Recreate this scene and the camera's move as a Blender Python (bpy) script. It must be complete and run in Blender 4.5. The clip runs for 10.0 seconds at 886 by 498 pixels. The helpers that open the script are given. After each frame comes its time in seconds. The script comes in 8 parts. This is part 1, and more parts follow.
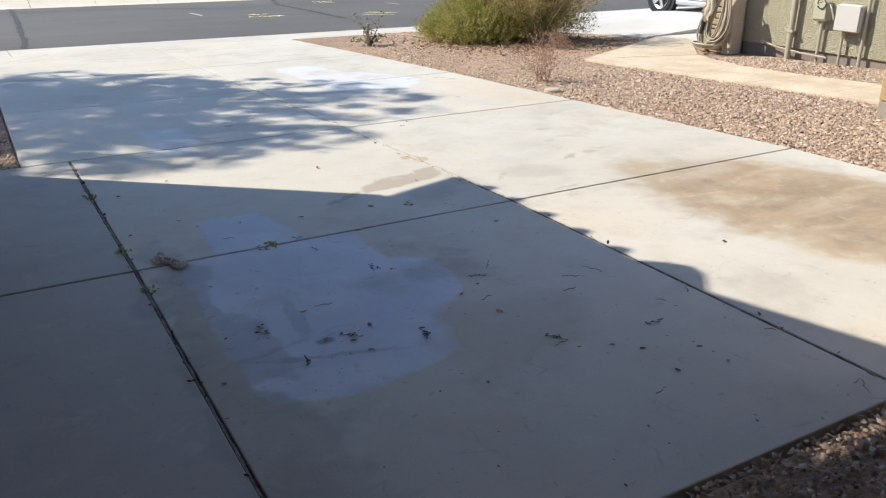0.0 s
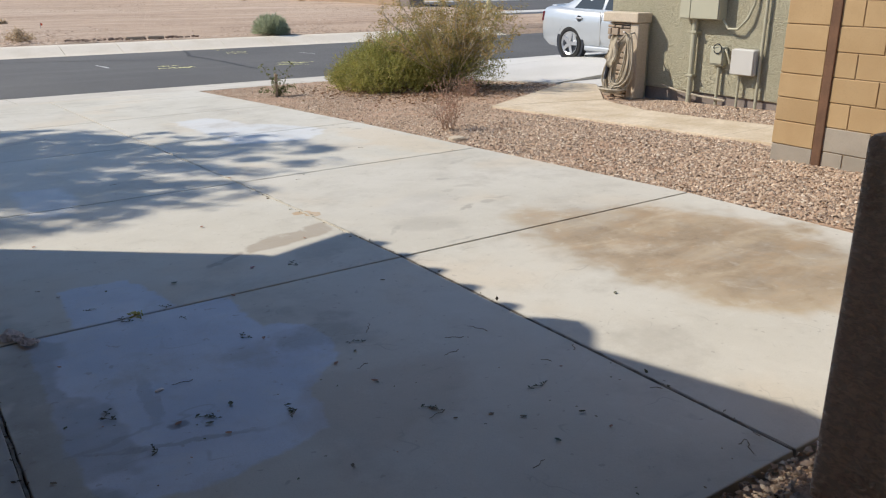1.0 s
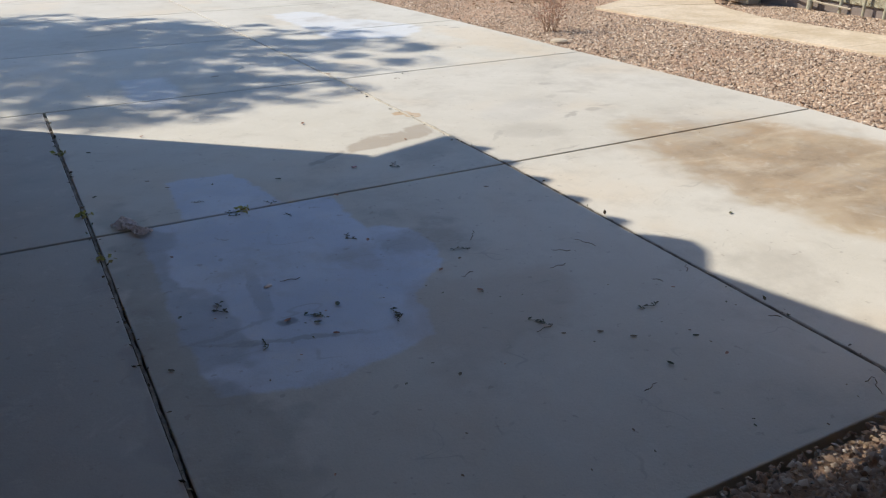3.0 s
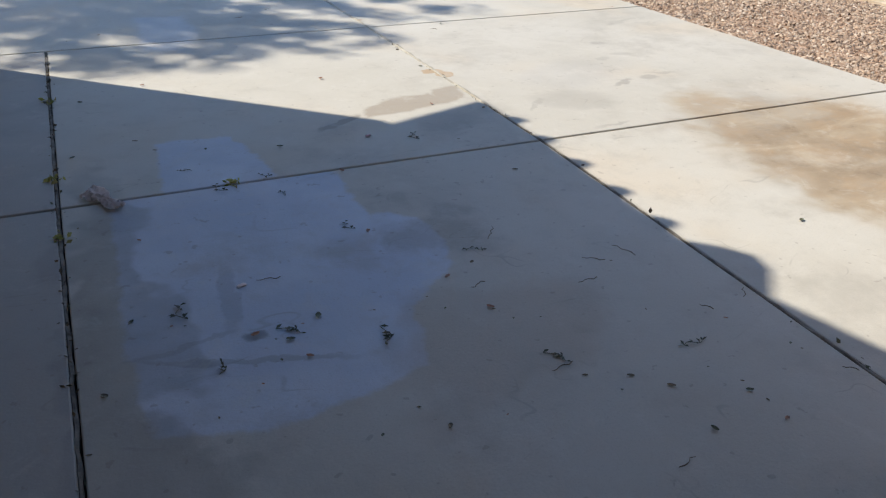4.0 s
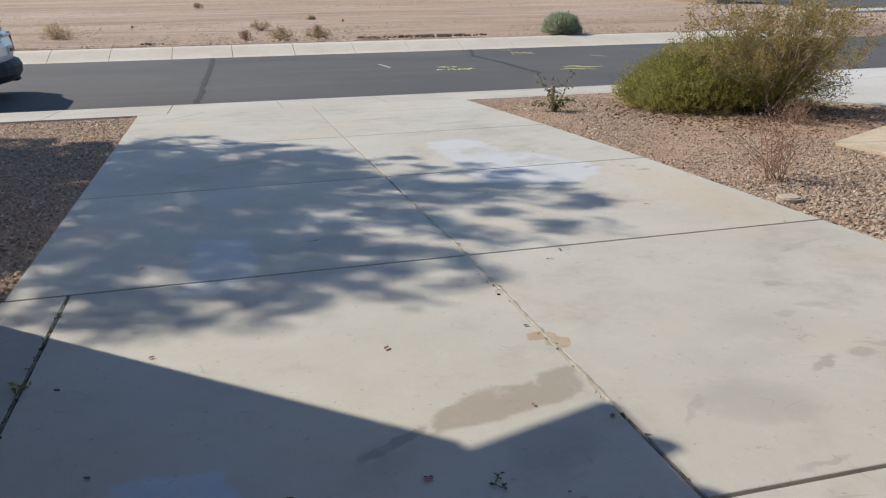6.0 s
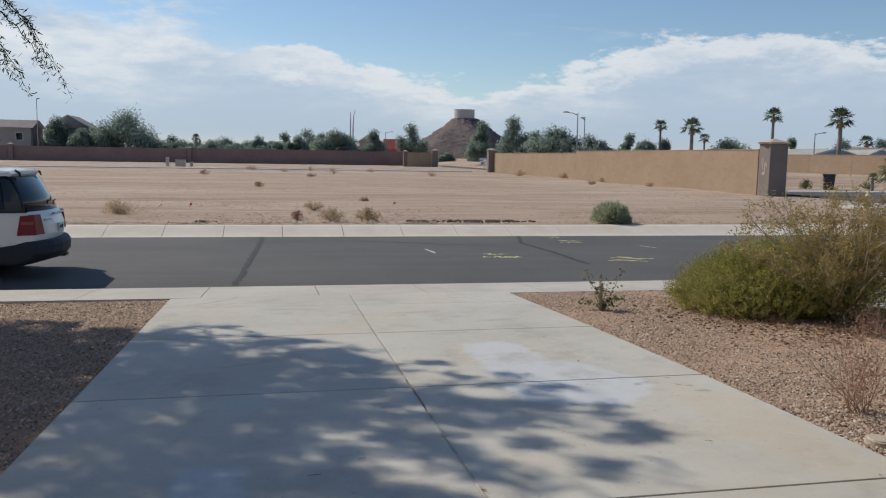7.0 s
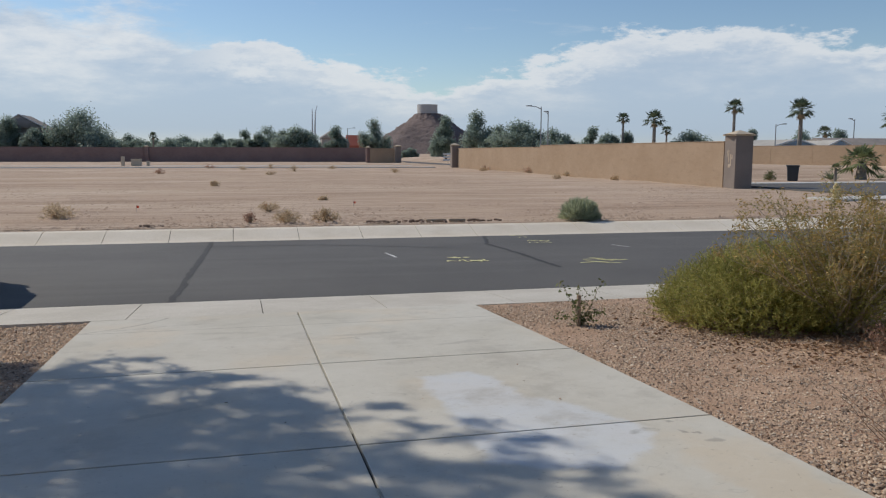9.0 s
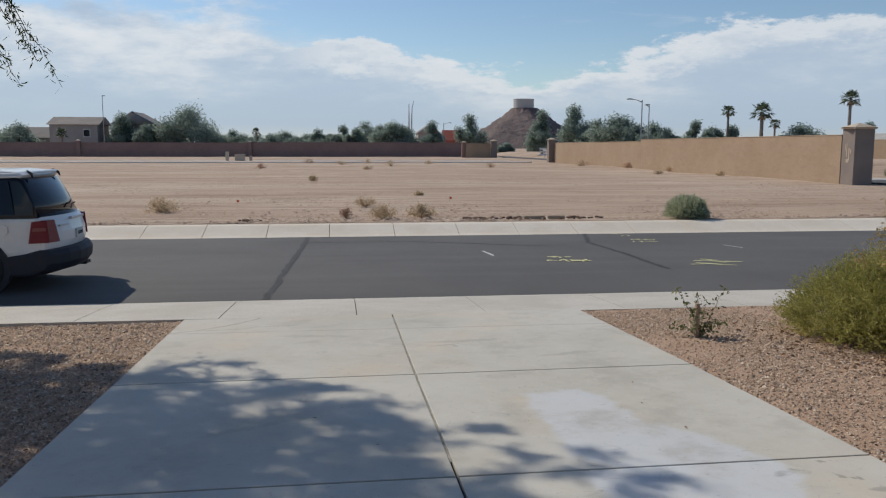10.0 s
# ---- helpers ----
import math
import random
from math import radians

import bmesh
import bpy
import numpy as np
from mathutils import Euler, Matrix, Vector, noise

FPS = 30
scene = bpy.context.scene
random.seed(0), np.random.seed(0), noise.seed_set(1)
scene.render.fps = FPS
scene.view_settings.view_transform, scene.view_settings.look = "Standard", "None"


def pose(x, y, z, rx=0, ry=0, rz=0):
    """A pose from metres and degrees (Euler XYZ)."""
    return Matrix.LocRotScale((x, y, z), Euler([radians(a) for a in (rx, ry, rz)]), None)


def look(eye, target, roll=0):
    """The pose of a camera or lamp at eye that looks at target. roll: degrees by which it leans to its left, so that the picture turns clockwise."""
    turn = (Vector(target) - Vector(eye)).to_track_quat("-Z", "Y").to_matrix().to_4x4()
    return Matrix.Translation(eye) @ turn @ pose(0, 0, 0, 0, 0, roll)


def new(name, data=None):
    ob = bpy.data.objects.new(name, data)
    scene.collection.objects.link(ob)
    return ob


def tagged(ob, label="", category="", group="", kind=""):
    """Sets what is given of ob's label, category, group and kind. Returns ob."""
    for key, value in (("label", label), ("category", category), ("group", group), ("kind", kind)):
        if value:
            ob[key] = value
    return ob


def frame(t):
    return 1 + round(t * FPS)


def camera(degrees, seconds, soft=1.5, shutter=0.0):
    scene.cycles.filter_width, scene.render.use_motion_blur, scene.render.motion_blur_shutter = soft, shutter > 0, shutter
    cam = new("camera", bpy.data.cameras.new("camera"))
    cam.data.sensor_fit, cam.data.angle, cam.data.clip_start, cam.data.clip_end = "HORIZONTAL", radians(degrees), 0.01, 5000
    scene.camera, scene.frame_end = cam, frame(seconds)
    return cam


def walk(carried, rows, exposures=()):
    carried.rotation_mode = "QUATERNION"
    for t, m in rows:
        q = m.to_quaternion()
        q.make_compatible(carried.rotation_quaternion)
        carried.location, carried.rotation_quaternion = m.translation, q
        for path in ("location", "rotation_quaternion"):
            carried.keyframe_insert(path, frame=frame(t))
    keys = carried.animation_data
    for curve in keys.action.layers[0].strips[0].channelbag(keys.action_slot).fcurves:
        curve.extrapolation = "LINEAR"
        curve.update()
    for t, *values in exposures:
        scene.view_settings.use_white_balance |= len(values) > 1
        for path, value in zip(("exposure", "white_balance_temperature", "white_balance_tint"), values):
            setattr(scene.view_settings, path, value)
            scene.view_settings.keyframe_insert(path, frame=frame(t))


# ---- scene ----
cam = camera(57.0, 10.0, 1.2)
# the driveway's plane: falls to the street, origin where the middle joint meets the first cross joint
SITE = pose(0, 0, -0.012, -2.2, -0.25, 0)
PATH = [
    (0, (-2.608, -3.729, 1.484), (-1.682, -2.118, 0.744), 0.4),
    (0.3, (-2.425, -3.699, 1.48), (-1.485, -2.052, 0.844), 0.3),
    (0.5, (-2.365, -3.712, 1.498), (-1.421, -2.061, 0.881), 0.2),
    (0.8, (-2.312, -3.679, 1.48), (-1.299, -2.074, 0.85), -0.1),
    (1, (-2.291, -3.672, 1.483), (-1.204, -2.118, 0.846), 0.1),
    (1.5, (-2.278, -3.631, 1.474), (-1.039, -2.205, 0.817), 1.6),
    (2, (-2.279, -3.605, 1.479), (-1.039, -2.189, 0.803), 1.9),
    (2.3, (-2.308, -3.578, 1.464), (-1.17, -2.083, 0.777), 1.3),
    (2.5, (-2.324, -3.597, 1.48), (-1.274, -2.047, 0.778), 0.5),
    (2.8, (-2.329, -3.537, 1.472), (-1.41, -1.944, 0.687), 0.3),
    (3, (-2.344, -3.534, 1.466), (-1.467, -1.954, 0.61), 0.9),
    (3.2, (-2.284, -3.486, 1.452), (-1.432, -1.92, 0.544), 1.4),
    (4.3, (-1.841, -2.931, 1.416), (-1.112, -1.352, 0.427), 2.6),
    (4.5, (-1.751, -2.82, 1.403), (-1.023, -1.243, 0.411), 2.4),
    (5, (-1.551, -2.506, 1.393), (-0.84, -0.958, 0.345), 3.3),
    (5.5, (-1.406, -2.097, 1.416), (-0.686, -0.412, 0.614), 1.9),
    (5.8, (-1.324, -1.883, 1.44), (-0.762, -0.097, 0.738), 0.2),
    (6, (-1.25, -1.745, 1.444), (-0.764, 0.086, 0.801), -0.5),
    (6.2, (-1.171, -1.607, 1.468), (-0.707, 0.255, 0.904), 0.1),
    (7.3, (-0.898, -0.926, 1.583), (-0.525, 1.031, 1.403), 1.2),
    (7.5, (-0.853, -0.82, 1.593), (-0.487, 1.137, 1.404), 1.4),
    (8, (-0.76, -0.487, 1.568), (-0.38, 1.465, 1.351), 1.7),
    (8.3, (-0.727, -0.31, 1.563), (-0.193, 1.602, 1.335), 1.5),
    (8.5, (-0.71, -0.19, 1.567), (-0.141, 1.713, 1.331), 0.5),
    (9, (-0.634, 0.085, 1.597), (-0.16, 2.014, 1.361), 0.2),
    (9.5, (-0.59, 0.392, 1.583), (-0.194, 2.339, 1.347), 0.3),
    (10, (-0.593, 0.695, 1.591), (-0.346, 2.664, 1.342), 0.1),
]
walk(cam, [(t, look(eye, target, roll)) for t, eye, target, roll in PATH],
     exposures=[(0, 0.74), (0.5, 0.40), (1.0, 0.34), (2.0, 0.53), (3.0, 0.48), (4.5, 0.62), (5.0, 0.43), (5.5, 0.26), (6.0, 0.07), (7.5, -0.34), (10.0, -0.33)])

# ---- sun, sky ----
SUN_EL, SUN_AZ = radians(41), math.atan2(0.685, -0.729)   # the sun stands ahead and to the left
TO_SUN = Vector((math.cos(SUN_AZ) * math.cos(SUN_EL), math.sin(SUN_AZ) * math.cos(SUN_EL), math.sin(SUN_EL)))
sun = new("sun", bpy.data.lights.new("sun", "SUN"))
sun.data.energy, sun.data.angle, sun.data.color = 4.2, radians(0.6), (1.0, 0.92, 0.79)
sun.matrix_world = look(TO_SUN * 50, (0, 0, 0))

world = bpy.data.worlds.new("sky")
scene.world = world
world.use_nodes = True
wn, wl = world.node_tree.nodes, world.node_tree.links
wn.clear()
w_out, w_bg, w_sky, w_tc = (wn.new(k) for k in ("ShaderNodeOutputWorld", "ShaderNodeBackground", "ShaderNodeTexSky", "ShaderNodeTexCoord"))
w_sky.sky_type, w_sky.sun_disc, w_sky.sun_elevation, w_sky.sun_rotation = "NISHITA", False, SUN_EL, math.pi / 2 - SUN_AZ
w_sky.air_density, w_sky.dust_density, w_sky.ozone_density = 1.0, 0.25, 3.8
w_z = wn.new("ShaderNodeSeparateXYZ")
wl.new(w_tc.outputs["Generated"], w_z.inputs["Vector"])


def w_noise(scale, detail, stretch, rough=0.55, shift=(0, 0, 0), distortion=0.0):
    """Noise over the sky's directions, flattened so that clouds lie level."""
    m, n = wn.new("ShaderNodeMapping"), wn.new("ShaderNodeTexNoise")
    m.inputs["Scale"].default_value, m.inputs["Location"].default_value = (1, 1, stretch), shift
    n.inputs["Scale"].default_value, n.inputs["Detail"].default_value, n.inputs["Roughness"].default_value, n.inputs["Distortion"].default_value = scale, detail, rough, distortion
    wl.new(w_tc.outputs["Generated"], m.inputs["Vector"])
    wl.new(m.outputs["Vector"], n.inputs["Vector"])
    return n.outputs["Fac"]


def w_math(op, p, q):
    n = wn.new("ShaderNodeMath")
    n.operation = op
    for k, value in enumerate((p, q)):
        if isinstance(value, (int, float)):
            n.inputs[k].default_value = value
        else:
            wl.new(value, n.inputs[k])
    return n.outputs[0]


def w_step(value, lo, hi):
    n = wn.new("ShaderNodeMapRange")
    n.interpolation_type = "SMOOTHSTEP"
    wl.new(value, n.inputs["Value"])
    n.inputs["From Min"].default_value, n.inputs["From Max"].default_value = lo, hi
    return n.outputs["Result"]


def w_blend(fac, p, q):
    n = wn.new("ShaderNodeMix")
    n.data_type = "RGBA"
    wl.new(fac, n.inputs[0])
    for k, value in ((6, p), (7, q)):
        if isinstance(value, tuple):
            n.inputs[k].default_value = (*value, 1)
        else:
            wl.new(value, n.inputs[k])
    return n.outputs[2]


# a low bank of cloud with a ragged top, thin cirrus above it, clear blue overhead
height = w_z.outputs["Z"]
ragged = w_math("ADD", height, w_math("MULTIPLY", w_math("SUBTRACT", w_noise(2.1, 3, 2.2, 0.5, (0.35, 0.2, 0.0)), 0.5), 0.23))
ragged = w_math("ADD", ragged, w_math("MULTIPLY", w_math("SUBTRACT", w_noise(13, 8, 3.0, 0.64), 0.5), 0.10))
right = w_step(w_z.outputs["X"], -0.12, 0.02)
fluffy = w_math("ADD", ragged, w_math("MULTIPLY", w_math("SUBTRACT", w_noise(34, 6, 2.0, 0.6, (0.2, 0.6, 0.1)), 0.5), 0.035))
edge_soft, edge_crisp = w_step(ragged, 0.145, 0.112), w_step(fluffy, 0.119, 0.105)
bank = w_math("MULTIPLY", w_math("ADD", edge_soft, w_math("MULTIPLY", right, w_math("SUBTRACT", edge_crisp, edge_soft))), w_step(height, -0.02, 0.03))
rim = w_math("MULTIPLY", w_math("MULTIPLY", right, w_step(fluffy, 0.072, 0.102)), 0.8)
billow = w_step(w_noise(9, 8, 3.2, 0.62, (0.1, 0.4, 0.2)), 0.32, 0.68)
cirrus = w_math("MULTIPLY", w_step(w_noise(5.0, 9, 6.0, 0.65, (0.7, 0.1, 0.3), 0.4), 0.55, 0.76), 0.4)
above = w_blend(cirrus, w_sky.outputs["Color"], (6.6, 7.0, 7.6))
cloud = w_blend(w_math("MAXIMUM", rim, w_math("MULTIPLY", billow, w_step(ragged, 0.03, 0.12))), (4.3, 5.3, 6.6), (7.8, 7.95, 8.1))
low = w_blend(w_step(height, 0.075, 0.0), cloud, (3.9, 4.9, 6.2))
wl.new(w_blend(w_math("MULTIPLY", bank, 0.88), above, low), w_bg.inputs["Color"])
w_bg.inputs["Strength"].default_value = 0.123
wl.new(w_bg.outputs["Background"], w_out.inputs["Surface"])

# ---- materials ----
class Nodes:
    """A short way to write a node material."""

    def __init__(self, name):
        self.mat = bpy.data.materials.new(name)
        self.mat.use_nodes = True
        self.t = self.mat.node_tree
        self.bsdf = self.t.nodes["Principled BSDF"]

    def n(self, kind, **values):
        node = self.t.nodes.new("ShaderNode" + kind)
        for key, value in values.items():
            self.put(node.inputs[key.replace("_", " ")], value)
        return node

    def put(self, socket, value):
        if isinstance(value, bpy.types.NodeSocket):
            self.t.links.new(value, socket)
        else:
            socket.default_value = (*value, 1) if isinstance(value, tuple) and len(value) == 3 and socket.type == "RGBA" else value

    def math(self, op, a, b=0.0, clamp=False):
        node = self.t.nodes.new("ShaderNodeMath")
        node.operation, node.use_clamp = op, clamp
        self.put(node.inputs[0], a)
        self.put(node.inputs[1], b)
        return node.outputs[0]

    def mix(self, fac, a, b, blend="MIX"):
        node = self.t.nodes.new("ShaderNodeMix")
        node.data_type, node.blend_type = "RGBA", blend
        self.put(node.inputs[0], fac)
        self.put(node.inputs[6], a)
        self.put(node.inputs[7], b)
        return node.outputs[2]

    def noise(self, scale, detail=4, rough=0.55, vector=None, distortion=0.0):
        node = self.n("TexNoise", Scale=scale, Detail=detail, Roughness=rough, Distortion=distortion)
        self.put(node.inputs["Vector"], vector or self.at())
        return node.outputs["Fac"]

    def step(self, value, lo, hi):
        node = self.t.nodes.new("ShaderNodeMapRange")
        node.interpolation_type = "SMOOTHSTEP"
        self.put(node.inputs["Value"], value)
        node.inputs["From Min"].default_value, node.inputs["From Max"].default_value = lo, hi
        return node.outputs["Result"]

    def at(self):
        """The place in the world."""
        if not hasattr(self, "place"):
            self.place = self.n("NewGeometry").outputs["Position"]
        return self.place

    def object_at(self):
        if not hasattr(self, "own"):
            self.own = self.n("TexCoord").outputs["Object"]
        return self.own

    def bump(self, height, strength=0.3, distance=0.01):
        node = self.n("Bump", Strength=strength, Distance=distance, Height=height)
        self.put(self.bsdf.inputs["Normal"], node.outputs["Normal"])

    def done(self, color, rough=0.8, metal=0.0, spec=0.5):
        self.put(self.bsdf.inputs["Base Color"], color)
        self.put(self.bsdf.inputs["Roughness"], rough)
        self.put(self.bsdf.inputs["Metallic"], metal)
        self.put(self.bsdf.inputs["Specular IOR Level"], spec)
        return self.mat


def rough_mat(name, a, b, scale, fine, roughness=0.85, bump=0.3, depth=0.01, own=False, spec=0.3, metal=0.0, island=0.0):
    """Two colours mixed by broad noise, darkened a little by grain, with a bump of the grain."""
    m = Nodes(name)
    where = m.object_at() if own else m.at()
    broad, grain = m.noise(scale, 5, 0.6, where), m.noise(fine, 4, 0.6, where)
    color = m.mix(m.step(broad, 0.3, 0.7), a, b)
    color = m.mix(m.math("MULTIPLY", m.step(grain, 0.35, 0.75), 0.35), color, tuple(c * 0.55 for c in a))
    if island:
        rnd = m.n("NewGeometry").outputs["Random Per Island"]
        color = m.mix(m.math("MULTIPLY", rnd, island), color, tuple(c * 0.35 for c in b))
    m.bump(grain, bump, depth)
    return m.done(color, roughness, metal, spec)


def blob(m, px, py, cx, cy, rx, ry, turn=0.0, soft=0.12, power=2.6):
    """1 inside a worn ellipse of the plan, 0 outside."""
    c, s = math.cos(radians(turn)), math.sin(radians(turn))
    dx, dy = m.math("SUBTRACT", px, cx), m.math("SUBTRACT", py, cy)
    u = m.math("ADD", m.math("MULTIPLY", dx, c / rx), m.math("MULTIPLY", dy, s / rx))
    v = m.math("SUBTRACT", m.math("MULTIPLY", dy, c / ry), m.math("MULTIPLY", dx, s / ry))
    r = m.math("ADD", m.math("POWER", m.math("ABSOLUTE", u), power), m.math("POWER", m.math("ABSOLUTE", v), power))
    return m.step(m.math("SUBTRACT", 1.0, r), -soft, soft)


def patch_of(m, px, py, corners, soft=0.014):
    """1 inside a convex patch of the plan (corners clockwise from above), 0 outside."""
    least = None
    for (ax, ay), (bx, by) in zip(corners, corners[1:] + corners[:1]):
        run = math.hypot(bx - ax, by - ay)
        nx, ny = (by - ay) / run, -(bx - ax) / run
        off = m.math("SUBTRACT", m.math("ADD", m.math("MULTIPLY", px, nx), m.math("MULTIPLY", py, ny)), nx * ax + ny * ay)
        least = off if least is None else m.math("MINIMUM", least, off)
    return m.step(least, -soft, soft)


def concrete_drive():
    m = Nodes("driveway_concrete")
    p = m.n("SeparateXYZ", Vector=m.at())
    wob, wob2 = m.noise(2.6, 3, 0.55), m.noise(3.1, 3, 0.55, m.n("Mapping", Vector=m.at(), Location=(7.3, 2.1, 4.4)).outputs["Vector"])
    px = m.math("ADD", p.outputs["X"], m.math("MULTIPLY", m.math("SUBTRACT", wob, 0.5), 0.75))
    py = m.math("ADD", p.outputs["Y"], m.math("MULTIPLY", m.math("SUBTRACT", wob2, 0.5), 0.75))
    broad, mid, grain = m.noise(0.55, 5, 0.6), m.noise(3.5, 6, 0.62), m.noise(90, 4, 0.6)
    color = m.mix(m.step(broad, 0.3, 0.7), (0.483, 0.458, 0.392), (0.55, 0.527, 0.466))
    color = m.mix(m.math("MULTIPLY", m.step(mid, 0.5, 0.8), 0.35), color, (0.42, 0.38, 0.32))
    tan = m.math("MULTIPLY", m.step(m.noise(0.9, 3, 0.5), 0.5, 0.72), 0.5)
    color = m.mix(tan, color, (0.56, 0.47, 0.35))

    def lay(mask, shade, amount, under):
        return m.mix(m.math("MULTIPLY", mask, amount), under, shade)

    top = lambda *b: b[0] if len(b) == 1 else m.math("MAXIMUM", b[0], top(*b[1:]))
    # chalky pale wash, with crisp ragged edges
    qx = m.math("ADD", p.outputs["X"], m.math("MULTIPLY", m.math("SUBTRACT", m.noise(5.0, 5, 0.6), 0.5), 0.2))
    qy = m.math("ADD", p.outputs["Y"], m.math("MULTIPLY", m.math("SUBTRACT", m.noise(5.6, 5, 0.6, m.n("Mapping", Vector=m.at(), Location=(3.3, 8.1, 1.4)).outputs["Vector"]), 0.5), 0.2))
    ex = m.math("ADD", p.outputs["X"], m.math("MULTIPLY", m.math("SUBTRACT", m.noise(9.0, 6, 0.65), 0.5), 0.10))
    ey = m.math("ADD", p.outputs["Y"], m.math("MULTIPLY", m.math("SUBTRACT", m.noise(8.4, 6, 0.65, m.n("Mapping", Vector=m.at(), Location=(4.3, 1.1, 2.4)).outputs["Vector"]), 0.5), 0.10))
    wash = top(patch_of(m, ex, ey, [(-1.92, 0.0), (-1.03, 0.0), (-1.03, -0.45), (-1.12, -1.12), (-1.18, -1.41), (-1.49, -1.49), (-1.68, -1.51), (-1.94, -1.43), (-1.97, -1.0)]),
               patch_of(m, ex, ey, [(-1.15, -0.46), (-0.95, -0.46), (-0.86, -0.55), (-0.84, -0.74), (-0.89, -0.92), (-1.03, -1.04), (-1.2, -1.2)]),
               patch_of(m, ex, ey, [(-1.69, 0.58), (-1.58, 0.61), (-1.35, 0.56), (-1.30, 0.3), (-1.27, 0.0), (-1.73, 0.0)]))
    patch = m.noise(2.4, 4, 0.6, m.n("Mapping", Vector=m.at(), Location=(1.3, 4.1, 0.4)).outputs["Vector"])
    color = lay(wash, m.mix(m.step(patch, 0.35, 0.7), (0.46, 0.53, 0.65), (0.58, 0.635, 0.725)), 0.8, color)
    wash2 = top(patch_of(m, qx, qy, [(0.78, 6.55), (1.2, 6.62), (1.37, 6.25), (1.38, 5.7), (1.0, 5.0), (0.75, 5.15), (0.73, 6.1)], 0.05),
                patch_of(m, qx, qy, [(0.9, 5.8), (1.36, 5.75), (1.62, 5.5), (1.83, 4.97), (1.0, 4.85), (0.78, 5.1)], 0.05),
                patch_of(m, qx, qy, [(0.75, 4.92), (1.83, 4.95), (1.89, 4.74), (1.75, 4.4), (1.36, 4.14), (0.98, 4.24), (0.71, 4.4)], 0.05))
    color = lay(m.math("MULTIPLY", wash2, m.math("ADD", 0.6, m.math("MULTIPLY", patch, 0.8))), (0.585, 0.635, 0.705), 0.54, color)
    color = lay(blob(m, px, py, 2.1, 3.5, 0.3, 1.0, 0, 0.8), (0.55, 0.44, 0.30), 0.4, color)
    color = lay(m.math("MULTIPLY", blob(m, qx, qy, 1.95, 4.72, 0.2, 0.07, 20, 0.4), m.step(mid, 0.45, 0.6)), (0.2, 0.2, 0.19), 0.6, color)
    color = lay(patch_of(m, ex, ey, [(-1.51, 3.37), (-1.17, 3.33), (-1.14, 2.75), (-1.28, 2.27), (-1.54, 2.34)], 0.05), (0.58, 0.62, 0.67), 0.5, color)
    # rust-brown stain of standing water
    brown = patch_of(m, px, py, [(0.94, 0.22), (1.31, 0.31), (1.91, -0.13), (2.14, -0.45), (2.24, -0.85), (2.08, -1.45), (1.36, -1.85), (0.97, -1.81), (0.80, -1.4), (0.83, -0.3)], 0.13)
    mottle = m.noise(4.5, 7, 0.68, m.n("Mapping", Vector=m.at(), Location=(5.3, 1.1, 2.4)).outputs["Vector"], 0.4)
    streaky = m.noise(2.6, 6, 0.62, m.n("Mapping", Vector=m.at(), Location=(0.3, 7.1, 2.4), Rotation=(0, 0, 0.5), Scale=(0.8, 1.7, 1.0)).outputs["Vector"], 0.6)
    color = lay(brown, (0.42, 0.33, 0.215), m.math("ADD", 0.62, m.math("MULTIPLY", m.step(mottle, 0.3, 0.65), 0.36)), color)
    core = m.math("MULTIPLY", blob(m, px, py, 1.50, -0.82, 0.66, 0.98, 14, 0.95, 2.2), m.step(streaky, 0.22, 0.62))
    color = lay(core, (0.235, 0.17, 0.105), 0.78, color)
    color = lay(m.math("MULTIPLY", core, m.step(mottle, 0.52, 0.66)), (0.17, 0.125, 0.08), 0.5, color)
    color = lay(m.math("MULTIPLY", brown, m.step(mottle, 0.52, 0.36)), (0.43, 0.27, 0.125), 0.28, color)
    # damp run and rust spots at the middle joint
    run = top(patch_of(m, ex, ey, [(-0.62, 0.74), (-0.42, 0.86), (-0.2, 0.88), (-0.15, 0.70), (-0.44, 0.63), (-0.68, 0.60)], 0.02),
              patch_of(m, ex, ey, [(-0.34, 0.86), (-0.15, 0.93), (-0.10, 1.03), (0.0, 0.95), (-0.04, 0.74), (-0.2, 0.67), (-0.34, 0.68)], 0.02))
    color = lay(run, (0.31, 0.26, 0.2), 0.78, color)
    color = lay(top(blob(m, ex, ey, -0.01, 1.28, 0.07, 0.045, -20, 0.3), blob(m, ex, ey, 0.04, 1.2, 0.055, 0.05, 0, 0.3)), (0.40, 0.25, 0.11), 0.75, color)
    color = lay(blob(m, ex, ey, -0.81, 0.575, 0.15, 0.03, 35, 0.5), (0.22, 0.195, 0.17), 0.6, color)
    # a dark oil spot and old drag marks on the wash
    color = lay(blob(m, ex, ey, -1.61, -1.09, 0.04, 0.025, 10, 0.8), (0.12, 0.12, 0.12), 0.6, color)
    color = lay(blob(m, ex, ey, -1.64, -0.85, 0.03, 0.2, -8, 0.6), (0.30, 0.32, 0.36), 0.45, color)
    color = lay(blob(m, ex, ey, -1.66, -1.2, 0.3, 0.018, -18, 0.6), (0.28, 0.29, 0.31), 0.5, color)
    color = lay(blob(m, ex, ey, -1.82, -1.07, 0.16, 0.014, 10, 0.6), (0.28, 0.29, 0.31), 0.4, color)
    color = lay(m.math("MULTIPLY", blob(m, px, py, -0.85, -0.62, 0.2, 0.32, 10, 0.8), m.step(mid, 0.4, 0.62)), (0.25, 0.235, 0.21), 0.45, color)
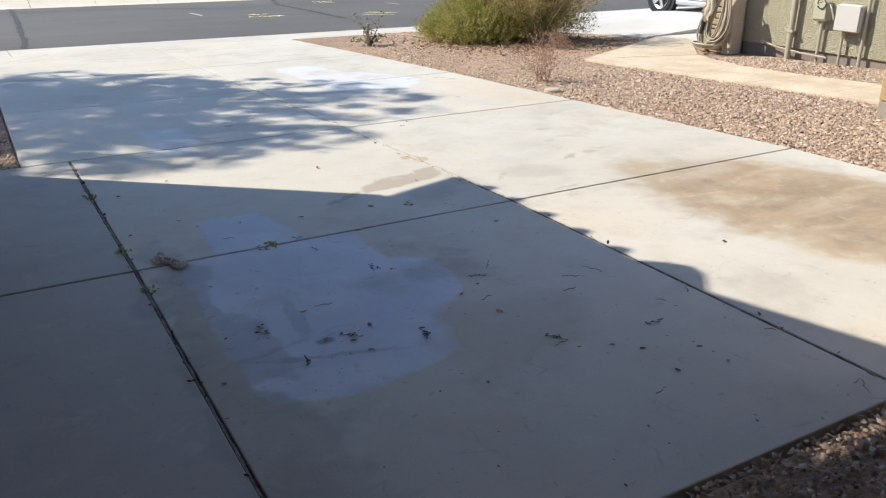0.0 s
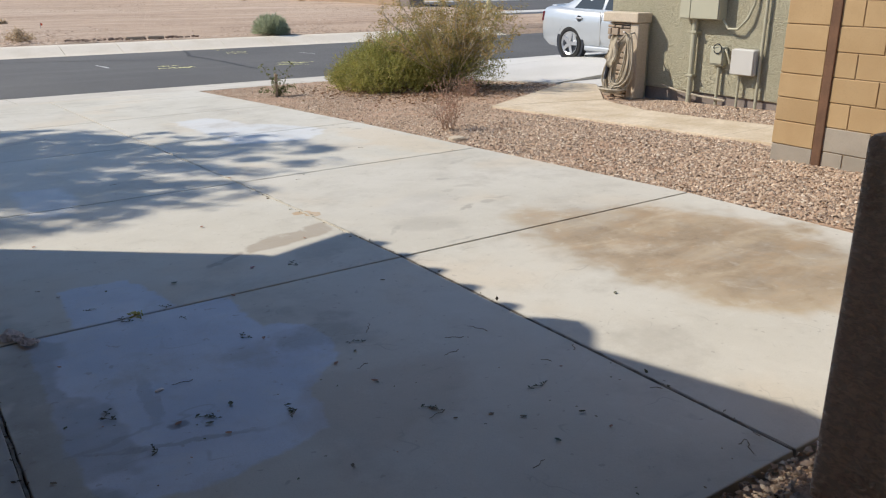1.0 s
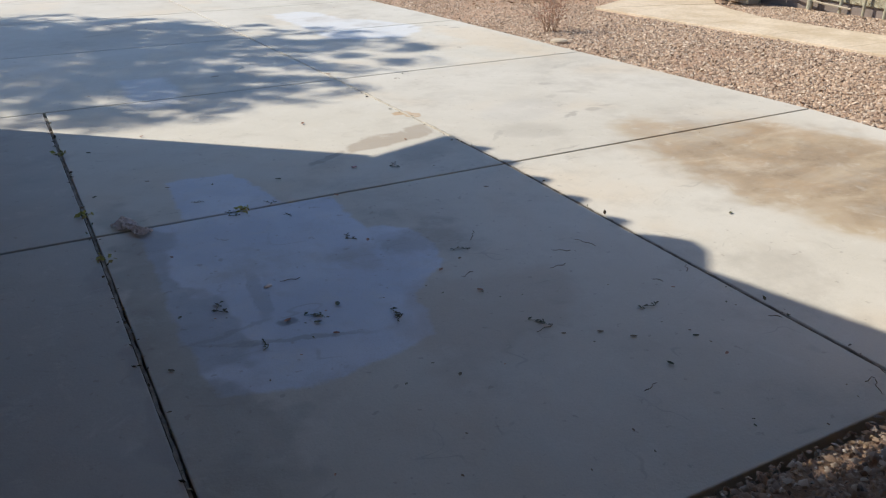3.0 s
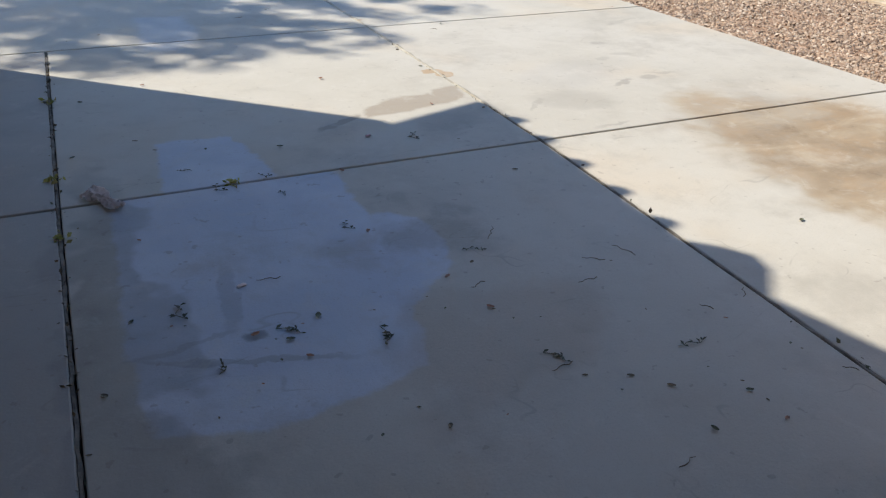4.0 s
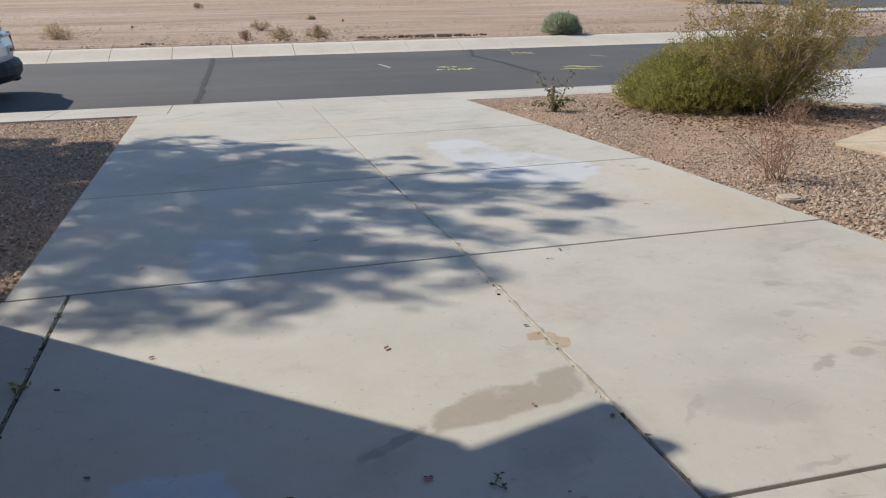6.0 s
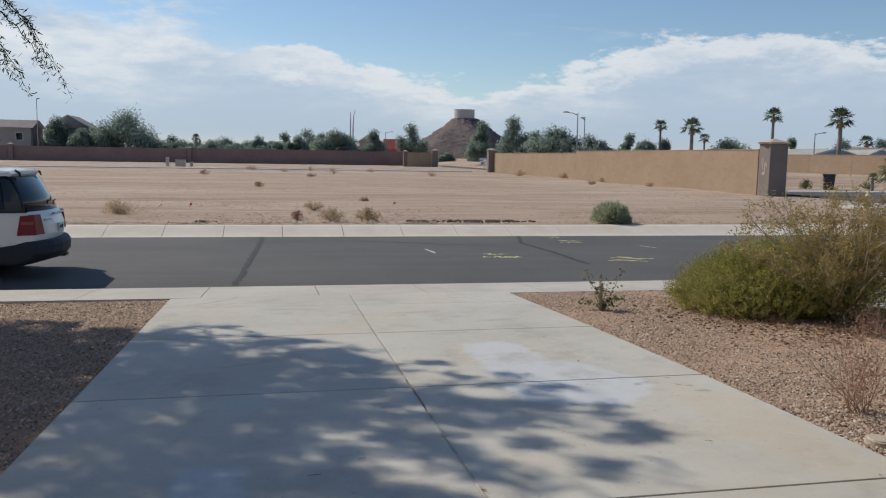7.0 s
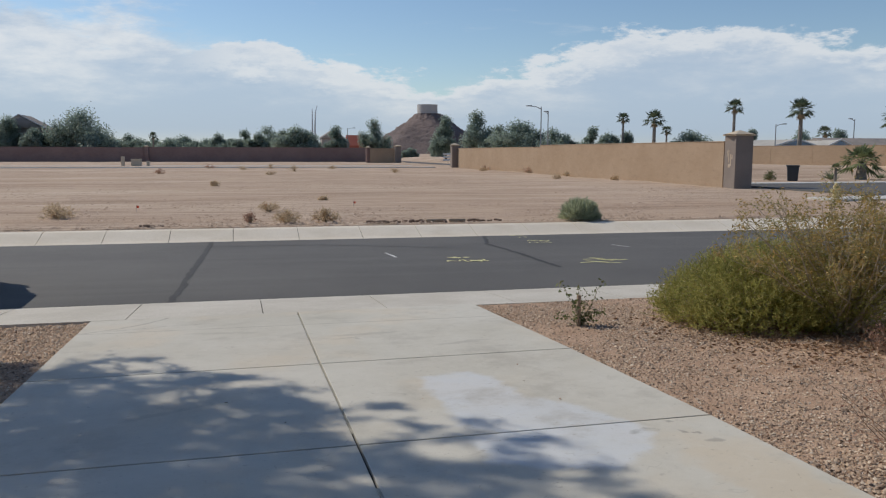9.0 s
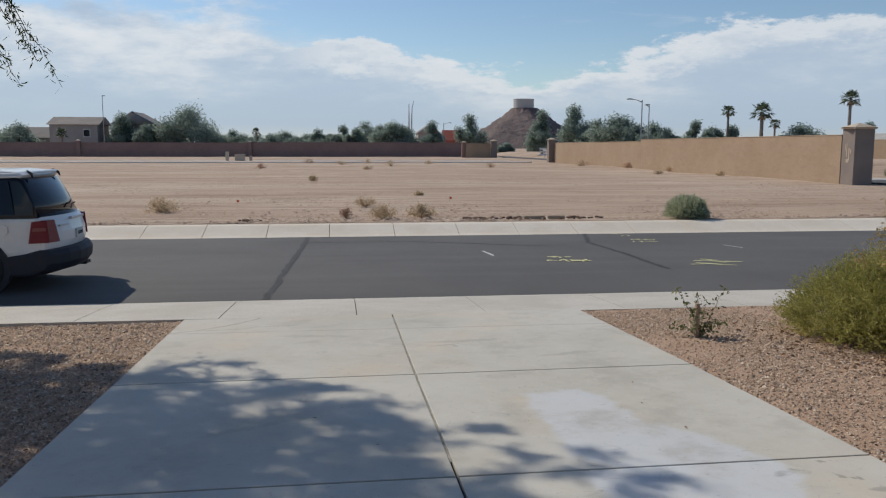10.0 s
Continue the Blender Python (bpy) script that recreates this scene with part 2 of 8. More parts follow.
    color = lay(blob(m, qx, qy, 0.75, 0.95, 0.35, 0.22, 20, 0.7), (0.40, 0.39, 0.37), 0.3, color)
    # dirt along the left joint, smudges, old tyre marks
    color = lay(m.math("MULTIPLY", blob(m, px, py, -1.98, -0.9, 0.16, 1.2, 0, 0.5), mid), (0.2, 0.19, 0.17), 0.8, color)
    color = lay(blob(m, qx, qy, -0.72, -0.42, 0.16, 0.12, 0, 0.6), (0.36, 0.32, 0.27), 0.15, color)
    color = lay(blob(m, px, py, -0.95, -1.35, 0.42, 0.25, 20, 0.6), (0.38, 0.30, 0.22), 0.35, color)
    smear = m.noise(1.0, 5, 0.65, m.n("Mapping", Vector=m.at(), Scale=(3.0, 0.6, 1.0), Rotation=(0, 0, 0.5)).outputs["Vector"])
    color = lay(m.step(smear, 0.6, 0.8), (0.36, 0.33, 0.29), 0.3, color)
    cloudy = m.noise(1.5, 6, 0.68, m.n("Mapping", Vector=m.at(), Location=(9.3, 3.1, 2.4)).outputs["Vector"])
    color = lay(m.step(cloudy, 0.5, 0.7), (0.345, 0.32, 0.275), 0.5, color)
    color = lay(m.step(cloudy, 0.46, 0.28), (0.60, 0.57, 0.50), 0.3, color)
    # left-hand slabs: the garage wall's deeper shade put into the colour, mottled
    color = lay(m.math("MULTIPLY", m.step(p.outputs["X"], -2.11, -2.13), m.step(p.outputs["Y"], 2.55, 2.5)), (0.30, 0.295, 0.29), m.math("ADD", 0.3, m.math("MULTIPLY", cloudy, 0.5)), color)
    # thin scuffs: the contour lines of a drawn-out noise, broken up
    line = m.math("ABSOLUTE", m.math("SUBTRACT", m.noise(2.3, 2, 0.4, m.n("Mapping", Vector=m.at(), Location=(2.2, 6.4, 0.0), Rotation=(0, 0, 0.9), Scale=(1.0, 1.9, 1.0)).outputs["Vector"], 0.6), 0.5))
    scuff = m.math("MULTIPLY", m.step(line, 0.009, 0.002), m.step(m.noise(3.4, 3, 0.6), 0.52, 0.66))
    color = lay(scuff, (0.24, 0.225, 0.2), 0.32, color)
    # round drips and rubbed marks
    for sx, sy, rx, ry, a, k in ((1.37, 1.54, 0.06, 0.04, 0, 0.5), (1.16, 1.19, 0.06, 0.04, 20, 0.3), (1.36, 1.23, 0.09, 0.04, -20, 0.3), (1.16, 0.72, 0.06, 0.03, 0, 0.5), (0.95, 0.67, 0.09, 0.02, 35, 0.6), (0.5, 0.5, 0.22, 0.16, -20, 0.32), (0.27, 0.5, 0.12, 0.02, 50, 0.35), (0.46, 0.06, 0.1, 0.02, 10, 0.4), (1.0, 1.1, 0.28, 0.2, 0, 0.12), (1.31, 0.79, 0.1, 0.02, -10, 0.4), (-0.3, 0.42, 0.16, 0.12, 20, 0.3), (0.51, 1.62, 0.2, 0.1, 0, 0.15), (1.9, 2.1, 0.2, 0.03, 25, 0.3), (-1.2, 6.0, 0.3, 0.05, 30, 0.3), (0.6, 8.6, 0.35, 0.06, 5, 0.35), (-0.9, 9.1, 0.4, 0.05, -12, 0.3), (1.5, 7.9, 0.3, 0.05, 15, 0.35), (2.19, 4.44, 0.05, 0.035, 0, 0.6), (2.09, 4.87, 0.04, 0.015, -20, 0.7), (2.07, 4.65, 0.02, 0.03, 0, 0.75), (2.12, 4.62, 0.018, 0.03, 30, 0.75), (2.16, 4.6, 0.018, 0.035, 0, 0.75), (0.42, 8.45, 0.16, 0.02, 8, 0.5), (0.5, 8.38, 0.03, 0.05, 0, 0.4), (-1.9, 9.6, 0.3, 0.012, 12, 0.6), (-1.3, 9.75, 0.4, 0.01, 6, 0.5)):
        color = lay(blob(m, qx, qy, sx, sy, rx, ry, a, 0.7, 2.2), (0.27, 0.25, 0.22), k, color)
    blotch = m.noise(6.5, 7, 0.7, m.n("Mapping", Vector=m.at(), Location=(2.3, 9.1, 5.4)).outputs["Vector"], 0.5)
    color = lay(m.step(blotch, 0.52, 0.68), (0.38, 0.36, 0.31), 0.2, color)
    color = lay(m.step(blotch, 0.46, 0.32), (0.62, 0.60, 0.54), 0.22, color)
    thin_y = m.math("ADD", p.outputs["Y"], m.math("MULTIPLY", p.outputs["X"], 0.028))
    color = lay(m.math("MULTIPLY", m.step(m.math("ABSOLUTE", m.math("SUBTRACT", thin_y, 9.385)), 0.022, 0.006), m.step(m.noise(1.7, 3, 0.6), 0.3, 0.5)), (0.22, 0.2, 0.175), 0.5, color)
    arc = m.math("SUBTRACT", m.math("POWER", m.math("ADD", m.math("POWER", m.math("SUBTRACT", ex, -3.0), 2.0), m.math("POWER", m.math("SUBTRACT", ey, 10.95), 2.0)), 0.5), 1.57)
    color = lay(m.step(m.math("ABSOLUTE", arc), 0.02, 0.006), (0.2, 0.18, 0.16), 0.6, color)
    fine = m.noise(190, 2, 0.6)
    color = lay(m.step(fine, 0.5, 0.8), (0.30, 0.28, 0.25), 0.28, color)
    specks = m.step(m.noise(28, 2, 0.5), 0.68, 0.74)
    color = lay(specks, (0.25, 0.22, 0.19), 0.4, color)
    tint = m.n("ObjectInfo").outputs["Random"]
    color = m.mix(m.math("MULTIPLY", tint, 0.16), color, (0.40, 0.37, 0.33))
    m.bump(m.math("ADD", m.math("MULTIPLY", grain, 0.6), mid), 0.25, 0.006)
    return m.done(color, m.math("ADD", 0.62, m.math("MULTIPLY", mid, 0.3)), 0, 0.35)


def stone_mat(name, colors, rough=0.85):
    """Loose stones, a colour to each."""
    m = Nodes(name)
    ramp = m.n("ValToRGB", Fac=m.n("NewGeometry").outputs["Random Per Island"])
    ramp.color_ramp.interpolation = "LINEAR"
    els = ramp.color_ramp.elements
    els[0].color, els[1].color = (*colors[0], 1), (*colors[-1], 1)
    for i, c in enumerate(colors[1:-1], 1):
        els.new(i / (len(colors) - 1)).color = (*c, 1)
    grain = m.noise(140, 3, 0.6)
    m.bump(grain, 0.4, 0.004)
    return m.done(m.mix(m.math("MULTIPLY", grain, 0.4), ramp.outputs["Color"], (0.2, 0.15, 0.11)), rough, 0, 0.3)


def desert_mat():
    m = Nodes("desert_soil")
    p = m.n("Mapping", Vector=m.at(), Scale=(0.10, 1.1, 1.0)).outputs["Vector"]
    ruts, broad, grain, clod = m.noise(0.9, 5, 0.6, p, 0.3), m.noise(0.06, 5, 0.6), m.noise(30, 4, 0.65), m.noise(2.2, 6, 0.7)
    tracks = m.noise(1.0, 4, 0.65, m.n("Mapping", Vector=m.at(), Scale=(0.16, 3.2, 1.0), Rotation=(0, 0, 0.03)).outputs["Vector"], 0.4)
    stony = m.math("MULTIPLY", m.step(m.noise(5.5, 3, 0.7), 0.54, 0.66), m.step(m.noise(0.22, 4, 0.6), 0.42, 0.6))
    bands = m.noise(1.0, 5, 0.62, m.n("Mapping", Vector=m.at(), Scale=(0.03, 0.26, 1.0), Rotation=(0, 0, 0.02)).outputs["Vector"], 0.5)
    lines = m.noise(1.0, 5, 0.7, m.n("Mapping", Vector=m.at(), Scale=(0.11, 2.4, 1.0), Rotation=(0, 0, 0.015)).outputs["Vector"], 0.5)
    color = m.mix(m.step(broad, 0.35, 0.68), (0.47, 0.35, 0.262), (0.55, 0.43, 0.335))
    color = m.mix(m.math("MULTIPLY", m.step(bands, 0.5, 0.66), 0.45), color, (0.44, 0.315, 0.225))
    color = m.mix(m.math("MULTIPLY", m.step(bands, 0.46, 0.34), 0.5), color, (0.67, 0.55, 0.44))
    color = m.mix(m.math("MULTIPLY", m.step(ruts, 0.5, 0.66), 0.5), color, (0.34, 0.24, 0.175))
    color = m.mix(m.math("MULTIPLY", m.step(tracks, 0.56, 0.68), 0.4), color, (0.33, 0.24, 0.175))
    color = m.mix(m.math("MULTIPLY", m.step(tracks, 0.42, 0.32), 0.45), color, (0.68, 0.57, 0.46))
    color = m.mix(m.math("MULTIPLY", m.step(lines, 0.54, 0.62), 0.6), color, (0.27, 0.19, 0.135))
    color = m.mix(m.math("MULTIPLY", stony, 0.75), color, (0.23, 0.16, 0.12))
    color = m.mix(m.math("MULTIPLY", m.step(clod, 0.57, 0.75), 0.45), color, (0.28, 0.20, 0.15))
    m.bump(m.math("ADD", m.math("ADD", m.math("MULTIPLY", clod, 4.0), m.math("MULTIPLY", tracks, 5.0)), grain), 0.75, 0.035)
    return m.done(color, 0.95, 0, 0.15)


def block_wall_mat(name, a, b):
    """Long block walls too far off to tell single blocks: mottled courses and streaks."""
    m = Nodes(name)
    level = m.n("Mapping", Vector=m.at(), Scale=(1.0, 1.0, 3.0)).outputs["Vector"]
    broad, course, grain = m.noise(0.35, 5, 0.6), m.noise(1.6, 4, 0.7, level), m.noise(9, 4, 0.7)
    color = m.mix(m.step(broad, 0.3, 0.7), a, b)
    color = m.mix(m.math("MULTIPLY", m.step(course, 0.5, 0.72), 0.4), color, tuple(c * 0.72 for c in a))
    color = m.mix(m.math("MULTIPLY", m.step(course, 0.45, 0.3), 0.3), color, tuple(min(1, c * 1.25) for c in b))
    color = m.mix(m.math("MULTIPLY", m.step(grain, 0.5, 0.75), 0.3), color, tuple(c * 0.6 for c in a))
    m.bump(grain, 0.5, 0.02)
    return m.done(color, 0.92, 0, 0.2)


def asphalt_mat():
    m = Nodes("asphalt")
    broad, grain, streak = m.noise(0.25, 4, 0.6), m.noise(160, 3, 0.7), m.noise(0.8, 4, 0.6, m.n("Mapping", Vector=m.at(), Scale=(0.1, 1.6, 1)).outputs["Vector"])
    color = m.mix(m.step(broad, 0.3, 0.7), (0.088, 0.085, 0.083), (0.112, 0.108, 0.104))
    color = m.mix(m.math("MULTIPLY", m.step(streak, 0.5, 0.75), 0.35), color, (0.14, 0.136, 0.13))
    color = m.mix(m.math("MULTIPLY", m.step(grain, 0.55, 0.75), 0.5), color, (0.19, 0.18, 0.172))
    m.bump(grain, 0.5, 0.006)
    return m.done(color, 0.85, 0, 0.35)


def stucco_mat(name, a, b, own=False, depth=0.012, cavity_shade=0.14):
    m = Nodes(name)
    where = m.object_at() if own else m.at()
    level = m.n("Mapping", Vector=where, Scale=(1.0, 1.0, 2.1)).outputs["Vector"]
    lump = m.noise(60, 3, 0.55, where, 0.4)
    trowel = m.step(m.noise(34, 5, 0.62, level, 0.7), 0.40, 0.62)
    broad = m.noise(1.2, 5, 0.6, where)
    color = m.mix(m.step(broad, 0.3, 0.7), a, b)
    # trowel recesses darkened in colour, as shade the bump alone doesn't give
    color = m.mix(m.math("MULTIPLY", m.step(trowel, 0.9, 0.0), cavity_shade), color, tuple(c * 0.6 for c in a))
    m.bump(m.math("ADD", trowel, m.math("MULTIPLY", lump, 0.4)), 0.75, depth)
    return m.done(color, 0.92, 0, 0.2)


def block_mat(name, a, b):
    m = Nodes(name)
    broad, grain = m.noise(3.0, 4, 0.6), m.noise(120, 3, 0.65)
    color = m.mix(m.step(broad, 0.3, 0.7), a, b)
    color = m.mix(m.math("MULTIPLY", m.n("ObjectInfo").outputs["Random"], 0.3), color, tuple(c * 0.7 for c in a))
    color = m.mix(m.math("MULTIPLY", m.step(grain, 0.5, 0.8), 0.4), color, tuple(c * 0.5 for c in a))
    m.bump(grain, 0.5, 0.004)
    return m.done(color, 0.92, 0, 0.2)


def leaf_mat(name, colors, trans=0.25, clump=0.0):
    m = Nodes(name)
    ramp = m.n("ValToRGB", Fac=m.n("NewGeometry").outputs["Random Per Island"])
    els = ramp.color_ramp.elements
    els[0].color, els[1].color = (*colors[0], 1), (*colors[-1], 1)
    for i, c in enumerate(colors[1:-1], 1):
        els.new(i / (len(colors) - 1)).color = (*c, 1)
    color = ramp.outputs["Color"]
    if clump:
        patch = m.noise(clump, 3, 0.6)
        color = m.mix(m.math("MULTIPLY", m.step(patch, 0.5, 0.68), 0.6), color, tuple(min(1.0, c * 1.25) for c in colors[3]))
        color = m.mix(m.math("MULTIPLY", m.step(patch, 0.5, 0.32), 0.6), color, tuple(c * 0.5 for c in colors[0]))
    m.done(color, 0.6, 0, 0.3)
    tr = m.n("BsdfTranslucent", Color=color)
    mix = m.n("MixShader", Fac=trans)
    m.put(mix.inputs[1], m.bsdf.outputs[0])
    m.put(mix.inputs[2], tr.outputs[0])
    m.put(m.t.nodes["Material Output"].inputs["Surface"], mix.outputs[0])
    return m.mat


def paint_mat(name, color, rough=0.35, metal=0.0, coat=0.0, spec=0.5, dirt=0.15):
    m = Nodes(name)
    d = m.noise(5, 5, 0.65, m.object_at())
    m.put(m.bsdf.inputs["Coat Weight"], coat)
    return m.done(m.mix(m.math("MULTIPLY", m.step(d, 0.45, 0.8), dirt), color, tuple(0.5 * c + 0.05 for c in color)), rough, metal, spec)


def glass_mat(name, color, rough=0.04):
    m = Nodes(name)
    return m.done(color, rough, 0.0, 0.35)


M_DRIVE = concrete_drive()
M_WALK = rough_mat("walk_concrete", (0.48, 0.445, 0.385), (0.57, 0.535, 0.475), 1.1, 40, 0.8, 0.2, 0.004)
M_KERB = rough_mat("kerb_concrete", (0.66, 0.585, 0.475), (0.74, 0.67, 0.565), 0.9, 40, 0.85, 0.2, 0.004)
M_PALE = rough_mat("pale_concrete", (0.52, 0.505, 0.475), (0.60, 0.585, 0.56), 0.6, 60, 0.8, 0.2, 0.004)
M_JOINT = rough_mat("joint_dirt", (0.05, 0.043, 0.036), (0.085, 0.072, 0.06), 8, 60, 0.95)
M_GRIT = rough_mat("joint_grit", (0.30, 0.27, 0.225), (0.11, 0.095, 0.08), 14, 90, 0.95)
M_FILL = rough_mat("joint_filler", (0.50, 0.47, 0.40), (0.36, 0.33, 0.27), 9, 80, 0.9)
M_SOIL = rough_mat("yard_soil", (0.40, 0.265, 0.18), (0.52, 0.365, 0.26), 3.0, 70, 0.95, 0.6, 0.02)
M_GRAVEL = stone_mat("gravel_stone", [(0.40, 0.265, 0.18), (0.57, 0.415, 0.295), (0.15, 0.105, 0.08), (0.66, 0.51, 0.375), (0.40, 0.265, 0.18), (0.76, 0.64, 0.51), (0.18, 0.13, 0.10), (0.54, 0.39, 0.28)])
M_BOUNCE = stucco_mat("pale_bounce_stucco", (0.62, 0.53, 0.42), (0.66, 0.57, 0.46))
M_GARAGE = stucco_mat("mid_brown_stucco", (0.42, 0.32, 0.235), (0.46, 0.355, 0.26))
M_WING = stucco_mat("tan_stucco", (0.58, 0.475, 0.36), (0.63, 0.52, 0.40))
M_DESERT = desert_mat()
M_CLOD = stone_mat("soil_clods", [(0.36, 0.255, 0.185), (0.50, 0.37, 0.28), (0.27, 0.185, 0.135), (0.62, 0.50, 0.40), (0.40, 0.285, 0.21)])
M_ROAD = asphalt_mat()
M_TAR = rough_mat("crack_sealer", (0.042, 0.041, 0.042), (0.06, 0.059, 0.058), 6, 50, 0.75)
M_YELLOW = rough_mat("survey_paint_yellow", (0.74, 0.71, 0.36), (0.58, 0.55, 0.28), 14, 60, 0.8)
M_WHITE = rough_mat("survey_paint_white", (0.62, 0.62, 0.6), (0.45, 0.45, 0.44), 14, 60, 0.8)
M_COLUMN = stucco_mat("brown_stucco", (0.80, 0.58, 0.41), (0.86, 0.635, 0.46), False, 0.035, 0.42)
M_HOUSE = stucco_mat("grey_green_stucco", (0.44, 0.41, 0.295), (0.48, 0.445, 0.325), False, 0.02, 0.3)
M_BLOCK = block_mat("tan_block", (0.405, 0.275, 0.145), (0.45, 0.315, 0.172))
M_BLOCKBASE = block_mat("grey_block", (0.30, 0.265, 0.22), (0.36, 0.315, 0.26))
M_MORTAR = rough_mat("mortar", (0.38, 0.27, 0.16), (0.44, 0.32, 0.2), 5, 60, 0.95)
M_RUST = rough_mat("rusty_steel", (0.12, 0.065, 0.04), (0.18, 0.095, 0.055), 6, 70, 0.8, 0.3, 0.003)
M_PATH = rough_mat("tan_path_concrete", (0.50, 0.405, 0.285), (0.64, 0.545, 0.42), 2.4, 26, 0.85, 0.5, 0.01)
M_TANWALL = block_wall_mat("tan_block_wall", (0.325, 0.235, 0.16), (0.365, 0.27, 0.19))
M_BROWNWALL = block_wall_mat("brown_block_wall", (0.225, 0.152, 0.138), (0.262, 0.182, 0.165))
M_PILLAR = rough_mat("pillar_stucco", (0.215, 0.18, 0.16), (0.25, 0.21, 0.185), 1.0, 40, 0.92, 0.5, 0.01)
M_CAP = rough_mat("cap_concrete", (0.50, 0.42, 0.32), (0.56, 0.48, 0.38), 1.0, 40, 0.9)
M_TILE = rough_mat("roof_tile", (0.20, 0.145, 0.115), (0.27, 0.20, 0.16), 1.5, 30, 0.85, 0.4, 0.01, island=0.4)
M_STONE = stone_mat("stacked_stone", [(0.34, 0.24, 0.16), (0.42, 0.33, 0.24), (0.25, 0.18, 0.13), (0.48, 0.40, 0.31), (0.36, 0.27, 0.2)])
M_METER = paint_mat("meter_paint", (0.40, 0.385, 0.29), 0.5, 0, 0, 0.4)
M_GREYBOX = paint_mat("grey_plastic", (0.50, 0.485, 0.455), 0.55, 0, 0, 0.4)
M_PIPE = paint_mat("painted_conduit", (0.38, 0.36, 0.265), 0.5, 0, 0, 0.4)
M_HOSE = rough_mat("hose_rubber", (0.34, 0.29, 0.215), (0.43, 0.37, 0.285), 9, 60, 0.6, 0.1, 0.002, own=True)
M_RAG = rough_mat("cloth_rag", (0.66, 0.60, 0.49), (0.54, 0.48, 0.38), 8, 60, 0.95, 0.2, 0.004, own=True)
M_PAPER = rough_mat("crumpled_paper", (0.88, 0.80, 0.76), (0.78, 0.68, 0.63), 20, 90, 0.9, 0.15, 0.002, own=True)
M_BARK = rough_mat("bark", (0.16, 0.12, 0.085), (0.22, 0.17, 0.12), 8, 50, 0.9, 0.5, 0.01)
M_PALMTRUNK = rough_mat("palm_trunk", (0.20, 0.18, 0.155), (0.29, 0.26, 0.225), 4, 30, 0.9, 0.5, 0.02)
M_STEM = rough_mat("green_stem", (0.34, 0.28, 0.19), (0.50, 0.42, 0.32), 8, 50, 0.85)
M_TWIG = rough_mat("reddish_twig", (0.33, 0.215, 0.15), (0.44, 0.30, 0.215), 8, 50, 0.9)
M_DRYSTEM = rough_mat("dry_stem", (0.36, 0.27, 0.17), (0.45, 0.35, 0.23), 8, 50, 0.9)
M_LEAF_BUSH = leaf_mat("bush_leaf", [(0.24, 0.25, 0.06), (0.40, 0.385, 0.11), (0.31, 0.31, 0.08), (0.48, 0.43, 0.155), (0.21, 0.22, 0.065), (0.42, 0.32, 0.135)], 0.5, 5.0)
M_LEAF_SAPLING = leaf_mat("sapling_leaf", [(0.13, 0.16, 0.06), (0.20, 0.22, 0.09), (0.10, 0.125, 0.05), (0.27, 0.26, 0.12)], 0.35)
M_LEAF_AIRY = leaf_mat("airy_bush_leaf", [(0.24, 0.235, 0.085), (0.38, 0.335, 0.13), (0.31, 0.285, 0.105), (0.47, 0.35, 0.155), (0.27, 0.25, 0.10), (0.42, 0.32, 0.14)], 0.5, 6.0)
M_LEAF_YELLOW = leaf_mat("turning_leaf", [(0.40, 0.29, 0.10), (0.50, 0.33, 0.12), (0.34, 0.26, 0.11)], 0.5)
M_LEAF_TREE = leaf_mat("tree_leaf", [(0.05, 0.075, 0.025), (0.08, 0.10, 0.035), (0.06, 0.08, 0.03)])
# far crowns: distance haze mixed into the leaf colour, paler and bluer
M_LEAF_HAZED = leaf_mat("hazed_tree_leaf", [(0.24, 0.305, 0.265), (0.29, 0.355, 0.295), (0.26, 0.325, 0.28), (0.32, 0.38, 0.31)], 0.6)
M_LEAF_PALM = leaf_mat("palm_leaf", [(0.08, 0.11, 0.075), (0.13, 0.16, 0.10), (0.10, 0.13, 0.085)], 0.3)
M_LEAF_YOUNGPALM = leaf_mat("young_palm_leaf", [(0.13, 0.16, 0.075), (0.20, 0.23, 0.11), (0.16, 0.19, 0.09)], 0.35)
M_LEAF_GREY = leaf_mat("sage_leaf", [(0.34, 0.37, 0.24), (0.43, 0.46, 0.31), (0.28, 0.31, 0.20)], 0.6)
M_LEAF_DRY = leaf_mat("dry_scrub_leaf", [(0.50, 0.375, 0.24), (0.62, 0.48, 0.31), (0.44, 0.335, 0.22)], 0.4)
M_LEAF_DEAD = leaf_mat("dead_leaf", [(0.10, 0.075, 0.05), (0.16, 0.12, 0.07), (0.07, 0.06, 0.05), (0.11, 0.12, 0.06)], 0.1)
M_LEAF_FALLEN = leaf_mat("fallen_leaf", [(0.06, 0.07, 0.045), (0.12, 0.125, 0.075), (0.085, 0.085, 0.06), (0.17, 0.15, 0.10)], 0.1)
M_LEAF_RED = leaf_mat("withered_leaf", [(0.36, 0.20, 0.135), (0.46, 0.27, 0.19), (0.28, 0.165, 0.115)], 0.35)
M_LEAF_LITTER = leaf_mat("litter_leaf", [(0.24, 0.13, 0.075), (0.34, 0.22, 0.13), (0.18, 0.11, 0.07), (0.42, 0.31, 0.19)], 0.15)
M_SUVWHITE = paint_mat("white_car_paint", (0.74, 0.74, 0.73), 0.3, 0, 0.6)
M_SILVER = paint_mat("silver_car_paint", (0.47, 0.49, 0.51), 0.32, 0.35, 0.6)
M_TRIM = paint_mat("dark_plastic", (0.026, 0.030, 0.040), 0.6, 0, 0, 0.3)
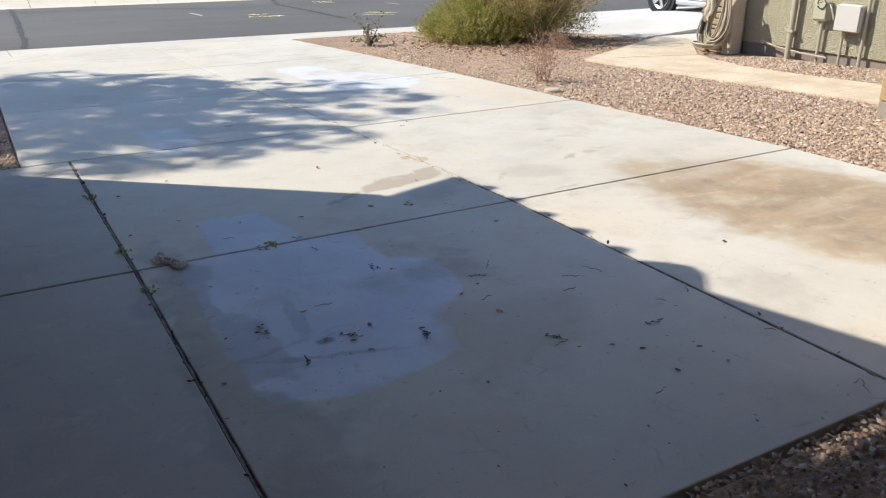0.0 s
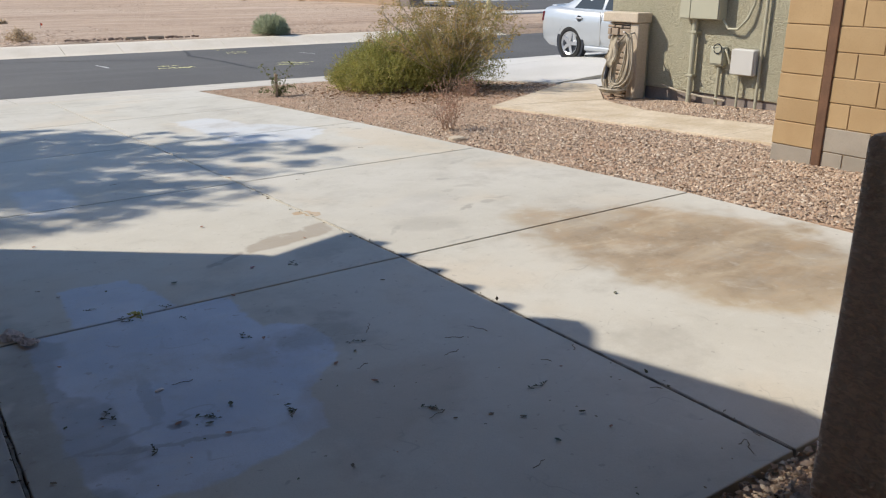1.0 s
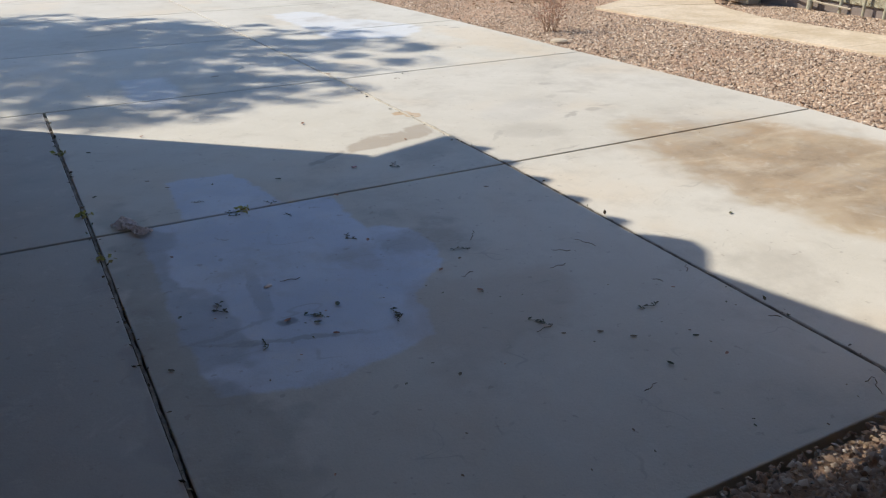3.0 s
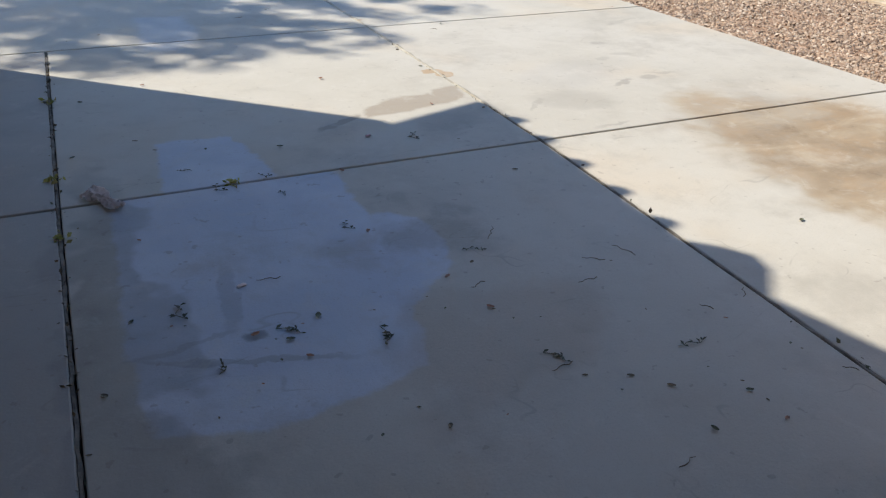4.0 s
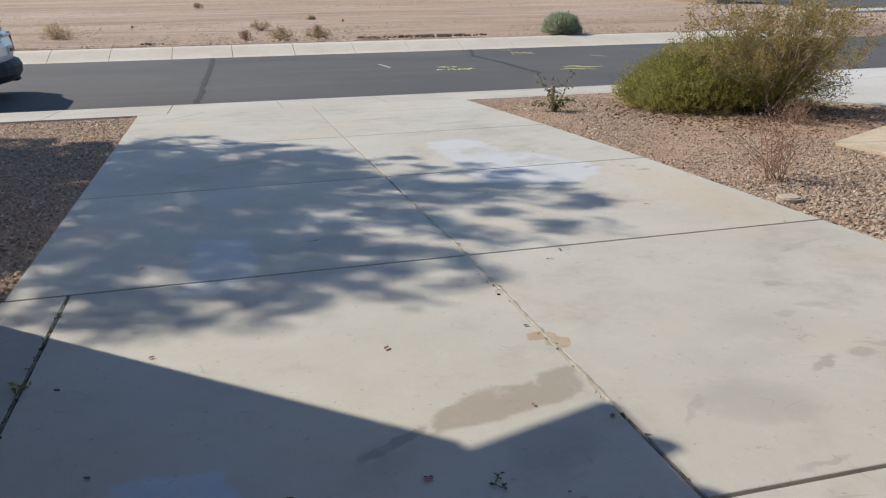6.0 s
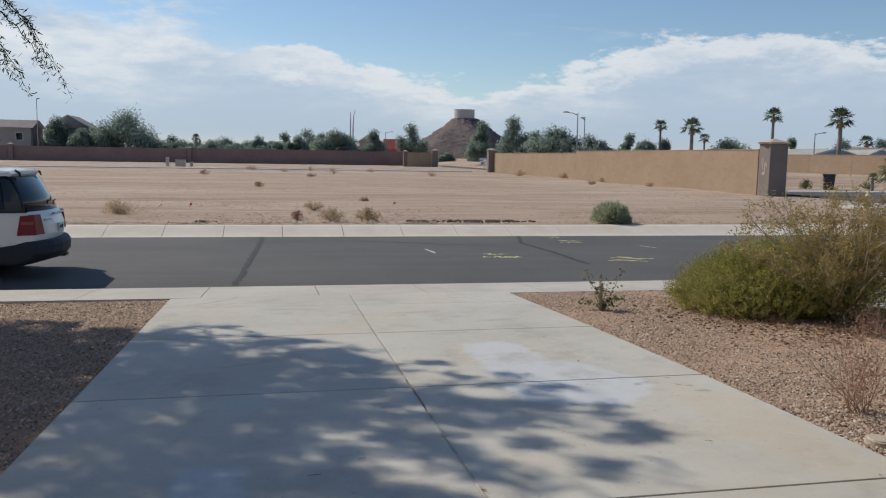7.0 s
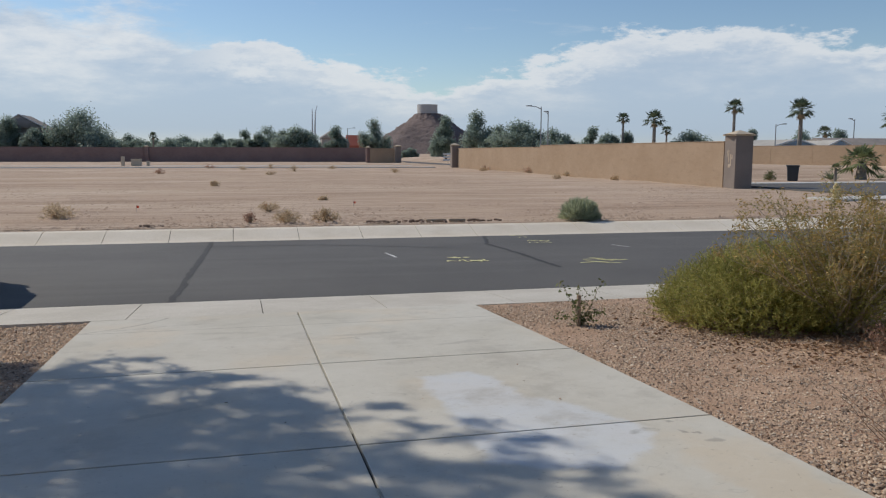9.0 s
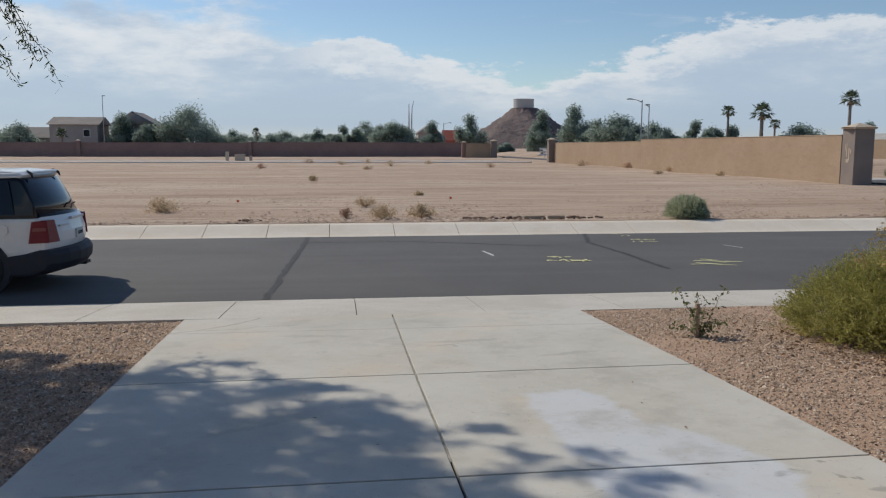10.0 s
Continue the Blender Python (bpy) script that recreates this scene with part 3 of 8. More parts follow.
M_TYRE = rough_mat("tyre_rubber", (0.02, 0.02, 0.021), (0.035, 0.034, 0.033), 9, 60, 0.85, own=True)
M_ALLOY = paint_mat("alloy", (0.55, 0.55, 0.56), 0.35, 0.8)
M_GLASS = glass_mat("tinted_glass", (0.008, 0.011, 0.018))
M_CARGLASS = glass_mat("grey_car_glass", (0.045, 0.055, 0.065), 0.05)
M_LAMP_RED = paint_mat("tail_lamp_red", (0.17, 0.008, 0.022), 0.25, 0, 0.3)
M_LAMP_CLEAR = paint_mat("tail_lamp_clear", (0.24, 0.07, 0.07), 0.3, 0, 0.3)
M_PLATE = paint_mat("plate_paint", (0.55, 0.58, 0.56), 0.5)
M_STEEL = paint_mat("galvanised_steel", (0.30, 0.31, 0.32), 0.5, 0.6)
M_HILL = rough_mat("hill_rock", (0.125, 0.10, 0.098), (0.20, 0.155, 0.145), 0.035, 0.3, 0.95, 1.0, 1.5)
M_TANK = paint_mat("tank_paint", (0.44, 0.425, 0.41), 0.7)
M_FARHOUSE = rough_mat("far_house_stucco", (0.33, 0.305, 0.28), (0.38, 0.355, 0.33), 0.3, 8, 0.9)
M_FARROOF = rough_mat("far_house_roof", (0.24, 0.21, 0.19), (0.30, 0.265, 0.24), 0.5, 9, 0.9)
M_PALEROOF = rough_mat("pale_grey_shingle", (0.36, 0.345, 0.32), (0.44, 0.425, 0.40), 0.5, 9, 0.9)
M_BLUEHOUSE = rough_mat("blue_house_siding", (0.27, 0.33, 0.38), (0.31, 0.37, 0.42), 0.4, 8, 0.9)
M_TRIMWHITE = paint_mat("white_trim", (0.7, 0.7, 0.68), 0.6)
M_TRIMGREY = paint_mat("pale_grey_metal", (0.45, 0.47, 0.48), 0.6)
M_REDROOF = rough_mat("red_building", (0.36, 0.10, 0.07), (0.42, 0.13, 0.09), 0.2, 4, 0.9)
M_BIN = paint_mat("bin_plastic", (0.025, 0.032, 0.04), 0.55)
M_HYDRANT = paint_mat("hydrant_paint", (0.55, 0.45, 0.22), 0.5)
M_ORANGE = paint_mat("orange_flag", (0.60, 0.14, 0.07), 0.7)
M_DOOR = paint_mat("garage_door_paint", (0.16, 0.135, 0.125), 0.6)
M_CREAM = rough_mat("cream_stucco", (0.56, 0.47, 0.31), (0.6, 0.51, 0.35), 0.8, 40, 0.9)
M_WOOD = rough_mat("weathered_timber", (0.34, 0.26, 0.18), (0.44, 0.345, 0.25), 3, 40, 0.9, 0.4, 0.01)
M_RUBBLE = rough_mat("bark_rubble", (0.17, 0.11, 0.08), (0.30, 0.21, 0.15), 9, 60, 0.95)
M_SMEAR = rough_mat("chalky_smear", (0.40, 0.32, 0.245), (0.46, 0.38, 0.30), 6, 40, 0.95)
M_PETAL = leaf_mat("pink_petal", [(0.62, 0.30, 0.32), (0.68, 0.36, 0.38)], 0.4)
M_SIGN = paint_mat("sign_white", (0.7, 0.7, 0.7), 0.6)

# ---- builders ----
def mesh_ob(name, me, parent=None, label="", m=None):
    ob = new(name, me)
    if parent is not None:
        ob.parent = parent
    if m is not None:
        ob.matrix_basis = m
    if label:
        ob["label"] = label
    return ob


def part(name, bm, material, parent=None, label="", m=None, smooth=False):
    """Links a bmesh as one mesh object, under a thing or a part."""
    me = bpy.data.meshes.new(name)
    bm.to_mesh(me)
    bm.free()
    me.materials.append(material)
    if smooth:
        me.polygons.foreach_set("use_smooth", [True] * len(me.polygons))
    return mesh_ob(name, me, parent, label, m)


def raw(name, verts, faces, material, parent=None, label="", m=None, smooth=False):
    """A mesh from arrays; faces all of one size."""
    verts, faces = np.asarray(verts, np.float32), np.asarray(faces, np.int32)
    me = bpy.data.meshes.new(name)
    k = faces.shape[1]
    me.vertices.add(len(verts))
    me.vertices.foreach_set("co", verts.ravel())
    me.loops.add(faces.size)
    me.loops.foreach_set("vertex_index", faces.ravel())
    me.polygons.add(len(faces))
    me.polygons.foreach_set("loop_start", np.arange(0, faces.size, k, dtype=np.int32))
    if smooth:
        me.polygons.foreach_set("use_smooth", np.ones(len(faces), bool))
    me.update(calc_edges=True)
    me.materials.append(material)
    return mesh_ob(name, me, parent, label, m)


def thing(name, label, category, m=None, group="", kind=""):
    ob = new(name)
    ob.empty_display_size = 0.1
    if m is not None:
        ob.matrix_basis = m
    return tagged(ob, label, category, group, kind)


def add_box(bm, lo, hi, bevel=0.0, seg=1, taper=0.0):
    lo, hi = Vector(lo), Vector(hi)
    c, s = (lo + hi) / 2, hi - lo
    made = bmesh.ops.create_cube(bm, size=1.0, matrix=Matrix.Translation(c) @ Matrix.Diagonal((*s, 1)))["verts"]
    if taper:
        for v in made:
            if v.co.z > c.z:
                v.co.x, v.co.y = c.x + (v.co.x - c.x) * (1 - taper), c.y + (v.co.y - c.y) * (1 - taper)
    if bevel:
        edges = list({e for v in made for e in v.link_edges})
        bmesh.ops.bevel(bm, geom=edges, offset=bevel, segments=seg, affect="EDGES", profile=0.5)
    return made


def box(lo, hi, bevel=0.0, seg=1, taper=0.0):
    bm = bmesh.new()
    add_box(bm, lo, hi, bevel, seg, taper)
    return bm


def add_cyl(bm, a, b, r, r2=None, n=10, caps=True):
    a, b = Vector(a), Vector(b)
    m = Matrix.Translation((a + b) / 2) @ (b - a).to_track_quat("Z", "Y").to_matrix().to_4x4()
    return bmesh.ops.create_cone(bm, cap_ends=caps, segments=n, radius1=r, radius2=r if r2 is None else r2, depth=(b - a).length, matrix=m)["verts"]


def cyl(a, b, r, r2=None, n=12):
    bm = bmesh.new()
    add_cyl(bm, a, b, r, r2, n)
    return bm


def add_tube(bm, points, radii, n=6):
    """A tapering tube along points."""
    points = [Vector(p) for p in points]
    if not isinstance(radii, (list, tuple)):
        radii = [radii] * len(points)
    rings = []
    side = None
    for i, p in enumerate(points):
        d = (points[min(i + 1, len(points) - 1)] - points[max(i - 1, 0)]).normalized()
        side = d.orthogonal().normalized() if side is None else (side - d * side.dot(d)).normalized()
        up = d.cross(side)
        rings.append([bm.verts.new(p + (side * math.cos(k * 2 * math.pi / n) + up * math.sin(k * 2 * math.pi / n)) * radii[i]) for k in range(n)])
    for a, b in zip(rings, rings[1:]):
        for k in range(n):
            bm.faces.new((a[k], a[(k + 1) % n], b[(k + 1) % n], b[k]))
    bm.faces.new(rings[0][::-1])
    bm.faces.new(rings[-1])


def tube(points, radii, n=6):
    bm = bmesh.new()
    add_tube(bm, points, radii, n)
    return bm


def prism(outline, z0, z1, bevel=0.0):
    """An outline of the plan, drawn up from z0 to z1."""
    bm = bmesh.new()
    low = [bm.verts.new((x, y, z0)) for x, y in outline]
    top = [bm.verts.new((x, y, z1)) for x, y in outline]
    n = len(outline)
    upper = bm.faces.new(top)
    bm.faces.new(low[::-1])
    for i in range(n):
        bm.faces.new((low[i], low[(i + 1) % n], top[(i + 1) % n], top[i]))
    bmesh.ops.recalc_face_normals(bm, faces=bm.faces)
    if bevel:
        bmesh.ops.bevel(bm, geom=list(upper.edges), offset=bevel, segments=2, affect="EDGES", profile=0.5)
    return bm


def sweep(profile, x0, x1, thick=0.12):
    """A strip along x with a profile of (y, z), and its underside."""
    bm = bmesh.new()
    rows = []
    for x in (x0, x1):
        rows.append([bm.verts.new((x, y, z)) for y, z in profile] + [bm.verts.new((x, profile[-1][0], profile[-1][1] - thick)), bm.verts.new((x, profile[0][0], profile[0][1] - thick))])
    a, b = rows
    n = len(a)
    for i in range(n):
        bm.faces.new((a[i], b[i], b[(i + 1) % n], a[(i + 1) % n]))
    bm.faces.new(a[::-1])
    bm.faces.new(b)
    bmesh.ops.recalc_face_normals(bm, faces=bm.faces)
    return bm


def fall(x, y):
    """Height of the driveway's plane."""
    return 0.00436 * x - 0.0384 * y - 0.012


def lawn_z(x, y):
    """Height of the bare ground of the yards, just under the driveway's top."""
    return fall(x, min(y, 10.6)) - 0.035


# ---- the ground ----
ROAD_Y0, ROAD_Y1, DESERT_Z = 12.68, 21.7, -0.435
rng = np.random.default_rng(5)


def build_ground():
    xs = np.concatenate([[-4000, -1500, -600, -300, -150], np.linspace(-90, 90, 61), [150, 300, 600, 1500, 4000]])
    ys = np.concatenate([[-3000, -800, -200, -60, -25, -12], np.linspace(-8, 10.2, 14), [10.6, 11.0, 12.0, 12.6, 12.9, 17, 21.5, 21.9, 22.45, 22.9, 23.25], np.linspace(24, 120, 49), [150, 200, 300, 600, 1500, 4500]])
    X, Y = np.meshgrid(xs, ys)
    Z = np.where(Y < 10.6, 0.00436 * np.clip(X, -20, 20) - 0.0384 * np.clip(Y, -12, 10.6) - 0.072 - 0.3 * np.clip((2 - Y) / 2.5, 0, 1), 0)
    mid = (Y >= 10.6) & (Y < 22.6)
    Z = np.where(mid, -0.85, Z)
    far = Y >= 22.6
    Z = np.where(far, DESERT_Z + 0.05 * np.sin(X * 0.13 + 1) * np.sin(Y * 0.21) + rng.normal(0, 0.018, X.shape) * (np.abs(X) < 95), Z)
    Z = np.where((Y > 22.6) & (Y < 23), DESERT_Z - 0.05, Z)
    Z = np.where(far, Z + 0.75 * np.clip((Y - 58) / 8, 0, 1) * np.clip((X - 34) / 6, 0, 1), Z)
    n, k = X.shape
    idx = np.arange(n * k).reshape(n, k)
    faces = np.stack([idx[:-1, :-1], idx[:-1, 1:], idx[1:, 1:], idx[1:, :-1]], -1).reshape(-1, 4)
    ob = raw("ground", np.stack([X, Y, Z], -1).reshape(-1, 3), faces, M_DESERT, smooth=True)
    tagged(ob, "bare pinkish-tan graded desert soil with faint wheel ruts", "ground", kind="structure")


build_ground()

road = thing("road", "dark grey asphalt street with sealed cracks", "road", kind="structure")
bm = bmesh.new()
prof = [(ROAD_Y0, -0.642), (14.5, -0.612), (17.2, -0.628), (19.9, -0.67), (ROAD_Y1, -0.712)]
part("asphalt", sweep(prof, -400, 400, 0.15), M_ROAD, road)


def road_z(y):
    return float(np.interp(y, [p[0] for p in prof], [p[1] for p in prof]))


def strip(points, width, z_over, jitter=0.0):
    """A thin worn ribbon on the road along points of the plan."""
    bm = bmesh.new()
    fine = []
    for (ax, ay), (bx, by) in zip(points, points[1:]):
        n = max(2, int(math.hypot(bx - ax, by - ay) / 0.15))
        fine += [(ax + (bx - ax) * i / n, ay + (by - ay) * i / n) for i in range(n)]
    fine.append(points[-1])
    last = None
    for i, (x, y) in enumerate(fine):
        nx, ny = fine[min(i + 1, len(fine) - 1)], fine[max(i - 1, 0)]
        d = Vector((nx[0] - ny[0], nx[1] - ny[1])).normalized()
        w = width * (0.75 + 0.5 * random.random()) / 2
        ox, oy = random.uniform(-jitter, jitter), random.uniform(-jitter, jitter)
        pair = [bm.verts.new((x + ox - d.y * w * s, y + oy + d.x * w * s, road_z(y) + z_over)) for s in (1, -1)]
        if last:
            bm.faces.new((last[0], last[1], pair[1], pair[0]))
        last = pair
    bmesh.ops.recalc_face_normals(bm, faces=bm.faces)
    return bm


part("crack_seal", strip([(-1.44, 21.7), (-1.46, 19.2), (-1.57, 15.9), (-1.64, 13.9), (-1.72, 12.7)], 0.11, 0.004, 0.02), M_TAR, road)
part("crack_seal", strip([(-1.41, 20.2), (1.13, 20.1), (4.07, 18.7)], 0.05, 0.0045, 0.02), M_TAR, road)
part("crack_seal", strip([(5.85, 21.7), (5.22, 19.3), (5.28, 17.7), (5.33, 14.8)], 0.10, 0.004, 0.03), M_TAR, road)


def scribble(x0, y0, x1, y1, material, n, label, long=False):
    """Sprayed survey signs, worn past reading: short bars."""
    bm = bmesh.new()
    ang = math.atan2(y1 - y0, x1 - x0)
    length = math.hypot(x1 - x0, y1 - y0)
    for i in range(n):
        u, v = (i + 0.5) / n * length, random.choice((-0.26, 0.26)) + random.uniform(-0.12, 0.12)
        cx, cy = x0 + math.cos(ang) * u - math.sin(ang) * v, y0 + math.sin(ang) * u + math.cos(ang) * v
        a = ang + random.choice((0, 1.5, 0.5, -0.6, 1.2, -1.2))
        h = random.uniform(0.05, 0.1)
        w = 0.024
        if long:
            a, h = ang + random.choice((0, 0.12, -0.15, 0.9)), random.uniform(0.1, 0.22)
        c, s = math.cos(a), math.sin(a)
        quad = [bm.verts.new((cx + c * p - s * q, cy + s * p + c * q, road_z(cy) + 0.005 + 0.0004 * i)) for p, q in ((-h, -w), (h, -w), (h, w), (-h, w))]
        bm.faces.new(quad)
    return part("survey_paint", bm, material, road, label)


scribble(3.45, 16.4, 4.25, 16.25, M_YELLOW, 24, "worn yellow sprayed survey paint")
scribble(6.3, 15.7, 6.8, 15.25, M_YELLOW, 11, "worn yellow sprayed survey paint", True)
scribble(6.4, 19.75, 6.95, 19.5, M_YELLOW, 15, "worn yellow sprayed survey paint")
scribble(6.5, 21.3, 6.9, 21.2, M_YELLOW, 5, "worn yellow sprayed survey paint")
part("survey_paint", strip([(2.42, 17.9), (2.5, 17.0)], 0.06, 0.005, 0.0), M_WHITE, road, "short white sprayed dash")
part("survey_paint", strip([(8.13, 18.4), (8.3, 17.8)], 0.06, 0.005, 0.0), M_WHITE, road, "short white sprayed dash")

# ---- pavements and kerbs ----
NEAR = [(10.37, -0.421), (10.9, -0.455), (11.75, -0.515), (12.05, -0.54), (12.35, -0.6), (12.5, -0.63), (12.68, -0.645)]
pavement = thing("pavement", "pale concrete walk with rolled kerb along the street", "pavement", kind="structure")
nx = [-12.0, -10.1, -8.5, -6.9, -5.3, -3.68, -2.04, -0.42, 1.16, 2.95, 4.55, 6.15]
for a, b in zip(nx, nx[1:]):
    part("slab", sweep(NEAR, a + 0.006, b - 0.006), M_WALK, pavement)
part("slab", sweep(NEAR, -60, -12.006), M_WALK, pavement)
part("slab", sweep([(11.9, -0.53), (12.35, -0.6), (12.68, -0.645)], 6.156, 11.5), M_WALK, pavement)
part("slab", sweep(NEAR, 11.51, 60), M_WALK, pavement)
part("joint_bed", sweep([(10.4, -0.44), (12.05, -0.556), (12.65, -0.657)], -14, 6.1, 0.05), M_JOINT, pavement)

FAR = [(ROAD_Y1, -0.715), (21.95, -0.682), (22.2, -0.62), (22.45, -0.55), (22.65, -0.497), (22.9, -0.476)]
far_kerb = thing("kerb", "pale rolled concrete kerb before the empty lot", "kerb", kind="structure")
fx = [-12.2, -10.5, -8.9, -7.2, -5.62, -4.1, -2.5, -0.9, 0.8, 2.5, 4.1, 5.7, 7.3, 8.9, 10.5, 12.1, 13.7, 15.3, 16.9, 18.5]
for a, b in zip(fx, fx[1:]):
    part("kerb_stone", sweep(FAR, a + 0.007, b - 0.007), M_KERB, far_kerb)
part("kerb_stone", sweep(FAR, -90, -12.207), M_KERB, far_kerb)
part("joint_bed", sweep([(21.8, -0.728), (22.2, -0.645), (22.65, -0.522), (22.86, -0.5)], -14, 18.6, 0.05), M_JOINT, far_kerb)

# ---- the driveway ----
driveway = thing("driveway", "sun-bleached concrete driveway slabs with stains and dirty joints", "driveway", m=SITE, kind="structure")


def apron(y):
    """The slabs by the house lie nearly level: they drop below the driveway's plane."""
    return 0.028 * min(0.0, y)


def slab(outline, gap=0.0095):
    cx, cy = sum(p[0] for p in outline) / len(outline), sum(p[1] for p in outline) / len(outline)
    inset = [(x - math.copysign(gap, x - cx), y - math.copysign(gap, y - cy)) for x, y in outline]
    bm = prism(inset, -0.13, 0.0, 0.005)
    for v in bm.verts:
        v.co.z += apron(v.co.y)
    return part("slab", bm, M_DRIVE, driveway)


# the slabs' corners: cross joints and, at each, the right edge, the middle joint and the left edge
CROSS = [-2.438, 0.0, 2.535, 4.935, 7.3, 10.37]
EDGE_R = [2.44, 2.44, 2.445, 2.465, 2.42, 2.31]
MIDDLE = [-0.017, 0.0, 0.03, 0.02, 0.005, 0.0]
EDGE_L = [-2.105, -2.112, -2.43, -2.43, -2.43, -2.44]
XJ = -2.113


def middle(y):
    """Where the middle joint runs."""
    return float(np.interp(y, CROSS, MIDDLE))


for k in range(5):
    lo, hi, gap = CROSS[k], CROSS[k + 1], 0.0085
    xl = (XJ, XJ) if k < 2 else (EDGE_L[k], EDGE_L[k + 1])
    slab([(xl[0], lo), (MIDDLE[k], lo), (MIDDLE[k + 1], hi), (xl[1], hi)], gap)
    slab([(MIDDLE[k], lo), (EDGE_R[k], lo), (EDGE_R[k + 1], hi), (MIDDLE[k + 1], hi)], gap)
slab([(-2.86, -3.2), (XJ, -3.2), (XJ, 0), (-2.86, 0)], 0.009)
slab([(-2.86, 0), (XJ, 0), (XJ, CROSS[2]), (-2.86, CROSS[2])], 0.009)
slab([(-4.6, -5.2), (-1.12, -5.2), (-1.12, CROSS[0]), (XJ, CROSS[0]), (XJ, -3.2), (-4.6, -3.2)], 0.006)
part("joint_bed", prism([(2.42, 0.003), (2.43, 5.0), (2.29, 10.36), (-2.41, 10.36), (-2.41, 2.51), (-2.84, 2.51), (-2.84, 0.003)], -0.14, -0.03), M_JOINT, driveway, "dirt in the joints")
bm = prism([(-2.84, -5.1), (-1.15, -5.1), (-1.15, -2.41), (2.42, -2.41), (2.42, 0.0), (-2.84, 0.0)], -0.14, -0.03)
for v in bm.verts:
    v.co.z += apron(v.co.y)
part("joint_bed", bm, M_JOINT, driveway, "dirt in the joints")


def filler(x0, y0, x1, y1, w, z):
    """An uneven bead of filler in a joint."""
    n = int(math.hypot(x1 - x0, y1 - y0) / 0.04)
    pts, rad = [], []
    for i in range(n + 1):
        f = i / n
        x = middle(y0 + (y1 - y0) * f) if x0 == x1 == 0 else x0 + (x1 - x0) * f
        pts.append((x + random.uniform(-1, 1) * w * 0.15, y0 + (y1 - y0) * f, z + apron(y0 + (y1 - y0) * f) + random.uniform(-0.004, 0.002)))
        rad.append(w * random.uniform(0.35, 0.62))
    return tube(pts, rad, 5)


part("joint_filler", filler(0, 0.55, 0, 4.2, 0.024, -0.004), M_FILL, driveway, "crumbling pale joint filler")
part("joint_filler", filler(0, 5.2, 0, 10.2, 0.012, -0.012), M_FILL, driveway, "crumbling pale joint filler")
part("joint_filler", filler(0, -2.42, 0, 0.5, 0.013, -0.004), M_GRIT, driveway, "grey-brown grit caught in the joint")
part("joint_filler", filler(-2.116, -4.6, -2.116, 2.4, 0.018, -0.009), M_GRIT, driveway, "grey-brown grit caught in the joint")

# ---- yard soil and tan path ----
def sheet(name, outline, lift, material, label, category):
    """A thin piece of ground that follows the fall of the yard."""
    bm = bmesh.new()
    top = [bm.verts.new((x, y, fall(x, y) + lift)) for x, y in outline]
    low = [bm.verts.new((x, y, fall(x, y) + lift - 0.06)) for x, y in outline]
    bm.faces.new(top)
    n = len(outline)
    for i in range(n):
        bm.faces.new((low[i], low[(i + 1) % n], top[(i + 1) % n], top[i]))
    bmesh.ops.recalc_face_normals(bm, faces=bm.faces)
    return tagged(part(name, bm, material), label, category, kind="structure")


YARD_R = [(2.45, -2.6), (7.6, -2.6), (7.6, 6.5), (6.15, 10.36), (2.315, 10.36), (2.47, 5.0)]
YARD_L = [(-14, 2.6), (-2.44, 2.6), (-2.445, 10.36), (-14, 10.36)]
YARD_P = [(-1.11, -5.2), (2.46, -5.2), (7.6, -5.2), (7.6, -2.6), (2.46, -2.6), (2.46, -2.475), (-1.11, -2.475)]
sheet("ground_yard", YARD_R, -0.03, M_SOIL, "reddish soil under the gravel of the yard", "ground")
sheet("ground_verge", YARD_L, -0.03, M_SOIL, "reddish soil under the gravel beside the driveway", "ground")
sheet("ground_porch", YARD_P, -0.075, M_SOIL, "reddish soil under shaded gravel by the porch", "ground")

# ---- loose stones ----
def inside(px, py, poly):
    """Which of many points of the plan lie in an outline."""
    hit = np.zeros(len(px), bool)
    j = len(poly) - 1
    for i in range(len(poly)):
        (xi, yi), (xj, yj) = poly[i], poly[j]
        cross = ((yi > py) != (yj > py)) & (px < (xj - xi) * (py - yi) / (yj - yi + 1e-12) + xi)
        hit ^= cross
        j = i
    return hit


def patchy(px, py, scale, seed):
    """Smooth noise of the plan between 0 and 1."""
    g = np.random.default_rng(seed).random((64, 64))
    u, v = (px * scale) % 63, (py * scale) % 63
    i, j = u.astype(int), v.astype(int)
    fu, fv = u - i, v - j
    return (g[i, j] * (1 - fu) * (1 - fv) + g[i + 1, j] * fu * (1 - fv) + g[i, j + 1] * (1 - fu) * fv + g[i + 1, j + 1] * fu * fv)


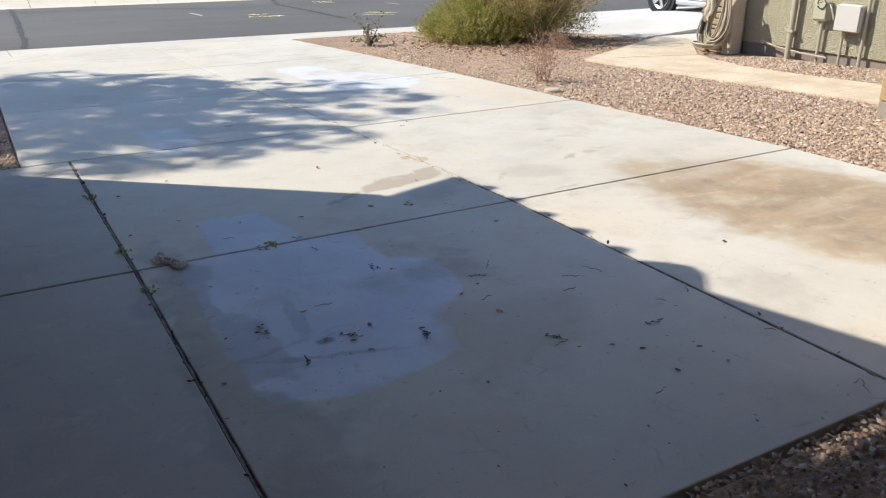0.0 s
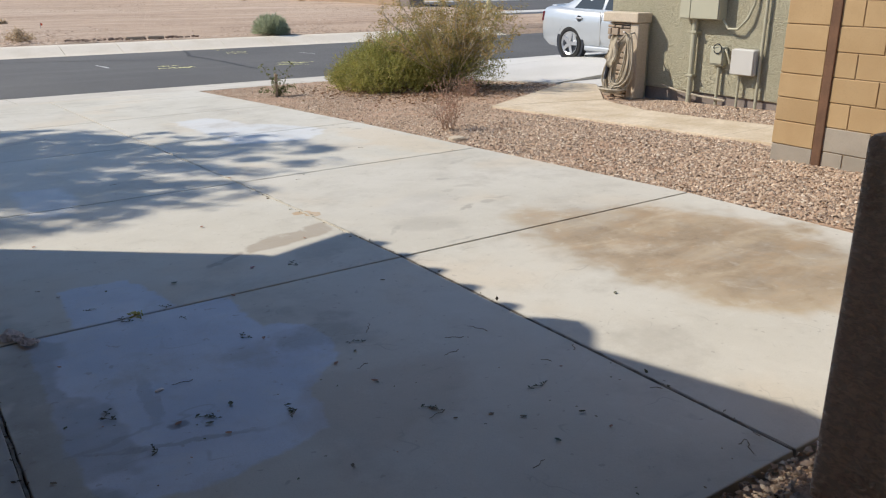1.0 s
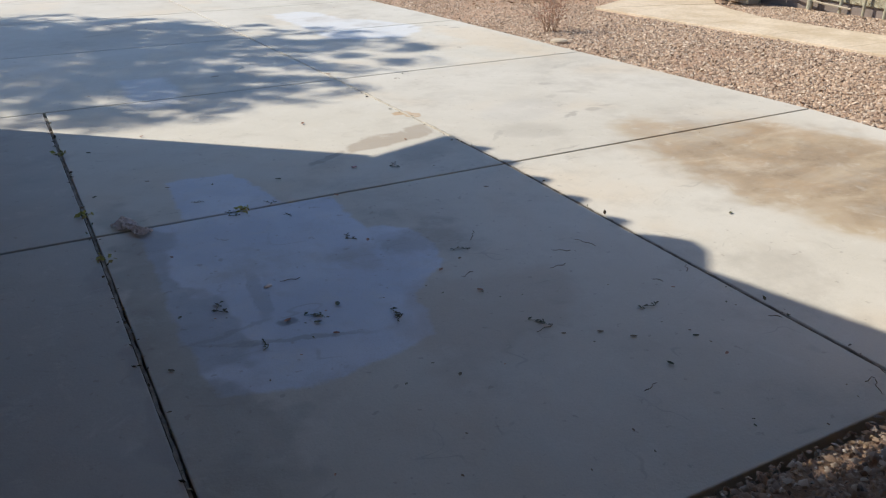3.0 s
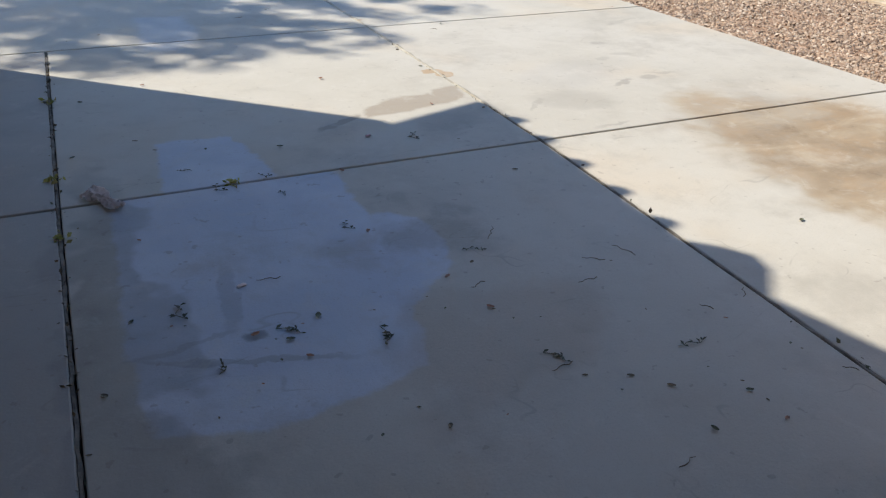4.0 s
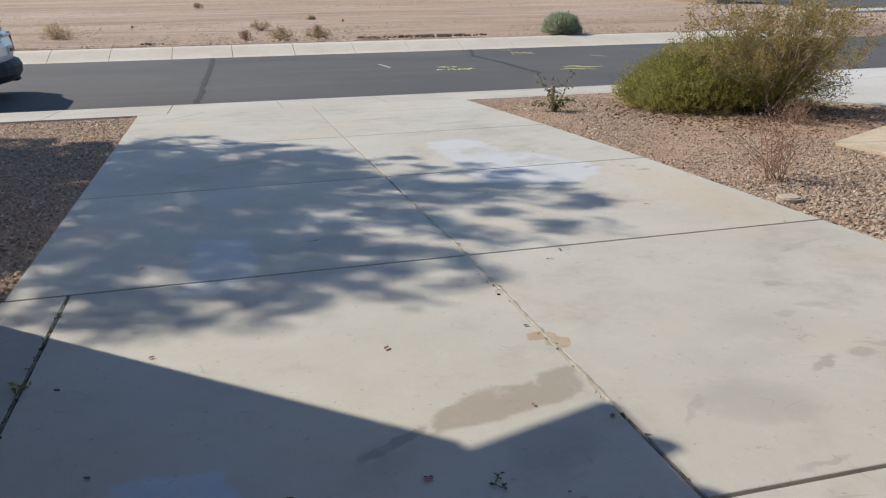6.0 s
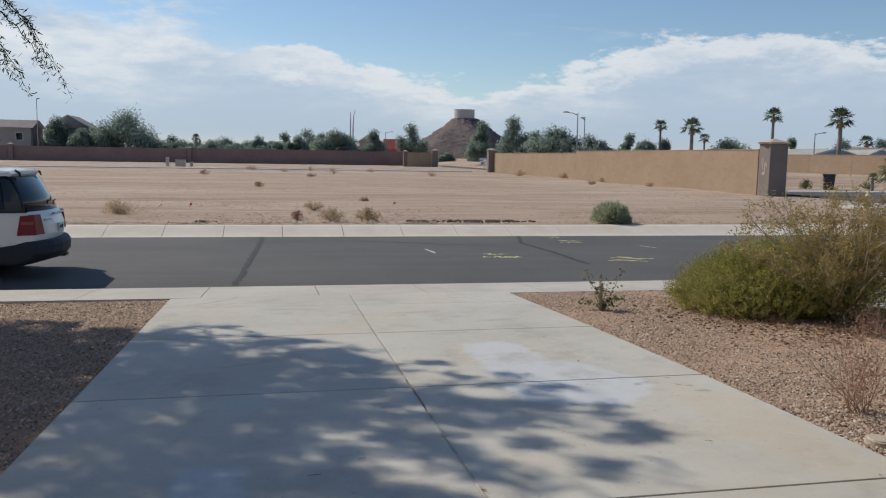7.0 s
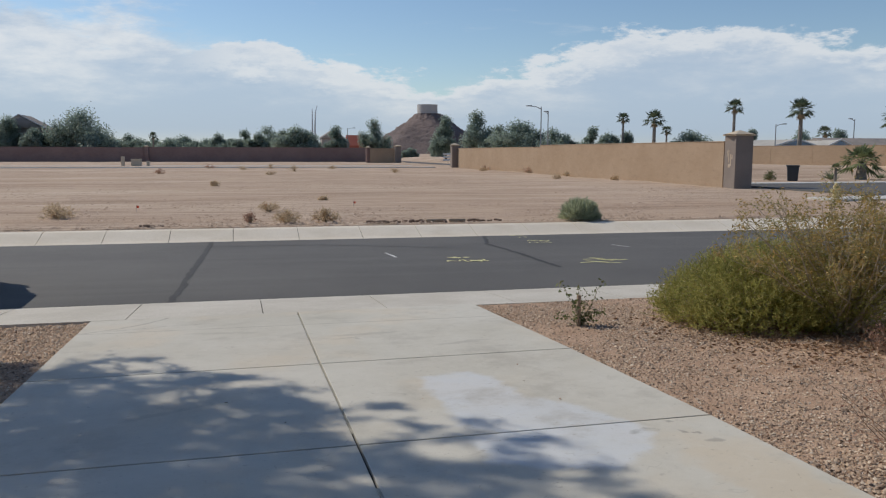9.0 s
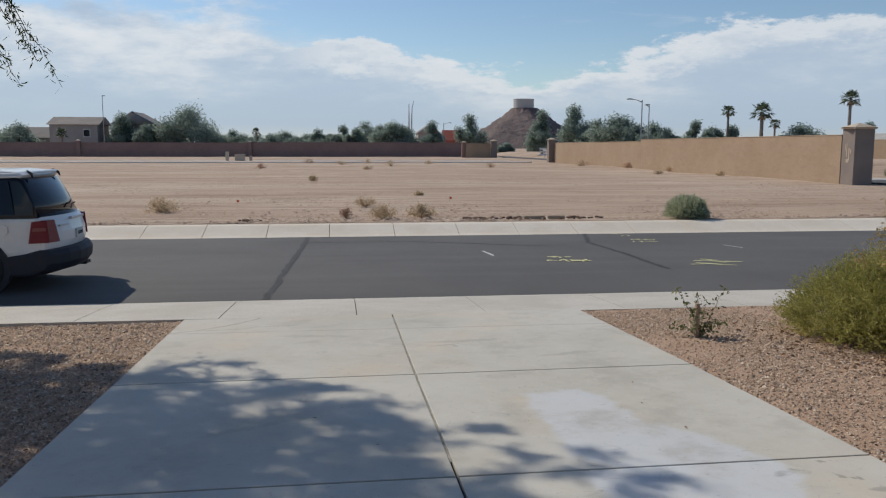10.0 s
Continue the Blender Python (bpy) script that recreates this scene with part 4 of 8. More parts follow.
def stones(name, poly, holes, count, size, lift, label, seed, keep=0.25):
    g = np.random.default_rng(seed)
    lo, hi = np.min(poly, 0), np.max(poly, 0)
    px, py = g.uniform(lo[0], hi[0], count), g.uniform(lo[1], hi[1], count)
    ok = inside(px, py, poly)
    for h in holes:
        ok &= ~inside(px, py, h)
    ok &= ((0.6 * patchy(px, py, 1.1, seed) + 0.4 * patchy(px, py, 3.7, seed + 1)) > keep + 0.25 * g.random(count) - 0.12) | (g.random(count) < 0.22)
    px, py = px[ok], py[ok]
    n = len(px)
    base = np.array([(1, 0, 0), (-1, 0, 0), (0, 1, 0), (0, -1, 0), (0, 0, 1), (0, 0, -1)], float)
    tri = np.array([(0, 2, 4), (2, 1, 4), (1, 3, 4), (3, 0, 4)])   # undersides are never seen
    v = base[None] * g.uniform(0.75, 1.25, (n, 6, 1)) + g.normal(0, 0.22, (n, 6, 3))
    s = size[0] * (size[1] / size[0]) ** g.random(n) * g.choice([0.8, 1, 1, 1.25], n)
    v *= s[:, None, None] * g.uniform(0.65, 1.2, (n, 1, 3)) * np.array([1, 1, 0.8])
    a = g.uniform(0, 2 * np.pi, n)
    t = g.normal(0, 0.35, n)
    c, si, ct, st = np.cos(a)[:, None], np.sin(a)[:, None], np.cos(t)[:, None], np.sin(t)[:, None]
    x, y, z = v[..., 0], v[..., 1] * ct - v[..., 2] * st, v[..., 1] * st + v[..., 2] * ct
    out = np.stack([x * c - y * si + px[:, None], x * si + y * c + py[:, None], z + (0.00436 * px - 0.0384 * py - 0.012 + lift)[:, None] + s[:, None] * 0.62], -1)
    faces = (tri[None] + 6 * np.arange(n)[:, None, None]).reshape(-1, 3)
    return tagged(raw(name, out.reshape(-1, 3), faces, M_GRAVEL), label, "gravel", kind="stuff")


PATH_OUT = [(4.5, 4.95), (4.56, 3.0), (4.64, -0.4), (5.62, -0.4), (5.55, 3.0), (6.05, 4.4), (7.5, 6.0), (7.3, 6.55)]
stones("gravel", [(2.46, -2.4), (6.7, -2.4), (6.72, 4.0), (2.46, 4.0)], [PATH_OUT], 145000, (0.0055, 0.0155), -0.03, "pinkish-tan crushed gravel beside the block wall", 14, 0.24)
stones("gravel", [(2.46, 4.0), (6.72, 4.0), (7.4, 6.45), (6.2, 10.33), (2.33, 10.33), (2.48, 5.0)], [PATH_OUT], 120000, (0.0045, 0.0128), -0.033, "pinkish-brown crushed gravel over bare soil", 11, 0.48)
stones("gravel", [(-7.5, 2.62), (-2.45, 2.62), (-2.45, 10.33), (-7.5, 10.33)], [], 95000, (0.0052, 0.016), -0.03, "reddish-tan crushed gravel beside the driveway", 12, 0.2)
stones("gravel", [(-1.1, -3.9), (3.9, -3.9), (3.9, -2.455), (-1.1, -2.455)], [[(-0.25, -3.3), (0.47, -3.3), (0.47, -2.58), (-0.25, -2.58)]], 32000, (0.005, 0.0135), -0.066, "shaded brown flat gravel chips by the porch column", 13, 0.05)

# ---- tan path, neighbour's drive ----
path = thing("path", "tan stamped concrete side path through the gravel", "path", pose(0.06, 0.02, 0.02), kind="structure")
left_edge = [(4.64, -0.4), (4.62, 0.5), (4.60, 1.4), (4.58, 2.3), (4.55, 3.2), (4.53, 4.1), (4.5, 4.95)]
right_edge = [(5.62, -0.4), (5.6, 0.5), (5.58, 1.4), (5.55, 2.3), (5.58, 3.2), (5.85, 4.0), (6.05, 4.4)]


def yard_plate(outline, lift, thick, material, parent, bevel=0.006):
    bm = prism(outline, -thick, 0, bevel)
    for v in bm.verts:
        v.co.z += fall(v.co.x, v.co.y) + lift
    return part("slab", bm, material, parent)


for i in range(6):
    a, b, c, d = left_edge[i], right_edge[i], right_edge[i + 1], left_edge[i + 1]
    k = 0.0015
    yard_plate([(a[0], a[1] + k), (b[0], b[1] + k), (c[0], c[1] - k), (d[0], d[1] - k)], -0.022, 0.1, M_PATH, path)
yard_plate([(4.5, 4.97), (6.06, 4.42), (6.78, 5.2), (5.9, 5.76)], -0.022, 0.1, M_PATH, path)
yard_plate([(5.91, 5.77), (6.79, 5.21), (7.5, 6.0), (7.3, 6.57)], -0.022, 0.1, M_PATH, path)

neighbour_drive = thing("driveway_neighbour", "pale concrete driveway next door", "driveway", kind="structure")
yard_plate([(6.95, 5.1), (9.6, 5.1), (9.6, 6.615), (7.36, 6.615), (7.56, 6.05)], 0.0, 0.1, M_PALE, neighbour_drive, 0.004)
for x0, x1 in ((6.3, 9.6), (9.612, 13.0)):
    for y0, y1 in ((3.2, 6.62), (6.63, 9.3), (9.31, 11.88)):
        if x0 < 7 and y0 < 6:
            continue
        o = [(x0 + (0.95 if y0 < 8 and x0 < 7 else 0), y0), (x1, y0), (x1, y1), (x0, y1)]
        plate = yard_plate(o, 0.0, 0.1, M_PALE, neighbour_drive, 0.004)
        for v in plate.data.vertices:
            v.co.z += min(0.15, 0.06 * max(0.0, 11.88 - v.co.y)) * min(1.0, max(0.0, (v.co.x - 7.2) / 2.4))

# ---- foliage ----
def leaves(points, size, seed, droop=0.0, narrow=0.4, flat=0.6, outward=0.0, facing=None):
    """Small leaf blades at points: arrays of corners and faces."""
    g = np.random.default_rng(seed)
    p = np.asarray(points, float)
    n = len(p)
    d = g.normal(0, 1, (n, 3)) * [1, 1, flat]
    d[:, 2] -= droop
    d += outward * p / (np.linalg.norm(p, axis=1)[:, None] + 1e-6)
    d /= np.linalg.norm(d, axis=1)[:, None]
    w = np.cross(d, g.normal(0, 1, (n, 3)) if facing is None else facing + g.normal(0, 0.35, (n, 3)))
    w /= np.linalg.norm(w, axis=1)[:, None] + 1e-9
    s = (g.uniform(0.6, 1.3, n) * size)[:, None]
    v = np.stack([p, p + d * s * 0.5 + w * s * narrow * 0.5, p + d * s, p + d * s * 0.5 - w * s * narrow * 0.5], 1)
    return v.reshape(-1, 3), np.arange(4 * n).reshape(n, 4)


def lumps(centres, radii, count, seed, shell=0.55, squash=0.8):
    """Points in a group of uneven balls, denser to their outside."""
    g = np.random.default_rng(seed)
    c, r = np.asarray(centres, float), np.asarray(radii, float)
    pick = g.choice(len(c), count, p=r ** 2 / np.sum(r ** 2))
    d = g.normal(0, 1, (count, 3))
    d /= np.linalg.norm(d, axis=1)[:, None]
    rad = shell + (1 - shell) * g.random(count) ** 0.7
    wob = 0.82 + 0.3 * patchy(d[:, 0] * 3 + 5 + pick, d[:, 1] * 3 + d[:, 2] * 2 + 5, 1.3, seed + 3)
    return c[pick] + d * (rad * wob * r[pick])[:, None] * [1, 1, squash]


def sprigs(bases, ways, lengths, per, size, seed, narrow=0.25):
    """Leafy shoots: blades set along short straight shoots, pointing outwards from them."""
    g = np.random.default_rng(seed)
    n = len(bases)
    f = np.linspace(0.1, 1.0, per)[None, :, None] + g.uniform(-0.06, 0.06, (n, per, 1))
    p = (bases[:, None] + ways[:, None] * lengths[:, None, None] * f).reshape(-1, 3)
    d = np.repeat(ways, per, 0) * 0.8 + g.normal(0, 0.55, (n * per, 3))
    d /= np.linalg.norm(d, axis=1)[:, None]
    w = np.cross(d, g.normal(0, 1, d.shape))
    w /= np.linalg.norm(w, axis=1)[:, None] + 1e-9
    s = (g.uniform(0.6, 1.3, len(p)) * size)[:, None]
    v = np.stack([p, p + d * s * 0.5 + w * s * narrow * 0.5, p + d * s, p + d * s * 0.5 - w * s * narrow * 0.5], 1)
    return v.reshape(-1, 3), np.arange(4 * len(p)).reshape(-1, 4)


def branch(bm, a, b, r0, r1, sag=0.0, n=5, sides=5):
    a, b = Vector(a), Vector(b)
    pts = []
    for i in range(n + 1):
        f = i / n
        q = a.lerp(b, f)
        wob = Vector((random.uniform(-1, 1), random.uniform(-1, 1), random.uniform(-1, 1))) * (b - a).length * 0.035 * (1 if 0 < i < n else 0)
        q = q + wob + Vector((0, 0, sag * 4 * f * (1 - f)))
        pts.append(q)
    add_tube(bm, pts, [r0 + (r1 - r0) * i / n for i in range(n + 1)], sides)
    return pts


def far_tree(x, y, top, width, seed, material=None, lean=0.0):
    """A broad desert tree far off: trunk with limbs and an uneven crown."""
    g = np.random.default_rng(seed)
    random.seed(seed)
    base = -0.4
    h = top - base
    width *= 1.16
    t = thing("tree", "dark green leafy tree behind the boundary wall", "tree", pose(x, y, base), "far trees")
    bm = bmesh.new()
    branch(bm, (0, 0, -0.3), (lean, 0, h * 0.45), width * 0.035, width * 0.022, 0, 4, 7)
    cs, rs = [], []
    for i in range(int(g.integers(16, 22))):
        a, q = g.uniform(0, 6.28), g.random() ** 0.6
        c = (math.cos(a) * q * width * 0.36 + lean, math.sin(a) * q * width * 0.36, h * (0.24 + 0.56 * g.random() * (1.15 - q * 0.6)))
        cs.append(c)
        rs.append(width * g.uniform(0.13, 0.21))
        branch(bm, (lean, 0, h * 0.42), c, width * 0.018, width * 0.006, 0, 3, 5)
    crest = max(c[2] for c in cs)
    for k in range(max(1, int((h - width * 0.17 - crest) / (width * 0.14)) + 1)):
        cs.append((lean + g.uniform(-0.05, 0.05) * width, 0, max(h - width * 0.17 - k * width * 0.14, crest)))
        rs.append(width * 0.2)
    part("trunk", bm, M_BARK, t)
    pts = lumps(cs, rs, int(6400 + 640 * width), seed, 0.05, 0.85)
    pts += g.normal(0, 0.028 * width, pts.shape) * (g.random((len(pts), 1)) < 0.3)
    pts[:, 2] = np.clip(pts[:, 2], h * 0.14, None)
    away = pts - np.array([lean, 0, h * 0.35])
    away /= np.linalg.norm(away, axis=1)[:, None] + 1e-6
    v, f = leaves(pts, 0.24 + 0.009 * width, seed, 0.3, 0.7, 0.8, 0.0, away)
    raw("crown", v, f, material or M_LEAF_HAZED, t)
    return t


def fan_palm(x, y, top, spread, seed, base=-0.4, young=False):
    """A fan palm: ringed trunk, skirt of dead fronds and a head of split fans."""
    g = random.Random(seed)
    h = top - base - spread * 0.35
    t = thing("palm", "squat young fan palm in a gravel bed" if young else "tall fan palm with a bare trunk", "palm", pose(x, y, base), "palms")
    n = 10
    r = spread * (0.075 if young else 0.055)
    pts = [(0.02 * h * math.sin(2 * i / n), 0, h * i / n - 0.2 * (i == 0)) for i in range(n + 1)]
    part("trunk", tube(pts, [r * (1.35 - 0.4 * i / n + 0.07 * (i % 2)) for i in range(n + 1)], 9), M_PALMTRUNK, t)

    def frond(bm, az, el, length, width):
        d = Vector((math.cos(az) * math.cos(el), math.sin(az) * math.cos(el), math.sin(el)))
        side = Vector((-math.sin(az), math.cos(az), 0))
        o = Vector((0.02 * h * math.sin(2), 0, h))
        stem = o + d * length * 0.42
        add_cyl(bm, o, stem, length * 0.016, length * 0.01, 4)
        for k in range(11):
            a = (k - 5) / 5 * 1.25
            tip = stem + (d * math.cos(a) + side * math.sin(a)) * length * 0.6 * (1 - 0.15 * abs(a)) - Vector((0, 0, length * (0.10 + 0.16 * abs(a) * g.random() + (0.12 if el < 0.2 else 0))))
            w = length * 0.05 * width
            across = (side * math.cos(a) - d * math.sin(a)) * w
            mid = stem.lerp(tip, 0.5) + Vector((0, 0, length * 0.05))
            a0, a1, a2, a3 = (bm.verts.new(q) for q in (stem, mid + across, tip, mid - across))
            bm.faces.new((a0, a1, a2, a3))

    bm = bmesh.new()
    m = 22
    for i in range(m):
        frond(bm, i * 2.4 + g.random() * 0.5, -0.35 + 1.75 * (i / m) ** 0.9, spread * g.uniform(0.38, 0.52), 0.85)
    part("crown", bm, M_LEAF_PALM if not young else M_LEAF_YOUNGPALM, t)
    if not young:
        bm = bmesh.new()
        for i in range(7):
            frond(bm, i * 0.9 + g.random(), -1.2 + 0.3 * g.random(), spread * 0.26, 0.7)
        part("dead_skirt", bm, M_DRYSTEM, t, "dry hanging dead fronds")
    return t


def scrub(x, y, width, height, material, seed, label, stem=M_DRYSTEM, count=900, size=0.07, name="scrub"):
    """A low round desert shrub of fine twigs."""
    z = DESERT_Z - 0.02
    random.seed(seed)
    t = thing(name, label, "shrub", pose(x, y, z), "desert scrub")
    bm = bmesh.new()
    tips = []
    for i in range(34):
        a, e = random.uniform(0, 6.28), random.uniform(0.25, 1.5)
        tip = Vector((math.cos(a) * math.cos(e) * width / 2, math.sin(a) * math.cos(e) * width / 2, 0.03 + math.sin(e) * height * random.uniform(0.75, 1)))
        branch(bm, (random.uniform(-0.03, 0.03), random.uniform(-0.03, 0.03), 0), tip, 0.008, 0.003, 0.02, 3, 3)
        tips.append(tip)
    part("twig", bm, stem, t)
    g = np.random.default_rng(seed)
    src = np.array([tuple(q) for q in tips])[g.integers(0, len(tips), count)]
    pts = src * g.uniform(0.45, 1.02, (count, 1)) + g.normal(0, 0.05 * width, (count, 3))
    pts[:, 2] = np.abs(pts[:, 2])
    dome = name == "desert_bush"
    if dome:
        d = g.normal(0, 1, (count, 3))
        d[:, 2] = np.abs(d[:, 2])
        d /= np.linalg.norm(d, axis=1)[:, None]
        pts = d * (g.uniform(0.3, 1.0, count) ** 0.6 * (0.86 + 0.22 * patchy(d[:, 0] * 4 + 9, d[:, 1] * 4 + d[:, 2] * 3 + 9, 1.0, 3)))[:, None] * [width / 2, width / 2, height * 0.92]
    v, f = leaves(pts, size, seed, -0.9 if dome else -0.3, 0.09 if dome else 0.3, 1.0, 1.6 if dome else 0.0)
    raw("foliage", v, f, material, t)
    return t


# ---- the big bush of the yard, sapling, dead bush ----
def big_bush():
    random.seed(21)
    bx, by = 5.08, 8.25
    t = thing("bush", "dense green mounded desert shrub growing in gravel", "bush", pose(bx, by, lawn_z(bx, by)))

    def crest(x):
        """The mound climbs from a low side to a tall one."""
        return np.clip(0.80 + 0.30 * x, 0.46, 1.1)
    bm = bmesh.new()
    for i in range(70):
        a, e = random.uniform(0, 6.28), random.uniform(0.15, 1.35)
        x = math.cos(a) * math.cos(e) * 1.15
        tip = (x, math.sin(a) * math.cos(e) * 1.1, 0.08 + 0.98 * float(crest(x)) * math.sin(e) * random.uniform(0.85, 1.12))
        branch(bm, (random.uniform(-0.2, 0.2), random.uniform(-0.15, 0.15), 0), tip, 0.014, 0.003, 0.05, 4, 4)
    part("stem", bm, M_STEM, t)
    g = np.random.default_rng(4)
    centres, radii = [], []
    for i in range(150):
        d = g.normal(0, 1, 3)
        d[2] = abs(d[2])
        d /= np.linalg.norm(d)
        q = g.uniform(0.55, 0.93)
        c = d * q * np.array([1.02, 1.05, 0.92])
        c[2] = c[2] * crest(c[0]) + 0.04
        centres.append(c)
        radii.append(g.uniform(0.12, 0.23))
    pts = lumps(centres, radii, 34000, 17, 0.1, 0.8)
    pts[:, 2] = np.abs(pts[:, 2]) + 0.02
    v, f = leaves(pts, 0.055, 3, -0.4, 0.22, 1.0, 0.5)
    raw("foliage", v, f, M_LEAF_BUSH, t)
    n = 3400
    d = g.normal(0, 1, (n, 3))
    d[:, 2] = np.abs(d[:, 2])
    d /= np.linalg.norm(d, axis=1)[:, None]
    base = d * g.uniform(0.8, 1.04, (n, 1)) * np.array([1.04, 1.05, 0.9])
    base[:, 2] = base[:, 2] * crest(base[:, 0]) + 0.05
    way = d + g.normal(0, 0.3, (n, 3)) + np.array([0, 0, 0.55])
    way /= np.linalg.norm(way, axis=1)[:, None]
    v, f = sprigs(base, way, g.uniform(0.08, 0.25, n), 17, 0.042, 19, 0.2)
    raw("foliage", v, f, M_LEAF_BUSH, t)
    return t


def airy_bush():
    """A taller open shrub with thin grey stems and turning leaves."""
    random.seed(33)
    t = thing("bush", "tall airy shrub with thin stems and yellowing leaves", "bush", pose(5.55, 7.3, lawn_z(5.55, 7.3)))
    bm, tips = bmesh.new(), []
    for i in range(84):
        a, e = random.uniform(0, 6.28), random.uniform(0.5, 1.45)
        length = random.uniform(0.75, 1.0) * min(1.45 / math.sin(e), 1.7)
        d = Vector((math.cos(a) * math.cos(e), math.sin(a) * math.cos(e), math.sin(e))) * length
        pts = branch(bm, (random.uniform(-0.16, 0.16), random.uniform(-0.12, 0.12), 0), d, 0.012, 0.003, 0.06, 5, 4)
        for k in range(6):
            o = pts[random.randint(2, 5)]
            q = o + Vector((random.uniform(-0.22, 0.22), random.uniform(-0.22, 0.22), random.uniform(0.0, 0.26)))
            branch(bm, o, q, 0.0035, 0.0012, 0, 2, 3)
            tips.append((tuple(o), tuple(q)))
    part("stem", bm, M_STEM, t)
    g = np.random.default_rng(9)
    tips = np.array(tips)

    def along(n, lo, hi, spread):
        k = g.integers(0, len(tips), n)
        f = g.uniform(lo, hi, (n, 1))
        return tips[k, 0] * (1 - f) + tips[k, 1] * f + g.normal(0, spread, (n, 3))

    # feathery leaves, thinning out towards the top
    pts = along(26000, 0.0, 1.0, 0.035)
    pts = pts[(pts[:, 2] > 0.05) & (g.random(len(pts)) > 0.45 * np.clip(pts[:, 2] - 0.5, 0, 1))]
    v, f = leaves(pts, 0.045, 5, 0.1, 0.24, 0.7)
    raw("foliage", v, f, M_LEAF_AIRY, t)
    low = lumps([(0.15, 0.1, 0.35), (-0.3, -0.1, 0.4), (0.45, 0.2, 0.35), (-0.1, 0.35, 0.45), (0.65, -0.1, 0.3), (0.05, -0.35, 0.3)], [0.45, 0.42, 0.42, 0.45, 0.4, 0.35], 8000, 12, 0.15, 0.75)
    low[:, 2] = np.abs(low[:, 2]) + 0.03
    v, f = leaves(low, 0.05, 6, 0.0, 0.24, 0.9)
    raw("foliage", v, f, M_LEAF_BUSH, t)
    high = along(6500, 0.2, 1.05, 0.04)
    high = high[(high[:, 2] > 0.6)]
    v, f = leaves(high, 0.05, 7, 0.2, 0.3, 0.8)
    raw("foliage", v, f, M_LEAF_YELLOW, t, "turning yellow leaves")
    return t


big_bush()
airy_bush()


def dead_bush(x, y, height, seed, leafy, material, label):
    random.seed(seed)
    t = thing("dead_bush", label, "bush", pose(x, y, lawn_z(x, y)))
    bm, tips = bmesh.new(), []
    for i in range(22):
        a, e = random.uniform(0, 6.28), random.uniform(0.55, 1.45)
        d = Vector((math.cos(a) * math.cos(e), math.sin(a) * math.cos(e), math.sin(e))) * height * random.uniform(0.6, 1.1)
        pts = branch(bm, (random.uniform(-0.06, 0.06), random.uniform(-0.06, 0.06), -0.02), d, 0.0034, 0.0012, 0.03, 5, 4)
        for k in range(4):
            o = pts[random.randint(1, 4)]
            q = o + Vector((random.uniform(-0.13, 0.13), random.uniform(-0.13, 0.13), random.uniform(-0.02, 0.14)))
            branch(bm, o, q, 0.002, 0.001, 0, 2, 3)
            tips.append(tuple(q))
    part("stem", bm, M_TWIG, t)
    g = np.random.default_rng(seed)
    pts = np.array(tips)[g.integers(0, len(tips), leafy)] + g.normal(0, 0.03, (leafy, 3))
    v, f = leaves(pts, 0.03, seed, 0.3, 0.4, 0.8)
    raw("foliage", v, f, material, t)


dead_bush(2.98, 3.75, 0.68, 41, 520, M_LEAF_RED, "withered reddish-brown twiggy bush in gravel")
dead_bush(5.15, 6.3, 0.35, 43, 260, M_LEAF_RED, "dry twiggy brown undergrowth beside the shrub")


def sapling():
    random.seed(51)
    x, y = 3.03, 8.55
    t = thing("sapling", "small leafy sapling tied to a wooden stake", "sapling", pose(x, y, lawn_z(x, y)))
    part("stake", box((-0.02, -0.02, -0.05), (0.02, 0.02, 0.36), 0.004), M_WOOD, t, "short weathered wooden stake")
    bm, pts = bmesh.new(), []
    for tip in ((-0.22, 0.05, 0.5), (0.26, -0.05, 0.5), (0.12, 0.05, 0.34), (-0.1, -0.06, 0.3), (0.32, 0.02, 0.14), (-0.2, 0.1, 0.12), (0.18, -0.1, 0.2), (0.02, 0.06, 0.42)):
        line = branch(bm, (0.035, 0, 0), tip, 0.007, 0.002, 0.03, 5, 4)
        for q in line[1:]:
            pts += [tuple(q + Vector((random.gauss(0, 0.025), random.gauss(0, 0.025), random.gauss(0, 0.022)))) for k in range(9)]
    part("stem", bm, M_STEM, t)
    v, f = leaves(pts, 0.05, 2, 0.0, 0.45, 0.8)
    raw("foliage", v, f, M_LEAF_SAPLING, t)


sapling()
# drip valve cover by the driveway's edge
valve = thing("valve_cover", "dusty pale round irrigation valve cover in gravel", "valve cover", pose(2.62, 3.1, fall(2.62, 3.1) - 0.01))
bm = bmesh.new()
add_cyl(bm, (0, 0, -0.08), (0, 0, 0.02), 0.095, 0.088, 18)
part("collar", bm, M_CAP, valve)
part("lid", cyl((0, 0, 0.02), (0, 0, 0.028), 0.075, 0.07, 18), M_CAP, valve)

# ---- tree beside the driveway, whose shade falls on the slabs ----
# where the crown's shade lies on the ground
SHADE = [(-6.6, 6.5), (-6.6, 9.0), (-3.9, 8.5), (-2.9, 8.0), (-2.3, 7.95), (-1.75, 7.85), (-1.55, 7.2), (-1.2, 6.85), (-0.8, 6.65), (-0.42, 6.35), (0.0, 5.75), (0.35, 5.2), (0.9, 4.7), (1.3, 3.6), (0.95, 3.3), (0.75, 2.9), (0.3, 2.75), (-0.15, 2.35), (-0.8, 2.1), (-0.95, 1.85), (-1.5, 1.75), (-1.9, 2.1), (-3.3, 2.9), (-6.6, 4.5)]


